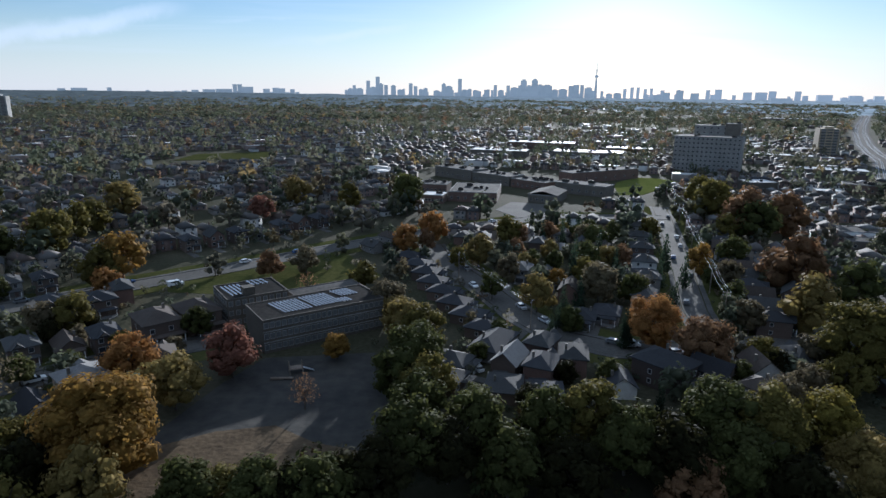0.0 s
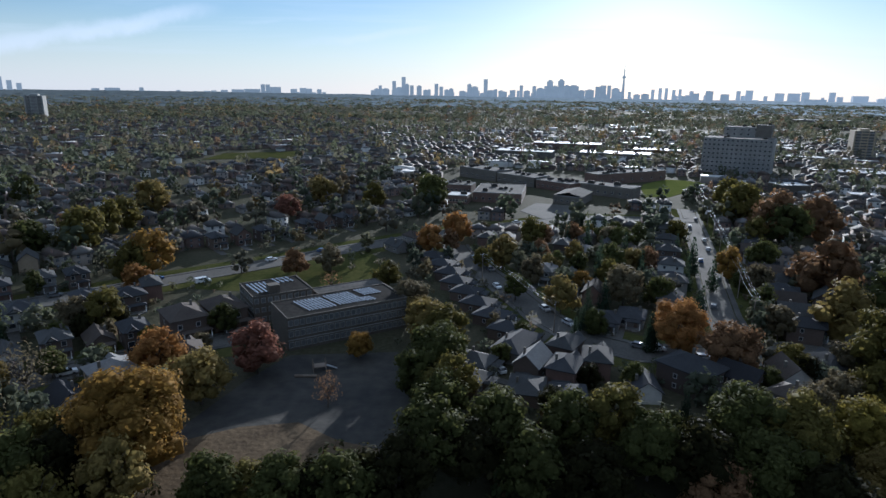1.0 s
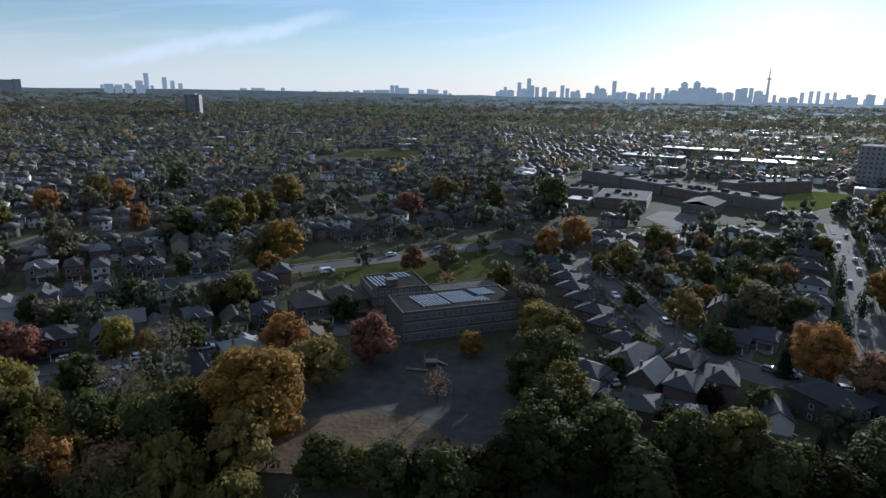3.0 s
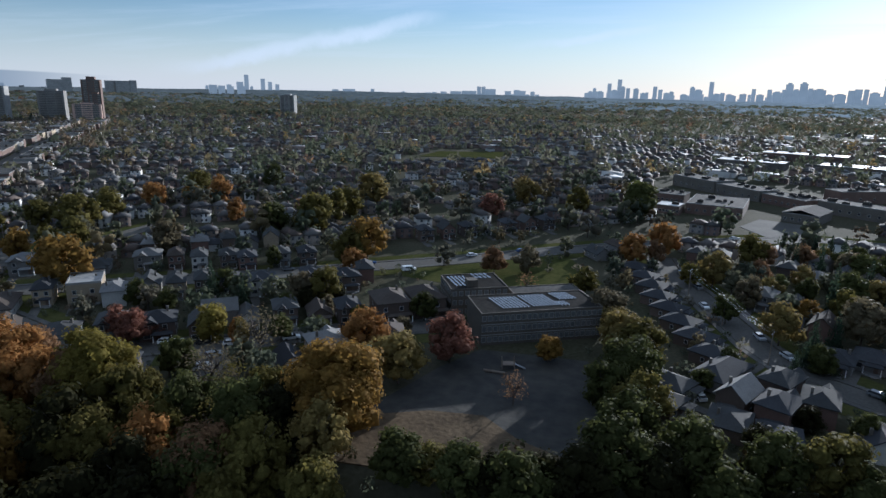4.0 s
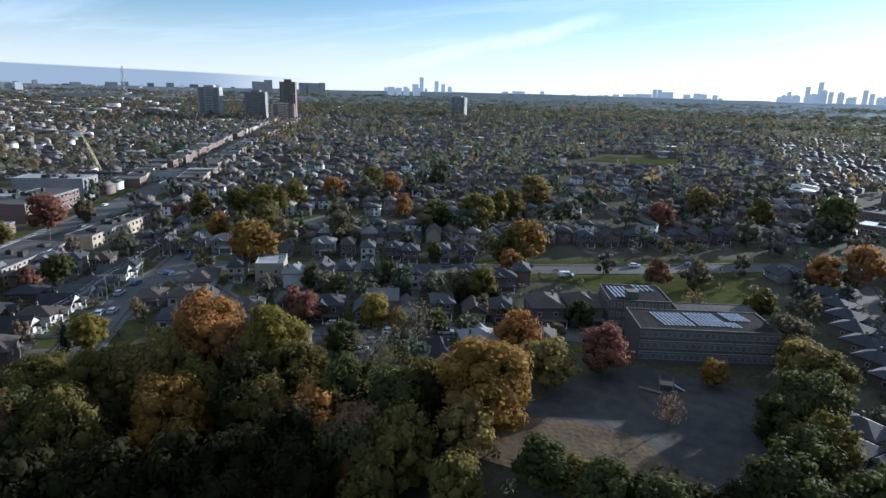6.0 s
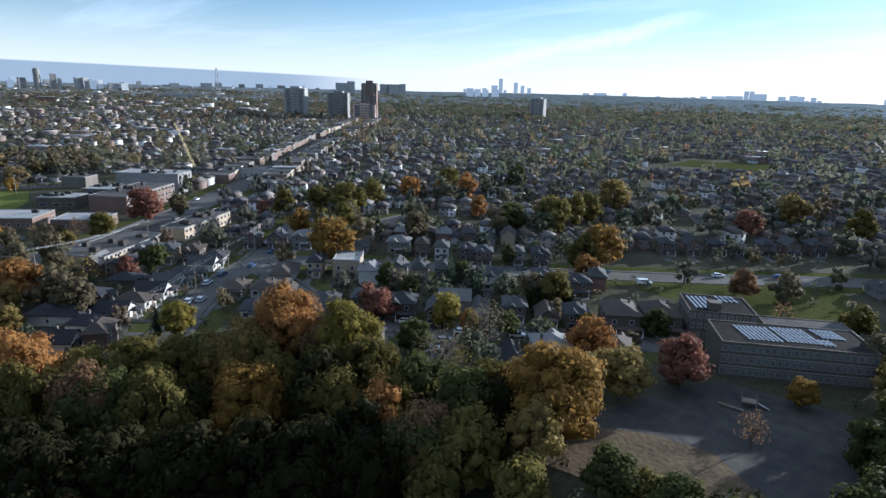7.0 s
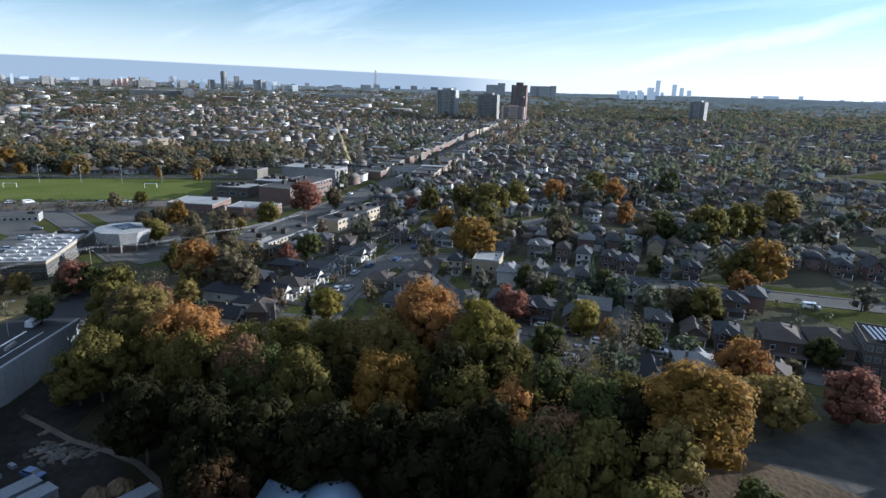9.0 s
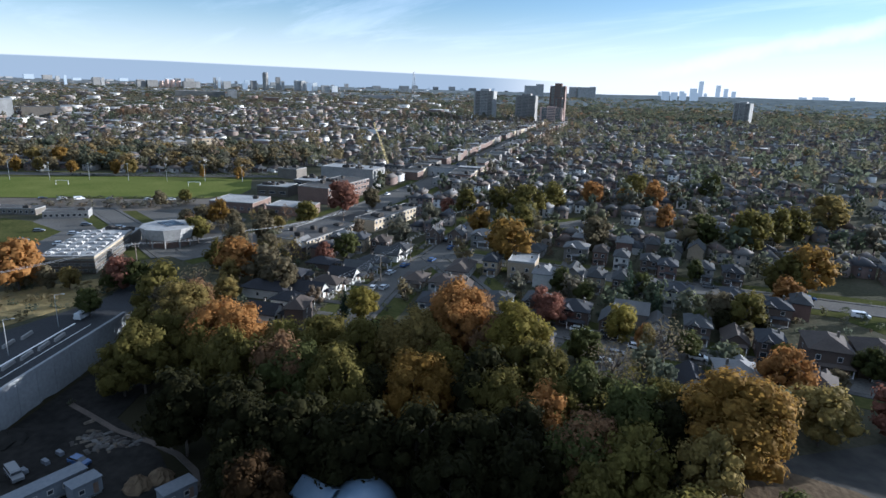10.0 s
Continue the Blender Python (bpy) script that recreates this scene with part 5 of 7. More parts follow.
# flat-roofed shops and sheds scattered in the far suburb
shops, tops = [], []
for k in range(760):
    az, r = radians(rng.uniform(-108, 47)), rng.uniform(500, 2500)
    if k % 3 == 0:
        az, r = radians(rng.normal(16, 11)), rng.uniform(420, 2600)
    elif k % 3 == 1:
        az, r = radians(rng.uniform(-100, -66)), rng.uniform(800, 2600)
    x, y = r * math.sin(az), r * math.cos(az)
    if not free(x, y) or not clear_of_streets(x, y, 12) or az > radians(47):
        continue
    w, d, e = rng.uniform(4, 13), rng.uniform(4, 9), rng.uniform(3.5, 6.5)
    a, z = radians(43 if x < 0 else -16), land(x, y) - 0.2
    shops.append((x, y, z, a, w, d, e))
    tops.append((x, y, z + e - 0.3, a, w - 0.4, d - 0.4, 0.35))
for k in range(520):
    az, r = radians(rng.uniform(-100, -58)), 1250 + 2750 * rng.random()
    x, y = r * math.sin(az), r * math.cos(az)
    w, d, e = rng.uniform(5, 17), rng.uniform(4, 9), rng.uniform(6, 11)
    shops.append((x, y, land(x, y) - 0.2, radians(43), w, d, e))
    tops.append((x, y, land(x, y) + e - 0.5, radians(43), w - 0.4, d - 0.4, 0.35))
flats = thing("distant_flat_buildings", label="low commercial buildings with pale flat roofs", category="buildings", kind="stuff")
strew("walls", M_walls, box_t, box_f, shops, flats)
strew("flat_roofs", M_shops, box_t, box_f, tops, flats)

# sheet of far land beyond the last houses, haze painted in as glow
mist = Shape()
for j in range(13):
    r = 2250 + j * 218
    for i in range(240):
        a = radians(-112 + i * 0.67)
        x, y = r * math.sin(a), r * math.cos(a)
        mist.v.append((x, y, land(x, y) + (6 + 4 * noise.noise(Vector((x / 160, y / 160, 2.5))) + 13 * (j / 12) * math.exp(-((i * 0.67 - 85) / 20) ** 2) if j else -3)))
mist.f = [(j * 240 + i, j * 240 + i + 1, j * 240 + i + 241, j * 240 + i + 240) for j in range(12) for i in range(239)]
structure("backdrop", mist, M_hill, "blue-grey sheet of far woods with glowing haze painted in")

# woods and garden trees
woods = thing("distant_trees", label="many autumn trees between the houses, green, ochre and brown", category="trees", kind="stuff")
near_sets, mid_sets, far_sets, low_sets = ([[] for _ in LEAF_MIX] for _ in range(4))
lot_cells = set()
for x, y, a, r in lots:
    lot_cells.add((round(x / 6), round(y / 6)))
OPEN_STREET = [(-146, 30), (-138, 62), (-150, 100), (-205, 125), (-240, 110), (-195, 26)]
for k in range(27300):
    az = radians(rng.uniform(-108, 47))
    r = math.sqrt(rng.uniform(0.0, 1.0)) * 1600 if k < 13000 else math.sqrt(rng.uniform(0.20, 1.0)) * 3300 if k < 26000 else math.sqrt(rng.uniform(0.0, 1.0)) * 430
    x, y = r * math.sin(az), r * math.cos(az)
    if r < 120 or not free(x, y) or (r < 470 and k % 2):
        continue
    if r < 450 and (any((x - p) ** 2 + (y - q) ** 2 < 34 for p, q in HOUSES) or any((x - p) ** 2 + (y - q) ** 2 < 16 for p, q, w in TREES)):
        continue
    if inside(x, y, OPEN_STREET) and k % 6:
        continue
    if r < 900 and not clear_of_streets(x, y, 2.5):
        continue
    if r > 300 and noise.noise(Vector((x / 170, y / 170, 0.5))) + 0.5 * noise.noise(Vector((x / 60, y / 60, 3.5))) < -0.22 and k % 3:
        continue
    cell = (round(x / 6), round(y / 6))
    if r < 1500 and cell in lot_cells and rng.random() < (0.85 if r < 420 else 0.72):
        continue
    big = r > 420
    h = (5.0 if big else 5.5) + 10.0 * rng.random() ** (1.7 if big else 1.8)
    h = min(h, 9.5) if r < 250 else h
    w = h * (rng.uniform(0.30, 0.50) if big else rng.uniform(0.32, 0.48))
    if big:
        swell = 1.0 + 0.7 * noise.noise(Vector((x / 90, y / 90, 7.5)))
        h, w = h * (0.75 + 0.25 * swell), w * swell
    hue = int(rng.choice(len(LEAF_MIX), p=HUES))
    if math.degrees(az) < -48 and noise.noise(Vector((x / 130, y / 130, 11.5))) > (-0.12 if math.degrees(az) < -62 else 0.02):
        hue = (2, 3, 4, 8, 1)[k % 5]
    row = (x, y, land(x, y) - 0.3, rng.uniform(0, 6.28), w, w, h)
    if r < 250 or (r < 330 and math.degrees(az) < -60):
        near_sets[hue].append(row)
    elif r < 470:
        mid_sets[hue].append(row)
    elif r < 1500:
        far_sets[hue].append(row)
    else:
        grow = 1 + (r - 1500) / 1800
        wide = rng.uniform(6, 12) * grow
        low_sets[hue].append((*row[:4], wide, wide * rng.uniform(0.7, 1.2), rng.uniform(7, 13)))
# a belt of tall autumn trees behind the sports field
BELT = [(-448, 98), (-496, -14), (-512, -75), (-660, -80), (-640, 120), (-520, 190)]
for k in range(420):
    x, y = rng.uniform(-660, -440), rng.uniform(-80, 190)
    if not inside(x, y, BELT) or not clear_of_streets(x, y, 3) or any((x - p) ** 2 + (y - q) ** 2 < 50 for p, q in HOUSES) or inside(x, y, [(-610, 36), (-604, 76), (-630, 108), (-660, 108), (-660, 36)]):
        continue
    h = rng.uniform(7, 13.5)
    w = h * rng.uniform(0.42, 0.60)
    (near_sets if x > -570 else mid_sets)[(6, 2, 1, 2, 5, 6, 3, 1, 2, 8)[k % 10]].append((x, y, -0.3, rng.uniform(0, 6.28), w, w, h))
# a dark red clump in the western suburb
for k in range(16):
    x, y, h = -1105 + rng.normal(0, 12), 60 + rng.normal(0, 14), rng.uniform(14, 20)
    far_sets[(4, 7, 4)[k % 3]].append((x, y, land(x, y) - 0.3, rng.uniform(0, 6.28), h * 0.5, h * 0.5, h))
for k, mat in enumerate(M_hues):
    v, f = crown_arrays(40 + k, "broad", 48, 0.18, 7)
    strew("crowns", mat, v, f.tolist(), mid_sets[k], woods)
    v, f = crown_arrays(80 + k, "broad", 170, 0.15, 11)
    strew("crowns", mat, v, f.tolist(), near_sets[k], woods)
    v, f = crown_arrays(120 + k, "broad", 26, 0.38, 6)
    strew("crowns", mat, v, f.tolist(), far_sets[k], woods)
    v, f = crown_arrays(160 + k, "broad", 16, 0.48, 4)
    strew("crowns", mat, v, f.tolist(), low_sets[k], woods)
strew("trunks", M_bark, [(math.cos(i * 1.571) * 0.06, math.sin(i * 1.571) * 0.06, z) for z in (0, 0.5) for i in range(4)], [(0, 1, 5, 4), (1, 2, 6, 5), (2, 3, 7, 6), (3, 0, 4, 7)], sum(near_sets + mid_sets, []), woods)

# ---- public and commercial buildings ----
def flat_building(name, label, x, y, w, d, h, turn, wall, roof=None, cols=0, floors=1, sides="fblr", units=0, group="", win=(1.5, 1.4)):
    """A flat-roofed building: walls, roof deck, parapet, its windows, and plant on the roof."""
    b = thing(name, pose(x, y, land(x, y) - 0.05, 0, 0, turn), label, "building", group)
    part("wall", Shape().box(0, 0, 0, w, d, h), wall, b)
    part("roof", Shape().box(0, 0, h, w - 0.7, d - 0.7, 0.12), roof or M_flat, b)
    rim = Shape()
    parapet(rim, w + 0.1, d + 0.1, h - 0.15, 0.45, 0.3)
    part("parapet", rim, wall if name.startswith("school") else M_concrete, b)
    step = h / floors
    for f in range(floors):
        z = f * step + max(0.8, step * 0.3)
        hh = min(win[1], step * 0.55)
        for side in sides:
            n = cols if side in "fb" else max(1, round(cols * d / w))
            span = w if side in "fb" else d
            for k in range(n):
                q = (k + 0.5) / n * span - span / 2
                ww = min(win[0], span / n * 0.8)
                at = {"f": (q, -d / 2 - 0.02, 0), "b": (q, d / 2 + 0.02, 180), "l": (-w / 2 - 0.02, q, -90), "r": (w / 2 + 0.02, q, 90)}[side]
                window(b, at[0], at[1], z, round(ww, 1), round(hh, 1), radians(at[2]), name != "school", M_pale_pane if name.startswith(("school", "office")) else None)
    r = random.Random(int(abs(x) * 7 + abs(y)))
    for k in range(units):
        ux, uy = r.uniform(-0.38, 0.38) * w, r.uniform(-0.36, 0.36) * d
        if name == "office_building":
            ux, uy = (k % 4 - 1.5) * 4.1 + r.uniform(-0.4, 0.4), (k // 4 - 3.5) * 4.7 + r.uniform(-0.5, 0.5)
        sx, sy, sz = r.uniform(1.4, 4.0), r.uniform(1.2, 3.0), r.uniform(0.3, 0.8) if name == "office_building" else r.uniform(0.8, 1.8)
        part("roof_unit", Shape().box(ux, uy, h + 0.12, sx, sy, sz).box(ux, uy, h + 0.12 + sz, sx * 0.6, sy * 0.6, 0.25), M_trim if name == "office_building" else M_rubble, b, "grey rooftop air unit")
    return b


# the school
SCHOOL_TURN = 34.0
school = flat_building("school", "long three-storey brick school with rows of windows", -34.8, 160.2, 34.4, 14.8, 8.8, SCHOOL_TURN, M_school, M_shade, 22, 3, "fb", 0, win=(1.4, 1.7))
part("string_course", Shape().box(0, -7.45, 2.85, 34.5, 0.16, 0.22), M_concrete, school, "pale concrete band")
part("string_course", Shape().box(0, -7.45, 5.75, 34.5, 0.16, 0.22), M_concrete, school, "pale concrete band")
wing = flat_building("school_wing", "brick rear wing of the school with a flat roof", -56.7, 172.6, 17.5, 15.0, 8.3, SCHOOL_TURN, M_school, M_shade, 9, 3, "flr", 0, win=(1.3, 1.6))
part("stair_house", Shape().box(-2, -4.5, 8.42, 3.2, 3.0, 2.2), M_school, wing)
flat_building("school_gym", "low flat-roofed gymnasium behind the school", -35.2, 180.6, 22, 13, 5.4, SCHOOL_TURN, M_school, M_flat, 6, 1, "lr", 0)


def solar_rows(owner, x0, x1, y0, y1, z, n, slant=0.0):
    for k in range(n):
        x = x0 + (x1 - x0) * (k + 0.5) / n
        s = Shape()
        wdt = (x1 - x0) / n * 0.37
        a, b = (x - wdt / 2, z + 0.10), (x + wdt / 2, z + 0.24)
        pts = [(a[0] + slant, y0, a[1]), (b[0] + slant, y0, b[1]), (b[0], y1, b[1]), (a[0], y1, a[1])]
        pts += [(p[0], p[1], p[2] + 0.06) for p in pts]
        s.add(pts, [(3, 2, 1, 0), (4, 5, 6, 7), (0, 1, 5, 4), (1, 2, 6, 5), (2, 3, 7, 6), (3, 0, 4, 7)])
        row = part("solar_panel", s, M_solar, owner, "tilted dark blue solar panel row")
        for q in (0.08, 0.5, 0.92):
            part("frame", Shape().box(x + slant * (1 - q), y0 + (y1 - y0) * q, z, wdt * 0.9, 0.10, 0.10), M_metal, row)


solar_rows(school, -12.2, -4.0, -4.6, 4.6, 8.93, 8, 1.6)
solar_rows(school, -3.4, 4.6, -4.2, 5.2, 8.93, 8, 1.6)
solar_rows(school, 5.4, 8.4, -4.6, -1.2, 8.93, 3, 0.8)
solar_rows(school, 6.2, 11.8, 0.2, 6.0, 8.93, 6, 1.4)
solar_rows(wing, -7.8, -1.8, -4.6, 5.4, 8.43, 5, 0.9)
solar_rows(wing, 0.6, 6.2, 2.2, 4.4, 8.43, 4, 0.5)
solar_rows(wing, 0.2, 5.8, 5.2, 7.2, 8.43, 4, 0.5)
play = thing("play_structure", pose(-34.5, 134, 0.12, 0, 0, 20), "wooden climbing frame on the school playground", "play structure")
part("deck", Shape().box(0, 0, 1.2, 3.2, 2.2, 0.15), M_wood, play)
for sx in (-1, 1):
    for sy in (-1, 1):
        part("post", Shape().box(sx * 1.5, sy * 1.0, 0, 0.2, 0.2, 2.6), M_wood, play)
part("slide", Shape().add([(1.6, -0.4, 1.3), (1.6, 0.4, 1.3), (4.2, 0.4, 0.1), (4.2, -0.4, 0.1), (1.6, -0.4, 1.2), (1.6, 0.4, 1.2), (4.2, 0.4, 0.0), (4.2, -0.4, 0.0)], [(0, 3, 2, 1), (4, 5, 6, 7), (0, 1, 5, 4), (1, 2, 6, 5), (2, 3, 7, 6), (3, 0, 4, 7)]), M_metal, play)
part("log", Shape().tube((-6, -2, 0.3), (-1, -3.5, 0.35), 0.35, 0.3, 8), M_wood, play)

# the office with a crowded roof, and the many-sided hall beside it
office = flat_building("office_building", "three-storey dark brick office with a roof full of white air units", -251.5, -6.0, 17.5, 39, 6.2, 70, M_school, M_membrane, 8, 3, "fr", 30, win=(1.8, 1.5))
part("cornice", Shape().box(0, 0, 5.4, 17.8, 39.3, 0.6), M_tan, office, "pale cladding band")
hall = thing("council_hall", pose(-263, 22, 0, 0, 0, 20), "low many-sided hall with slanting pale concrete fascia", "building")
ring = [(math.cos(k * math.pi / 5) * 9.5, math.sin(k * math.pi / 5) * 9.5) for k in range(10)]
part("base_wall", Shape().prism([(x * 0.8, y * 0.8) for x, y in ring], 0, 3.6), M_brick, hall)
fascia = Shape()
fascia.add([(x * 0.95, y * 0.95, 3.4) for x, y in ring] + [(x * 1.12, y * 1.12, 8.0) for x, y in ring] + [(0, 0, 8.6), (0, 0, 3.4)], [(i, (i + 1) % 10, 10 + (i + 1) % 10, 10 + i) for i in range(10)] + [(10 + i, 10 + (i + 1) % 10, 20) for i in range(10)] + [((i + 1) % 10, i, 21) for i in range(10)])
part("fascia", fascia, M_membrane, hall)
for k in range(5):
    part("skylight", Shape().box(-4 + k * 2, 1, 8.2, 0.9, 7, 0.5), M_pane, hall)
for k in range(10):
    part("pillar", Shape().box(ring[k][0] * 0.9, ring[k][1] * 0.9, 0, 0.5, 0.5, 3.45), M_concrete, hall)
flat_building("link_block", "low flat-roofed block between office and hall", -272, 4, 14, 12, 5, 70, M_grey, M_membrane, 5, 1, "fb", 5)
flat_building("depot", "long low grey depot with a dark flat roof", -334, -15, 19, 8, 3.4, 78, M_concrete, M_flat, 8, 1, "fb", 1)
flat_building("depot", "long low depot with a flat roof beside the field", -352, -36, 22, 8, 3.0, 60, M_grey, M_flat, 8, 1, "fb", 1)
flat_building("pavilion", "low flat-roofed pavilion with a wide white fascia", -327, 63, 24, 20, 5.2, 50, M_brick, M_membrane, 6, 1, "fr", 1)
flat_building("pavilion", "low brick library with a pale flat roof", -306, 85, 22, 16, 4.6, 50, M_brick, M_membrane, 6, 1, "fr", 2)
# the long brick secondary school
flat_building("high_school", "long three-storey red-brick high school along the avenue", -343, 120.3, 46, 20, 9.0, 128.5, M_brick, M_flat, 13, 3, "f", 9, win=(2.0, 1.6))
flat_building("high_school", "low dark brick school wing", -362, 91.5, 19, 15, 6.0, 50, M_school, M_membrane, 3, 1, "f", 5, win=(3.6, 1.5))
flat_building("high_school", "inner school block with white patches on its roof", -366.5, 117, 22, 18, 7.5, 41.5, M_school, M_membrane, 3, 2, "f", 7, win=(3.6, 1.5))
flat_building("high_school", "tall pale school block with a roof full of plant", -383, 147, 37.5, 18.5, 12.0, 41.5, M_concrete, M_membrane, 6, 3, "r", 7, win=(1.6, 1.5))
flat_building("high_school", "small dark gymnasium block of the school", -425, 118, 15, 13, 7.0, 41.5, M_grey, M_flat, 0, 1, "", 2)
flat_building("clinic", "low grey-brown institutional block among trees", -624, 57, 32, 16, 8.5, 96, M_grey, M_membrane, 8, 2, "f", 3, win=(2.4, 1.4))
flat_building("clinic", "pale taller block of the same institution", -646, 91, 26, 18, 9.5, 102, M_tan, M_membrane, 6, 2, "fr", 3, win=(2.4, 1.4))
# buff apartment block and shops along the avenue
flat_building("apartment_block", "long three-storey buff brick apartment block", -240.7, 75.2, 37, 18.4, 6.3, 127.5, M_tan, M_flat, 15, 3, "fr", 5, win=(1.3, 1.2))
flat_building("shop_row", "brick shop row with a tar roof", -266, 119, 38, 11, 5.6, 124, M_tan, M_flat, 12, 2, "fb", 8)
flat_building("shop_row", "brick shop row with a flat roof", -279, 137, 12, 10, 5.2, 124, M_brick, M_flat, 4, 2, "fb", 2)
flat_building("warehouse", "pale store with a flat roof", -404, 226, 30, 18, 7, 43, M_membrane, M_flat, 7, 1, "fr", 4)
flat_building("warehouse", "low pale store with a white front", -355, 208, 26, 14, 5.5, 43, M_concrete, M_flat, 7, 1, "fr", 3)
rs = random.Random(5)
AV = STREETS["avenue"]
for seg in range(4, 7):
    (ax, ay), (bx, by) = AV[seg], AV[seg + 1]
    length = math.hypot(bx - ax, by - ay)
    ang = math.degrees(math.atan2(by - ay, bx - ax))
    pos, side = 12.0, 1
    while pos < min(length, 460) - 10:
        w = rs.uniform(9, 18)
        for side in (-1, 1):
            if rs.random() < 0.12:
                continue
            d = rs.uniform(12, 17)
            x, y = along((ax, ay), (bx, by), (pos + w / 2) / length, side * (11 + d / 2))
            wall, word = rs.choice(((M_brick, "red-brick"), (M_tan, "buff-brick"), (M_grey, "dark brick"), (M_concrete, "pale stucco"), (M_brick, "brick")))
            flat_building("shop", word + " two-storey shop with a flat tar roof", x, y, w - 0.2, d, rs.uniform(5.5, 8), ang if side < 0 else ang + 180, wall, rs.choice((M_flat, M_flat, M_membrane)), 3 if math.hypot(x, y) < 620 else 0, 2, "b", rs.randint(0, 1), "avenue shops")
        pos += w
# the arena and factory blocks beyond the curving street
for x, y, w, d, h, turn, mat, word, u in ((14, 486, 40, 19, 8.0, -46, M_grey, "long grey factory block", 4), (41, 458, 36, 18, 7.0, -46, M_grey, "grey factory block", 3), (65, 433, 30, 17, 6.0, -46, M_brick, "low brick factory block", 5), (21, 392, 30, 40, 6, -9, M_brick, "low brick school block", 3), (-6, 413, 20, 16, 6, -12, M_brick, "brick school wing", 2), (95, 411, 36, 15, 7, -37, M_grey, "low grey arena", 3), (122, 479, 70, 14, 8, 30, M_brick, "long brick school block", 8), (300, 427, 36, 16, 6, -30, M_brick, "brick warehouse", 4), (200, 283, 30, 14, 4.5, -14, M_white, "low white-roofed depot", 1), (196, 262, 34, 10, 4, -14, M_grey, "low depot", 1)):
    flat_building("factory", word + " with a flat roof", x, y, w, d, h, turn, mat, M_flat, 7, 1, "f", u + 2, "factories")
gym = flat_building("gymnasium", "gymnasium with a low-pitched grey metal roof", 66, 383, 18, 26, 5, -24, M_grey, M_flat, 5, 1, "f", 0)
part("pitched_roof", Shape().gable(18, 26, 5.1, 2.2, over=0.3), M_flat, gym, "low-pitched grey sheet roof")
for x, y, w, d, h, turn, mat, word, u in ((-5, 373, 13, 14, 5, -12, M_brick, "small brick hall", 1), (218, 424, 20, 16, 8, 5, M_school, "dark brick store", 2), (256, 405, 16, 12, 5, -20, M_grey, "low workshop", 1), (392, 842, 40, 14, 5, -45, M_grey, "long low shed", 2), (404, 812, 44, 14, 5, -45, M_grey, "long low shed", 1), (386, 788, 44, 14, 5, -45, M_grey, "long low shed", 2), (866, 1580, 130, 34, 7, -16, M_grey, "very long low warehouse", 6)):
    flat_building("factory", word + " with a pale flat roof", x, y, w, d, h, turn, mat, M_shops, 7, 1, "f", u, "factories")
for x, y, w, d, h, turn, mat, word, u in ((356, 648, 54, 20, 6, -28, M_grey, "long grey factory", 4), (330, 520, 50, 22, 6, -20, M_grey, "grey warehouse", 4), (150, 640, 70, 30, 8, -16, M_grey, "large pale-roofed factory", 8), (60, 660, 60, 26, 7, -16, M_grey, "pale-roofed factory", 7), (120, 760, 80, 30, 8, -16, M_brick, "factory with a pale roof", 9), (210, 700, 50, 26, 7, -16, M_brick, "brick factory", 5)):
    flat_building("factory", word + " with a flat roof", x, y, w, d, h, turn, mat, M_shops, 7, 1, "f", u, "factories")


def tower(name, label, x, y, w, d, h, floors, turn, wall, cap=True, balconies=True):
    """A slab of flats: core, a window band and a slab edge for each floor, and a plant room on top."""
    b = thing(name, pose(x, y, land(x, y) - 0.3, 0, 0, turn), label, "tower block", "tower blocks")
    part("core", Shape().box(0, 0, 0, w - 0.6, d - 0.6, h), wall, b)
    step = h / floors
    glass = Shape().box(0, 0, 0, w * 0.86, d - 0.3, step * 0.5).mesh("window_band", M_pale_pane)
    side = Shape().box(0, 0, 0, w - 0.3, d * 0.8, step * 0.5).mesh("window_band", M_pale_pane)
    slab = Shape().box(0, 0, 0, w, d, step * 0.36).mesh("floor_slab", wall)
    for k in range(floors):
        part("floor_slab", slab, None, b, at=(0, 0, k * step))
        part("window_band", glass, None, b, at=(0, 0, k * step + step * 0.4))
        part("window_band", side, None, b, at=(0, 0, k * step + step * 0.402))
        if balconies and k:
            for sx in (-0.3, 0.3):
                part("balcony", Shape().box(sx * w, -d / 2 - 0.7, k * step, w * 0.2, 1.4, step * 0.4), M_concrete, b)
    for sx in (-0.5, -0.17, 0.17, 0.5):
        part("pier", Shape().box(sx * (w - 0.8), 0, 0, 0.9, d + 0.3, h), wall, b)
    if cap:
        part("plant_room", Shape().box(0, 0, h, w * 0.45, d * 0.6, h * 0.07), wall, b)
    return b


tower("apartment_tower", "grey slab apartment tower beside the avenue", -1112, 722, 42, 24, 58, 19, 40, M_membrane)
tower("apartment_tower", "dark grey slab apartment tower", -1070, 798, 42, 24, 51, 17, 40, M_concrete)
tower("apartment_tower", "dark brick apartment tower with pale sides", -996, 820, 30, 26, 72, 23, 43, M_brick)
tower("apartment_tower", "lower pinkish apartment wing", -970, 786, 44, 20, 31, 10, 43, M_pink)
tower("apartment_tower", "brown brick apartment tower", -965, 800, 20, 20, 48, 15, 43, M_brick)
tower("apartment_tower", "white and grey apartment tower among trees", -905, 1278, 34, 26, 46, 16, 20, M_membrane)
# Main blocks take pale concrete: haze is painted into the wall colour.
flat_building("hospital", "broad grey institutional block", 238, 556, 55, 30, 30, -30, M_concrete, M_flat, 15, 8, "fl", 5, win=(1.8, 1.6))
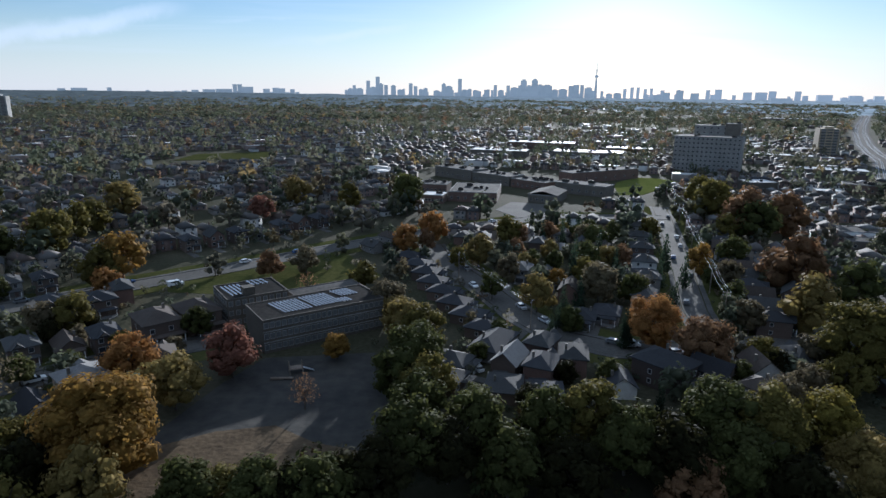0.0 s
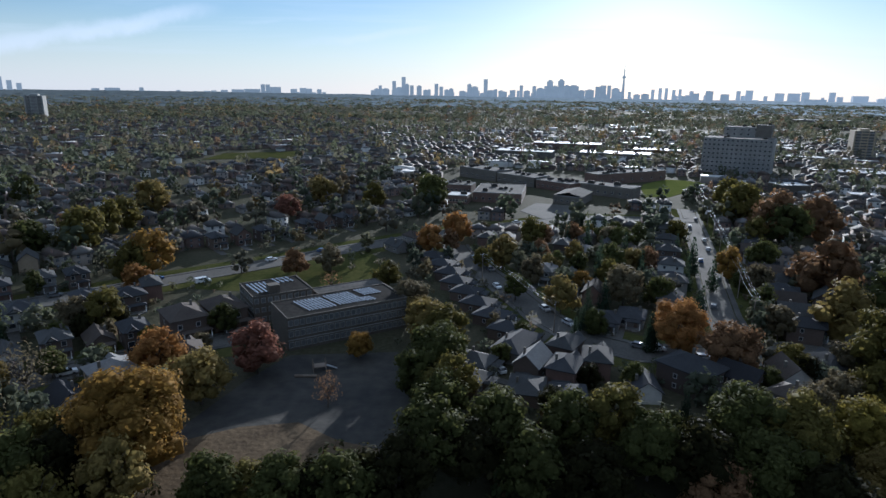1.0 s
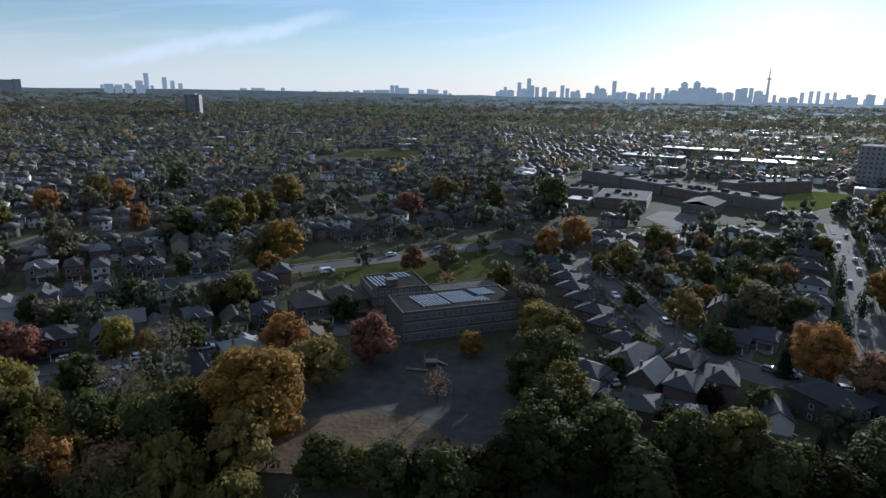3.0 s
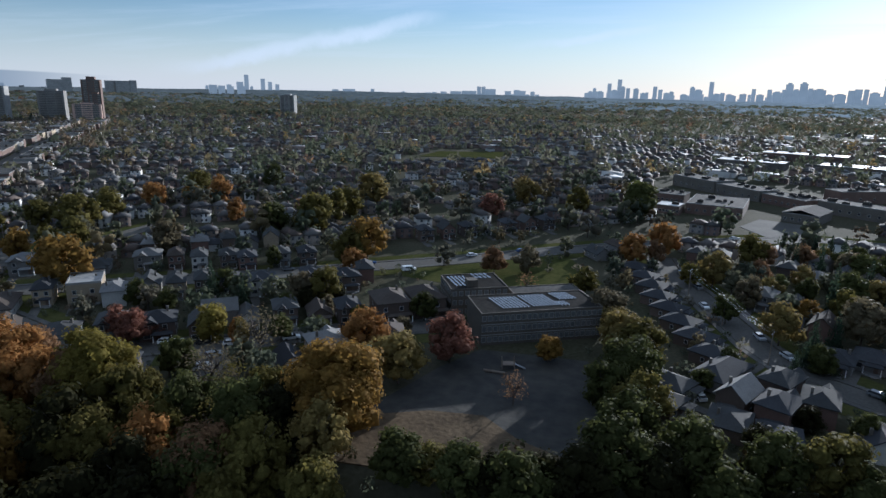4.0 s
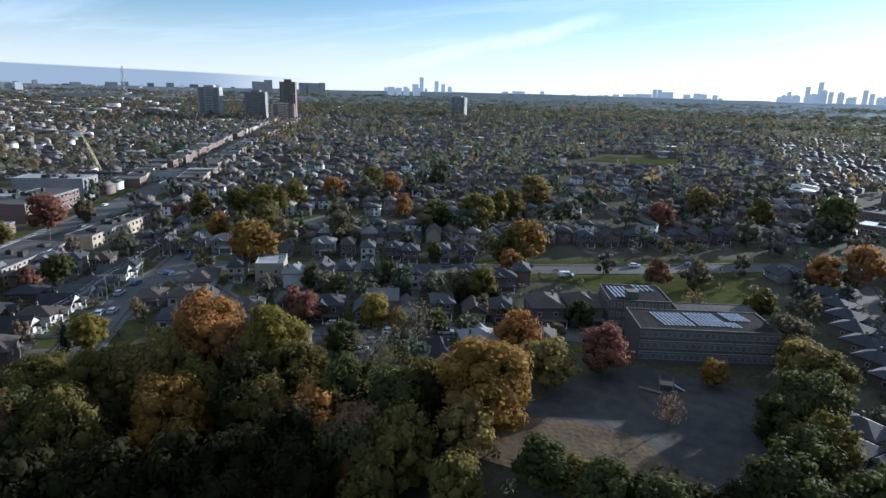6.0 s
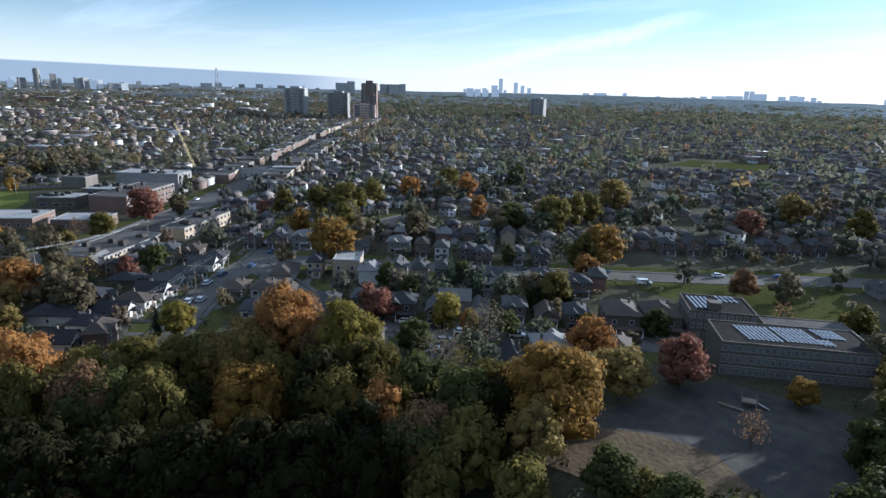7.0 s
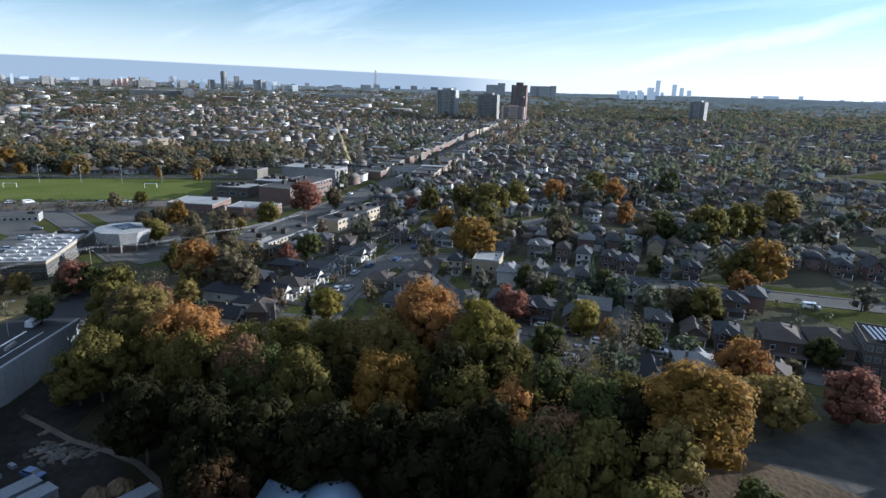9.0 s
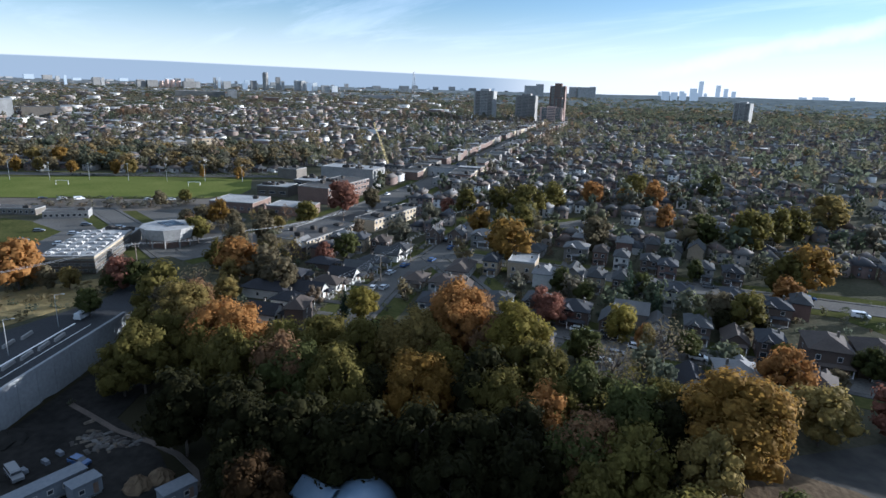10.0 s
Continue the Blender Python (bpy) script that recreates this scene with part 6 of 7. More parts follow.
flat_building("hospital", "taller grey block of the same institution behind", 262, 600, 36, 24, 37.5, -30, M_concrete, M_flat, 6, 9, "f", 2, win=(1.8, 1.6))
flat_building("hospital", "dark lift tower of the institution", 272, 586, 13, 16, 40, -30, M_grey, M_flat, 0, 1, "", 1)
tower("apartment_tower", "brown apartment tower beside the railway", 434, 706, 20, 26, 31, 10, -20, M_tan)

# railway curving off
structure("railway_bed", strip(RAIL, 26, 0.4, every=20), M_ballast, "gravel bed of a railway curving away")
for k in (-9, -4.5, 4, 8.5):
    for j in (-0.75, 0.75):
        structure("rail_line", strip(RAIL, 0.25, 0.62, k + j, every=20), M_metal, "bright steel rail")

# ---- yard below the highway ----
# near-black dirt up to the wall: the yard's deep shade is painted in
structure("yard_ground", Shape().prism([(-181, 3), (-150, -18.5), (-135, -28.5), (-85, -60), (-75, -20), (-96, 8), (-122, 5), (-140, -2), (-165, 12)], -8.6, -7.85), M_dirt, "packed dirt and gravel works yard, shade painted into its colour")
structure("footpath", strip([(-151, -11), (-144.3, -7.4), (-134.7, -2.5), (-125.8, 4.2), (-119.4, 8.1), (-112, 10.4), (-105, 10)], 1.3, 0.25), M_bark, "narrow earth path along the trees")
structure("footpath", strip([(-104, 30), (-92, 37), (-80, 44)], 1.8, 0.25), M_concrete, "narrow path under trees")


def trailer(x, y, length, turn, mat, label):
    t = thing("site_trailer", pose(x, y, -7.9, 0, 0, turn), label, "trailer", "site trailers")
    part("body", Shape().box(0, 0, 0.6, length, 3.0, 2.5), mat, t)
    part("roof", Shape().box(0, 0, 3.3, length + 0.3, 3.3, 0.18), M_prefab, t)
    part("skirt", Shape().box(0, 0, 0, length - 0.4, 2.7, 0.6), M_metal, t)
    for k in range(int(length / 2.6)):
        window(t, -length / 2 + 1.4 + k * 2.6, -1.52, 1.5, 1.1, 1.0)
    part("door", Shape().box(length / 2 - 1.2, -1.55, 0.7, 0.9, 0.1, 2.0), M_door, t)


trailer(-115.2, -13.9, 13, 116, M_prefab, "long white site office trailer")
trailer(-113.2, -8.0, 5, 116, M_prefab, "short white site office trailer")
trailer(-104.2, 6.4, 6, 110, M_prefab, "grey steel site container in the yard")
dome = thing("storage_dome", pose(-87.5, 35.0, land(-87.5, 35.0) - 0.1, 0, 0, 20), "smooth blue-grey rounded storage dome among trees", "dome")
sh = Shape()
N, Mh = 28, 9
sh.v = [(6.2 * math.cos(a) * math.cos(b), 6.2 * math.cos(a) * math.sin(b), 5.6 * math.sin(a)) for a in (k * math.pi / 2 / Mh for k in range(Mh)) for b in (2 * math.pi * j / N for j in range(N))] + [(0, 0, 5.6)]
sh.f = [(k * N + j, k * N + (j + 1) % N, (k + 1) * N + (j + 1) % N, (k + 1) * N + j) for k in range(Mh - 1) for j in range(N)] + [((Mh - 1) * N + j, (Mh - 1) * N + (j + 1) % N, Mh * N) for j in range(N)]
skin = part("skin", sh, M_dome, dome)
for p in skin.data.polygons:
    p.use_smooth = True
part("kerb", Shape().tube((0, 0, -0.6), (0, 0, 0.5), 6.5, 6.5, 28), M_concrete, dome)
shed_r = thing("metal_shed", pose(-92, 28.5, land(-92, 28.5), 0, 0, 30), "blue-grey gabled metal shed beside the dome", "shed")
part("wall", Shape().box(0, 0, 0, 7, 6, 3), M_dome, shed_r)
part("roof", Shape().gable(7, 6, 3, 1.6, along="x"), M_dome, shed_r)


def mound(name, x, y, r, h, mat, label, seed):
    rg = random.Random(seed)
    s = Shape()
    n, m = 18, 6
    for k in range(m):
        q = k / m
        for j in range(n):
            w = 2 * math.pi * j / n
            rr = r * (1 - q) * rg.uniform(0.82, 1.15)
            s.v.append((rr * math.cos(w), rr * math.sin(w), h * math.sin(q * 1.57) * rg.uniform(0.9, 1.1)))
    s.v.append((0, 0, h))
    s.f = [(k * n + j, k * n + (j + 1) % n, (k + 1) * n + (j + 1) % n, (k + 1) * n + j) for k in range(m - 1) for j in range(n)] + [((m - 1) * n + j, (m - 1) * n + (j + 1) % n, m * n) for j in range(n)]
    ob = tagged(new(name, s.mesh(name, mat)), label, "heap")
    ob.matrix_basis = pose(x, y, land(x, y) + 0.05)


mound("earth_mound", -112.6, 4.2, 2.6, 2.2, M_earth, "brown heap of gravel in the yard", 1)
mound("earth_mound", -111.8, 0.3, 2.7, 2.3, M_earth, "brown heap of earth in the yard", 2)
mound("earth_mound", -140, -22, 4.5, 2.0, M_dirt, "low heap of earth with the yard's painted shade", 3)
rubble = []
for k in range(90):
    cx, cy = ((-134.5, -7.5), (-129.5, -5.2), (-130, -2.8), (-128, -0.2), (-131.5, -5.5))[k % 5]
    x, y = cx + rng.normal(0, 1.5), cy + rng.normal(0, 1.2)
    if y < wall_y(x) + 3:
        continue
    rubble.append((x, y, -7.95, rng.uniform(0, 3), rng.uniform(0.3, 1.3), rng.uniform(0.2, 0.7), rng.uniform(0.15, 0.5)))
tagged(strew("rubble", M_rubble, [(-1, -1, 0), (1, -0.8, 0), (0.9, 1, 0), (-1, 0.8, 0), (-0.7, -0.8, 1), (0.8, -0.5, 0.8), (0.6, 0.7, 1), (-0.8, 0.6, 0.7)], box_f, rubble), "scattered broken concrete, pallets and scrap in the yard", "rubble", "", "stuff")
for x, y in ((-126, -18.1), (-127.5, -14.7), (-129.7, -12.4)):
    tarp = tagged(new("material_stack", Shape().box(0, 0, 0, 1.9, 0.9, 0.8, taper=0.9).mesh("material_stack", M_prefab)), "wrapped stack of building material on the yard", "stack")
    tarp.matrix_basis = pose(x, y, -7.9, 0, 0, 30)

# ---- vehicles ----
def car_shape(van):
    b = thing("van" if van else "car")
    L, W = (5.3, 2.0) if van else (4.5, 1.8)
    prof = [(-L / 2, 0.35), (L / 2, 0.35), (L / 2, 0.85), (L * 0.30, 1.0), (-L / 2, 1.0)] if not van else [(-L / 2, 0.4), (L / 2, 0.4), (L / 2, 1.0), (L * 0.36, 1.2), (-L / 2, 1.2)]
    top = [(-L * 0.46, 1.0), (L * 0.27, 1.0), (L * 0.10, 1.45), (-L * 0.36, 1.45)] if not van else [(-L / 2, 1.2), (L * 0.36, 1.2), (L * 0.22, 2.0), (-L * 0.48, 2.0)]
    for name, pr, w, mat in (("body", prof, W, M_car), ("cabin", top, W * 0.88, M_car if van else M_pane)):
        n = len(pr)
        s = Shape().add([(px, y, pz) for y in (-w / 2, w / 2) for px, pz in pr], [tuple(range(n)), tuple(range(2 * n - 1, n - 1, -1))] + [(i + n, (i + 1) % n + n, (i + 1) % n, i) for i in range(n)])
        part(name, s, mat, b)
    if van:
        part("windscreen", Shape().box(L * 0.30, 0, 1.3, 0.25, W * 0.8, 0.55), M_pane, b)
        part("side_glass", Shape().box(-L * 0.05, 0, 1.38, L * 0.5, W * 0.9, 0.42), M_pane, b)
    else:
        part("roof_panel", Shape().box(-L * 0.13, 0, 1.44, L * 0.44, W * 0.84, 0.05), M_car, b)
    for sx in (-0.31, 0.31):
        for sy in (-1, 1):
            part("wheel", Shape().tube((sx * L, sy * (W / 2 - 0.2), 0.33), (sx * L, sy * (W / 2 + 0.02), 0.33), 0.33, 0.33, 10), M_tyre, b)
    return b


CARS = {}
PAINT = {"white": (0.75, 0.75, 0.74), "silver": (0.42, 0.43, 0.44), "black": (0.025, 0.025, 0.028), "grey": (0.14, 0.145, 0.15), "red": (0.30, 0.03, 0.03), "blue": (0.05, 0.09, 0.20)}


def car(x, y, turn, paint="", van=False, z=0.12):
    paint = paint or ("silver", "black", "white", "grey", "silver", "grey", "blue", "white")[(len(CARS) * 5 + int(abs(x * 3))) % 8]
    m = pose(x, y, land(x, y) + z, 0, 0, turn)
    if van in CARS:
        c = copy_thing(CARS[van], m)
    else:
        c = CARS[van] = car_shape(van)
        c.matrix_basis = m
    tagged(c, "%s %s parked at the roadside" % (paint, "van" if van else "car"), "car", "parked cars")
    for p in c.children:
        p.color = (*PAINT[paint], 1)


for k, (x, y) in enumerate(((-392, -28), (-388, -19), (-384.5, -11), (-378, 4), (-371, 22), (-367, 33))):
    car(x + 5, y, 100, "", k == 2, 0.12)
car(-91, 199.5, 40, "white", True)
car(-115.5, 113, 38, "silver")
car(-111, 116, 38, "black")
car(-83, 141.5, 36, "black")
car(-107, 107.5, 60, "grey")
car(-103.5, 110.5, 60, "silver")
car(-101.5, 104, 65, "white")
car(50, 151.5, 5, "white", True)
car(-180, 87, 130, "white")
car(-176, 78, 130, "silver")
car(-171, 84, 45, "grey")
car(8.5, 136.5, 120, "white")
car(-187, -8, 150, "silver", True, 0.1)
car(-125, -19.5, 20, "grey", True, 0.15)
car(-124.5, -9, 40, "blue", False, 0.15)
CAR_RUNS = (("crescent", 0.08, 0.75, 9), ("long", 0.05, 0.9, 8), ("school", 0.2, 0.9, 8), ("bungalow", 0.2, 0.9, 8), ("avenue", 0.05, 0.45, 16), ("ridge", 0.1, 0.9, 4), ("lane", 0.1, 0.7, 8))
for name, t0, t1, n in CAR_RUNS:
    line = STREETS[name]
    lens = [math.hypot(b[0] - a[0], b[1] - a[1]) for a, b in zip(line, line[1:])]
    for k in range(n):
        s = (t0 + (t1 - t0) * (k + rs.random() * 0.7) / n) * sum(lens)
        i = 0
        while s > lens[i]:
            s -= lens[i]
            i += 1
        side = rs.choice((-1, 1))
        x, y = along(line[i], line[i + 1], s / lens[i], side * (WIDTHS[name] / 2 - 1.3))
        car(x, y, math.degrees(math.atan2(line[i + 1][1] - line[i][1], line[i + 1][0] - line[i][0])))
for k in range(24):
    x, y = -272 - (k % 8) * 5.5, -34 + (k // 8) * 16 + (k % 8) * 1.5
    if k % 3 == 0:
        car(x, y, 75, "", False, 0.1)

# ---- poles and wires ----
def pole(x, y, h=10.5, turn=0.0, arms=1):
    p = thing("utility_pole", pose(x, y, land(x, y) - 0.2, 0, 0, turn), "wooden utility pole with a crossarm", "utility pole", "utility poles")
    part("shaft", Shape().tube((0, 0, 0), (0, 0, h), 0.18, 0.12, 8), M_wood, p)
    for k in range(arms):
        arm = part("crossarm", Shape().box(0, 0, h - 0.7 - 0.9 * k, 2.4, 0.14, 0.16), M_wood, p)
        for sx in (-1, 1):
            part("insulator", Shape().tube((sx, 0, h - 0.55 - 0.9 * k), (sx, 0, h - 0.25 - 0.9 * k), 0.07, 0.05, 6), M_white, arm)
    return x, y, h


def wires(a, b, shifts=(-1, 0.3, 1), sag=0.7, thick=0.016):
    d = math.hypot(b[0] - a[0], b[1] - a[1])
    nx, ny = (b[1] - a[1]) / d, -(b[0] - a[0]) / d
    run = thing("power_line", label="sagging bare power wires between utility poles", category="wires")
    za, zb = land(a[0], a[1]) + a[2] - 0.5, land(b[0], b[1]) + b[2] - 0.5
    for k in shifts:
        pts = []
        for i in range(9):
            t = i / 8
            pts.append((a[0] + (b[0] - a[0]) * t + nx * k, a[1] + (b[1] - a[1]) * t + ny * k, za + (zb - za) * t - sag * 4 * t * (1 - t)))
        part("wire", Shape().cable(pts, thick), M_metal, run)


line = [pole(82 + k * 8.2, 168 + k * 29, 11, -16, 2) for k in range(8)]
for a, b in zip(line, line[1:]):
    wires(a, b, (-1, 0.3, 1), 0.8, 0.026)
line = [pole(-166 - k * 17.5, 60 + k * 20, 10, 45) for k in range(6)]
for a, b in zip(line, line[1:]):
    wires(a, b)
line = [pole(6 + k * 9.5, 214 - k * 26, 9.5, 70) for k in range(3)]
for a, b in zip(line, line[1:]):
    wires(a, b)
line = [pole(-190, -62, 12, 60, 2), pole(-222, 8, 12, 60, 2), pole(-232, 48, 11, 70, 2), pole(-252, 92, 11, 50, 1)]
for a, b in zip(line, line[1:]):
    wires(a, b, (-1, -0.3, 0.5, 1), 1.2, 0.022)
for k in range(5):
    x, y = along(W0, W1, 0.45 + k * 0.12, -12)
    lamp = thing("street_lamp", pose(x, y, 0.06, 0, 0, 60), "tall grey highway lamp post", "street lamp", "highway lamps")
    part("post", Shape().tube((0, 0, 0), (0, 0, 9), 0.12, 0.07, 8), M_metal, lamp)
    part("arm", Shape().tube((0, 0, 9), (2.2, 0, 9.4), 0.05, 0.04, 6), M_metal, lamp)
    part("head", Shape().box(2.4, 0, 9.3, 0.8, 0.3, 0.15), M_metal, lamp)
for k in range(7):
    x, y = -470 + k * 9, -50 + k * 22
    lamp = thing("flood_light", pose(x, y, 0, 0, 0, 60), "thin light pole beside the sports field", "light pole", "field lights")
    part("post", Shape().tube((0, 0, 0), (0, 0, 11), 0.14, 0.08, 6), M_metal, lamp)
    part("head", Shape().box(0, 0, 10.8, 1.4, 0.4, 0.4), M_metal, lamp)
for x, y in ((-438, -20.6), (-408, 51)):
    goal = thing("goal", pose(x, y, 0.14, 0, 0, 66), "white goal frame on the sports field", "goal", "field goals")
    for sx in (-3.6, 3.6):
        part("upright", Shape().tube((sx, 0, 0), (sx, 0, 2.6), 0.14, 0.14, 6), M_white, goal)
    part("crossbar", Shape().tube((-3.6, 0, 2.6), (3.6, 0, 2.6), 0.14, 0.14, 6), M_white, goal)

# crane and lattice mast
crane = thing("mobile_crane", pose(-443, 200, 0, 0, 0, 43), "yellow lattice-boom crane beside a building site", "crane")
part("carrier", Shape().box(0, 0, 0.6, 9, 3, 1.6), M_yellow, crane)
part("cab", Shape().box(-1.5, 0, 2.2, 3.5, 2.6, 2.2), M_yellow, crane)
boom = Shape()
P0, P1 = Vector((0, 0, 3)), Vector((-15, 4, 36))
for ox, oy in ((-0.6, -0.6), (0.6, -0.6), (0.6, 0.6), (-0.6, 0.6)):
    boom.tube(P0 + Vector((ox, oy, 0)), P1 + Vector((ox, oy, 0)) * 0.7, 0.14, 0.12, 4)
for k in range(20):
    a, b = P0.lerp(P1, k / 20), P0.lerp(P1, (k + 1) / 20)
    boom.tube(a + Vector((-0.6, -0.6, 0)), b + Vector((0.6, -0.6, 0)), 0.08, 0.08, 3).tube(a + Vector((0.6, 0.6, 0)), b + Vector((-0.6, 0.6, 0)), 0.08, 0.08, 3)
part("boom", boom, M_yellow, crane, "pale yellow lattice boom")
for sx in (-3, 0, 3):
    part("wheel", Shape().tube((sx, -1.6, 0.6), (sx, 1.6, 0.6), 0.6, 0.6, 10), M_tyre, crane)
mast = thing("lattice_mast", pose(-2060, 1026, land(-2060, 1026), 0, 0, 20), "tall steel lattice mast far off", "mast")
for sx in (-1, 1):
    for sy in (-1, 1):
        part("leg", Shape().tube((sx * 6, sy * 6, 0), (sx * 1.5, sy * 1.5, 104), 0.8, 0.6, 4), M_mast, mast)
for k in range(12):
    a = 6 - 4.5 * k / 12
    part("brace", Shape().tube((-a, -a, k * 8.6), (a * 0.95, -a, k * 8.6 + 8), 0.25, 0.25, 3).tube((a, a, k * 8.6), (-a * 0.95, a, k * 8.6 + 8), 0.25, 0.25, 3), M_mast, mast)

# ---- skyline ----
def skyline(az, top_el, width, far=4650.0, mat=None, shape="box", spin=12, label="hazy blue-grey high-rise on the far skyline"):
    """A far tower by its bearing, the height at which its top shows, and its width in degrees."""
    a = radians(az)
    x, y = far * math.sin(a), far * math.cos(a)
    z0 = land(x, y) - 6
    h = 65 + far * math.tan(radians(top_el)) - z0
    w = far * radians(width)
    s = Shape()
    s.box(0, 0, 0, w, w * 0.7, h * (0.93 if shape == "step" else 1.0))
    if shape == "step":
        s.box(0, 0, h * 0.93, w * 0.55, w * 0.4, h * 0.07)
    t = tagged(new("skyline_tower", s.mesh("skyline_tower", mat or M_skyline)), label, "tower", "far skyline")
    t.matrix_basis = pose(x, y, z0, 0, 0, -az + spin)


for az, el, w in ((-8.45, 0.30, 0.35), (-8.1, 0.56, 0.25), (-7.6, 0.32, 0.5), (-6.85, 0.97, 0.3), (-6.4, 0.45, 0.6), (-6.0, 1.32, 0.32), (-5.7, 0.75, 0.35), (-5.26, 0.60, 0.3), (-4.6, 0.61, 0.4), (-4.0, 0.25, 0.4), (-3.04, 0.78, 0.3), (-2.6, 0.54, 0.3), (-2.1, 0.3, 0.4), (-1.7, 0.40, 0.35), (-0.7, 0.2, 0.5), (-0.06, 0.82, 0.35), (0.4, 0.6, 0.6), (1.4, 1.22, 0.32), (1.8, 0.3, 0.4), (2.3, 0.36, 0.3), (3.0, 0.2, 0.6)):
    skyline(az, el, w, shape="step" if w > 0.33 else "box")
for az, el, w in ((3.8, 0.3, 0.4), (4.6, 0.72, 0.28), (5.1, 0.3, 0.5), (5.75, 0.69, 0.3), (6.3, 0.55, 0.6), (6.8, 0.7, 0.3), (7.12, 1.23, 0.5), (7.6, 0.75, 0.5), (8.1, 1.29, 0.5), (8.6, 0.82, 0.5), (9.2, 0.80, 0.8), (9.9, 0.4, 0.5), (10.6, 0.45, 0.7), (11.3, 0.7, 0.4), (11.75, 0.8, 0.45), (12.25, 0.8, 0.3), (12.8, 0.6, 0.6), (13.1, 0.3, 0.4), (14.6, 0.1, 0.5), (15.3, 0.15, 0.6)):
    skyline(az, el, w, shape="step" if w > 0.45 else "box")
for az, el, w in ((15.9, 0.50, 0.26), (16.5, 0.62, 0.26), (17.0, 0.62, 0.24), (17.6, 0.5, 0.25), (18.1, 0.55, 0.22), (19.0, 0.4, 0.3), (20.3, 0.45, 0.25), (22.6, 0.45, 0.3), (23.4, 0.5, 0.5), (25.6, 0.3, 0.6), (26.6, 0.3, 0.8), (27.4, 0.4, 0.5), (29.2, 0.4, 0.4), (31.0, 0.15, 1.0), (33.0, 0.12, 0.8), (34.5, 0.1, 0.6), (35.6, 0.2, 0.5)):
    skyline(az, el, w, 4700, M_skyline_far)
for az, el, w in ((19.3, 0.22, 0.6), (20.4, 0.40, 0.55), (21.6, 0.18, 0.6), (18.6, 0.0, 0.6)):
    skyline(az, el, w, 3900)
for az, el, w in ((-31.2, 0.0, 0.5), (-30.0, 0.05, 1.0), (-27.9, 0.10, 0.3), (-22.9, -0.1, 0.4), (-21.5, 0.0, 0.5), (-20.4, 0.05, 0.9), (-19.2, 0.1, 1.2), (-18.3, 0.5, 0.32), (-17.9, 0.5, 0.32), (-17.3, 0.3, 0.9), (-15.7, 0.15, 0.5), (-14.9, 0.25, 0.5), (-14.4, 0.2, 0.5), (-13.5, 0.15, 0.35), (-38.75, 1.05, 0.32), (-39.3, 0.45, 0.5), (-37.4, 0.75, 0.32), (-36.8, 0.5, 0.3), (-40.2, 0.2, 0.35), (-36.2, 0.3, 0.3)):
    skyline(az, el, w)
for az, el, w in ((-41.5, 0.15, 0.6), (-40.8, 0.1, 0.5), (-40.1, 0.05, 0.5), (-39.2, 0.1, 0.6), (-53.0, 0.30, 1.0), (-52.2, 0.46, 0.6), (-49.3, 0.3, 0.6), (-48.4, 0.3, 1.0), (-47.6, 0.35, 0.5), (-64.4, -0.05, 0.8)):
    skyline(az, el, w, 3300, M_membrane if az < -45 else M_skyline)
for az, el, w, mat, spin in ((-86.3, -0.30, 0.7, M_concrete, 12), (-85.5, -0.20, 0.8, M_concrete, 12), (-84.75, -0.22, 0.30, M_pink, -45), (-84.35, -0.11, 0.30, M_pink, -45), (-83.95, -0.12, 0.30, M_pink, -45), (-83.5, -0.20, 0.28, M_pink, -45), (-82.7, -0.22, 0.95, M_concrete, 12), (-82.0, -0.21, 0.34, M_membrane, 12), (-75.45, 0.35, 0.38, M_concrete, 12), (-75.05, 0.05, 0.25, M_membrane, 12), (-73.85, 0.12, 0.42, M_membrane, 30), (-73.35, 0.12, 0.42, M_membrane, 30), (-72.8, -0.05, 0.4, M_skyline, 12), (-72.3, -0.02, 0.36, M_white, 12), (-71.4, -0.22, 0.7, M_membrane, 12), (-70.6, -0.25, 0.5, M_white, 12), (-89.5, -0.10, 0.5, M_concrete, 12), (-89.05, -0.12, 0.25, M_membrane, 12), (-91.6, 0.0, 0.2, M_skyline, 12), (-77.5, 0.0, 0.5, M_concrete, 12), (-78.2, -0.2, 0.4, M_skyline, 12), (-79.7, -0.12, 0.6, M_membrane, 12), (-80.65, 0.16, 0.22, M_membrane, 12), (-80.3, 0.18, 0.2, M_skyline, 12)):
    skyline(az, el, w, 3000, mat, "box", spin, "apartment slab among the western woods")
for az, el, w, far, mat, word in ((-81.85, -0.98, 3.9, 2150, M_pale_pane, "very long dark glass building"), (-79.3, -0.88, 0.75, 2140, M_membrane, "pale end block of a long glass building"), (-66.7, -0.95, 2.8, 2300, M_membrane, "very long low white warehouse"), (-76.1, -1.38, 1.3, 1850, M_brick, "squat red-brick block among trees"), (-95.7, -1.85, 1.0, 1170, M_membrane, "white concrete factory"), (-93.6, -2.42, 2.2, 1190, M_grey, "low dark warehouse"), (-90.8, -2.86, 2.2, 1195, M_membrane, "long low white shed"), (-92.5, -1.1, 2.6, 2400, M_pink, "long low pinkish warehouse")):
    a = radians(az)
    x, y = far * math.sin(a), far * math.cos(a)
    z0, w = land(x, y) - 0.5, far * radians(w)
    h = 65 + far * math.tan(radians(el)) - z0
    b = thing("warehouse", pose(x, y, z0, 0, 0, -az), word + " in the far suburb", "building")
    part("wall", Shape().box(0, 0, 0, w, 30, h), mat, b)
    part("roof", Shape().box(0, 0, h, w - 1, 29, 0.6), M_membrane if mat is not M_grey else M_flat, b)
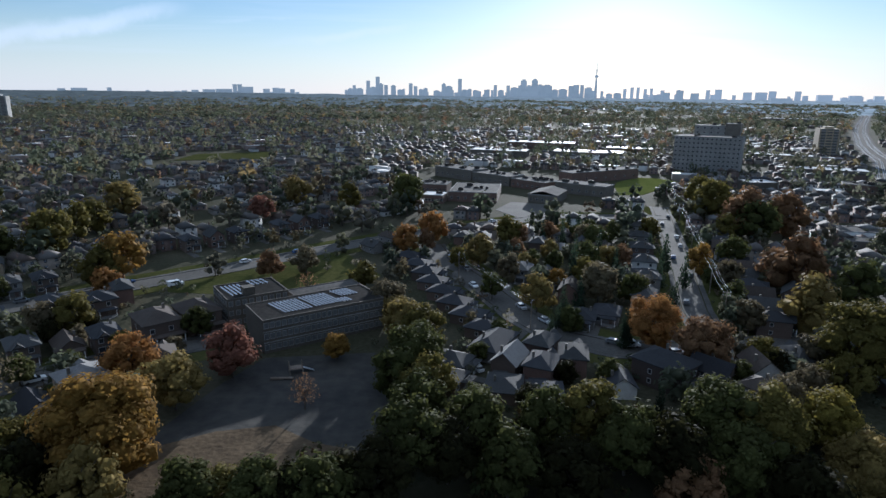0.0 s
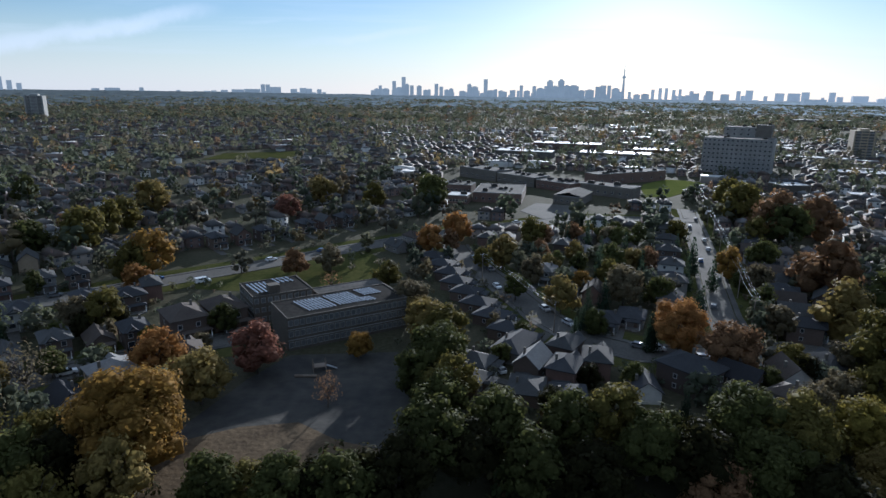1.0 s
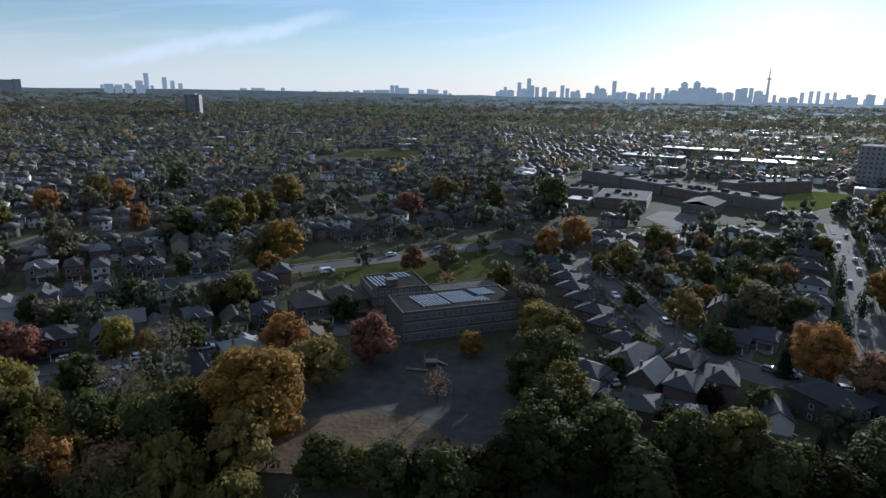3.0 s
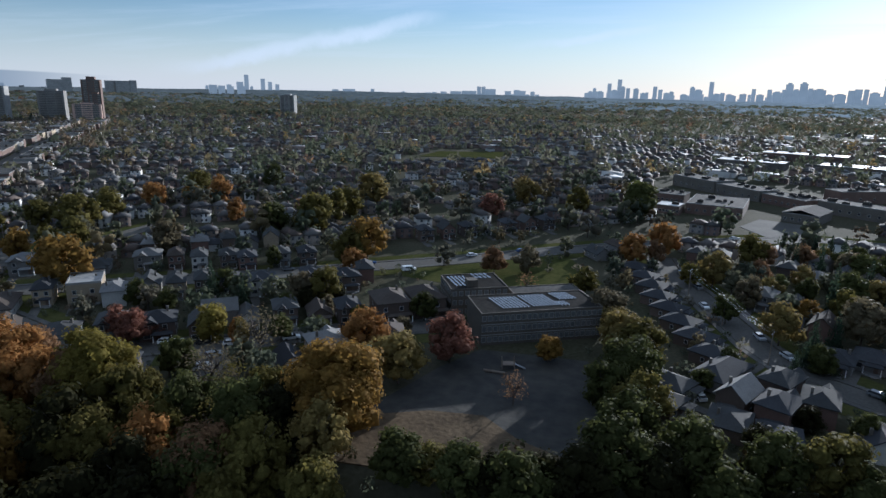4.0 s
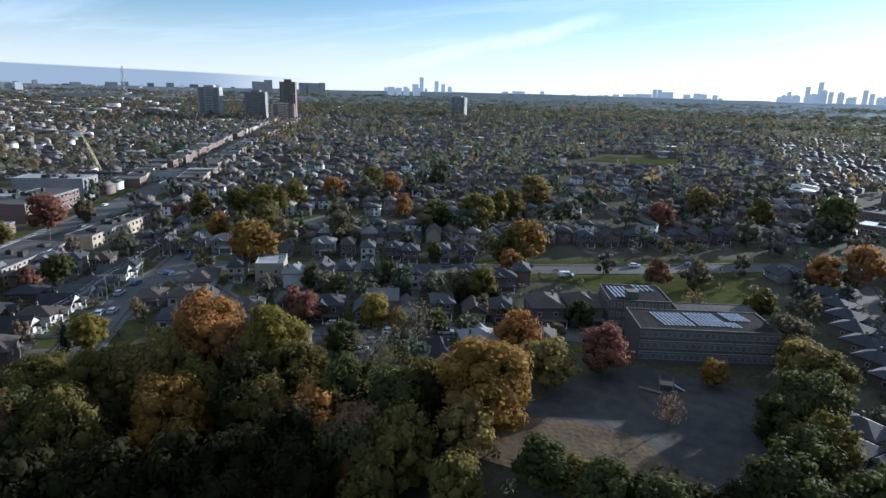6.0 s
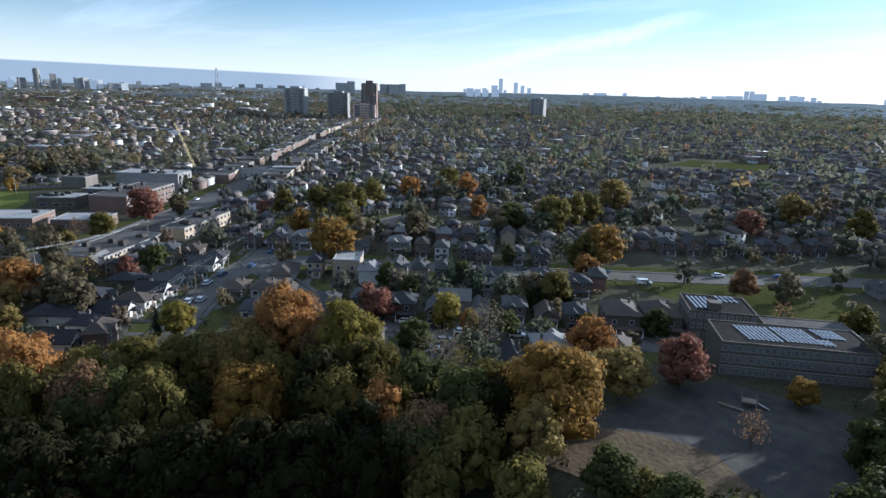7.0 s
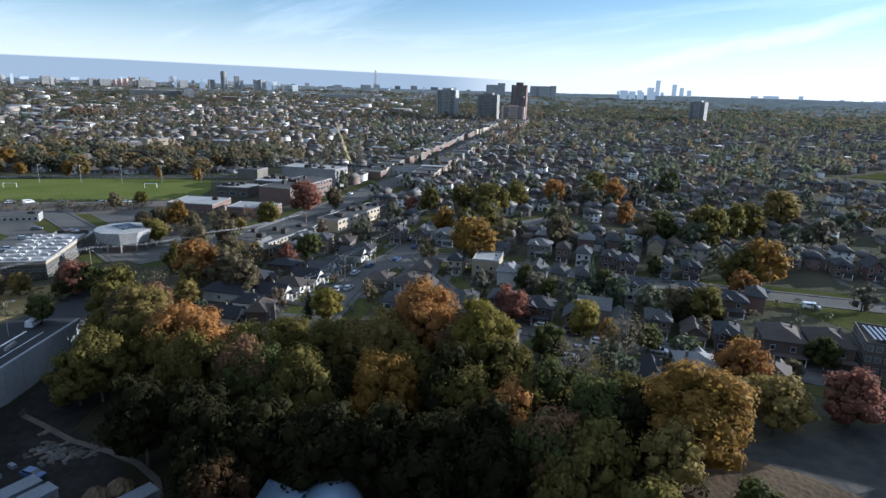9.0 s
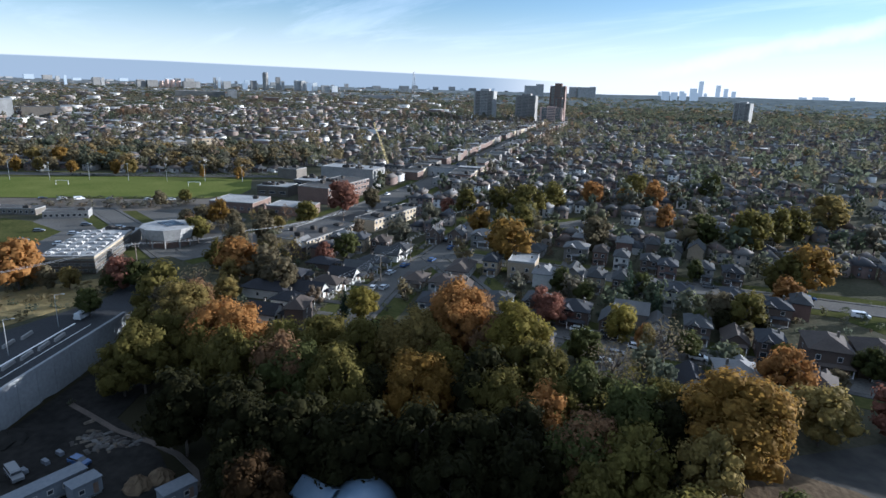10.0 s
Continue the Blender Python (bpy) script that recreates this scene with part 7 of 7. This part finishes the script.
drum = tagged(thing("round_tower", None), "tall round dark apartment tower on the horizon", "tower")
a = radians(-76.5)
drum.matrix_basis = pose(3000 * math.sin(a), 3000 * math.cos(a), 10)
part("shaft", Shape().tube((0, 0, 0), (0, 0, 88), 12.5, 12.5, 20), M_concrete, drum)
part("cap", Shape().tube((0, 0, 88), (0, 0, 93), 12.5, 9, 20), M_concrete, drum)
for k in range(46):
    skyline(-96 + k * 1.05 + rs.uniform(-0.3, 0.3), rs.uniform(-0.3, 0.02), rs.uniform(0.2, 0.7), 4300, (M_concrete, M_membrane, M_skyline)[k % 3])

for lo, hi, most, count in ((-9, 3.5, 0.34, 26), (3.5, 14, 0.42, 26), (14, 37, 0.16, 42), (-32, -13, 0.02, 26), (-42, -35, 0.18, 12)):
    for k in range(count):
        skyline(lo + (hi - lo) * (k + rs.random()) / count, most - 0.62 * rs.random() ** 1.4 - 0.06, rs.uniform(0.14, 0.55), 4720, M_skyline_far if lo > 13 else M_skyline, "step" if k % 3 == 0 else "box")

skyline(28.0, -0.14, 1.55, 3600, M_skyline)

spire = tagged(thing("observation_tower", None), "slender concrete observation tower with a pod on the skyline", "tower")
far = 4600.0
sx, sy = far * math.sin(radians(13.43)), far * math.cos(radians(13.43))
spire.matrix_basis = pose(sx, sy, land(sx, sy) - 5)
part("shaft", Shape().tube((0, 0, 0), (0, 0, 160), 13, 5.5, 10), M_skyline, spire)
part("pod", Shape().tube((0, 0, 150), (0, 0, 157), 8, 15, 14).tube((0, 0, 157), (0, 0, 166), 15, 9, 14), M_skyline, spire)
part("upper_shaft", Shape().tube((0, 0, 160), (0, 0, 205), 4.5, 3.5, 8).tube((0, 0, 200), (0, 0, 205), 6, 6, 8), M_skyline, spire)
part("antenna", Shape().tube((0, 0, 205), (0, 0, 250), 2.4, 1.2, 6), M_skyline, spire)

# ---- shrubs and hedges between the houses ----
v, f = crown_arrays(91, "broad", 34, 0.36, 5)
shrubs = {}
for k in range(2300):
    if k % 3:
        hx, hy = HOUSES[rng.integers(len(HOUSES))]
        x, y = hx + rng.normal(0, 8), hy + rng.normal(0, 8)
    else:
        az, r = radians(rng.uniform(-100, 40)), rng.uniform(75, 360)
        x, y = r * math.sin(az), r * math.cos(az)
    if any((x - p) ** 2 + (y - q) ** 2 < 38 for p, q in HOUSES) or not clear_of_streets(x, y, 1.0):
        continue
    if inside(x, y, PLAYGROUND) or inside(x, y, PLAZA_LOT) or inside(x, y, CUT) or inside(x, y, SPORTS) or any(inside(x, y, q) for q in RESERVED[10:]):
        continue
    if y < wall_y(x) + 4 or (-150 < x < -72 and y < 12):
        continue
    h = rng.uniform(1.0, 3.8)
    shrubs.setdefault((0, 5, 1, 10, 3, 9, 8, 11, 2, 5, 4, 0)[k % 12], []).append((x, y, land(x, y) - 0.15 * h, rng.uniform(0, 6), h * 0.55, h * 0.55, h * 1.15))
garden = thing("garden_shrubs", label="low garden shrubs and hedges, green, olive and brown", category="shrubs", kind="stuff")
for k, rows in shrubs.items():
    strew("bushes", M_hues[k], v, f.tolist(), rows, garden)
# brown brush between the depots and the field, and the hedge along its far side
BRUSH = [(-372, -36), (-378, -20), (-366, 20), (-352, 44), (-338, 34), (-345, 5), (-352, -6), (-362, -26)]
brush = {}
for k in range(330):
    if k % 3:
        x, y = rng.uniform(-380, -330), rng.uniform(-40, 45)
        if not inside(x, y, BRUSH):
            continue
        h, hue = rng.uniform(1.2, 3.4), (3, 8, 4, 8)[k % 4]
    else:
        q = k / 330
        x, y = -474 + 41 * q + rng.normal(0, 0.5), -16 + 128 * q
        h, hue = rng.uniform(1.6, 2.6), (5, 0)[k % 2]
        if k % 2:
            x, y, h = -390 + 27 * q + rng.normal(0, 0.5), -22 + 72 * q, h * 0.7
    brush.setdefault(hue, []).append((x, y, -0.2, rng.uniform(0, 6), h * 0.75, h * 0.75, h))
thicket = thing("field_brush", label="brown brush and a dark hedge round the sports field", category="shrubs", kind="stuff")
for k, rows in brush.items():
    strew("bushes", M_hues[k], v, f.tolist(), rows, thicket)
# undergrowth on the ravine slope
under = []
v, f = crown_arrays(95, "broad", 60, 0.28, 5)
for k in range(430):
    x = rng.uniform(-185, 150)
    y = float(np.interp(x, EDGE_X, EDGE_Y)) - rng.uniform(-3, 62)
    if y < wall_y(x) + 7 or (x < -92 and y < 13) or inside(x, y, PLAYGROUND) or (x + 87.5) ** 2 + (y - 33) ** 2 < 130 or math.hypot(x, y) < 40:
        continue
    h = rng.uniform(2.5, 6.5)
    under.append((x, y, land(x, y) - 0.4, rng.uniform(0, 6), h * 0.5, h * 0.5, h))
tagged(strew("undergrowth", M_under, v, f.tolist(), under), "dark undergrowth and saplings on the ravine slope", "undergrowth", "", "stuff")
bank = [(-186, -30), (-203, -4), (-216, 4), (-228, 12), (-224, -2), (-222, -26), (-215, -60)]
bushes = {}
for k in range(260):
    x, y = rng.uniform(-262, -186), rng.uniform(-62, 20)
    d = (x + 205) * 0.86 + (y + 20) * 0.52
    if inside(x, y, CUT) or not clear_of_streets(x, y, 2) or inside(x, y, [(-262, -30), (-256, 40), (-230, 30), (-236, -30)]) or gap(x, y, [(-184, -27), (-201, -3), (-214, 4)]) > 40:
        continue
    h = rng.uniform(1.0, 3.2)
    bushes.setdefault((2, 6, 1, 5, 2, 0)[k % 6], []).append((x, y, -0.3, rng.uniform(0, 6), h * 0.7, h * 0.7, h))
scrub = thing("bank_scrub", label="golden and olive scrub on the bank beside the highway", category="shrubs", kind="stuff")
for k, rows in bushes.items():
    strew("bushes", M_hues[k], v, f.tolist(), rows, scrub)
structure("grass_bank", Shape().prism(bank[::-1], -0.4, 0.09), M_straw, "dry yellow grass bank beside the highway")
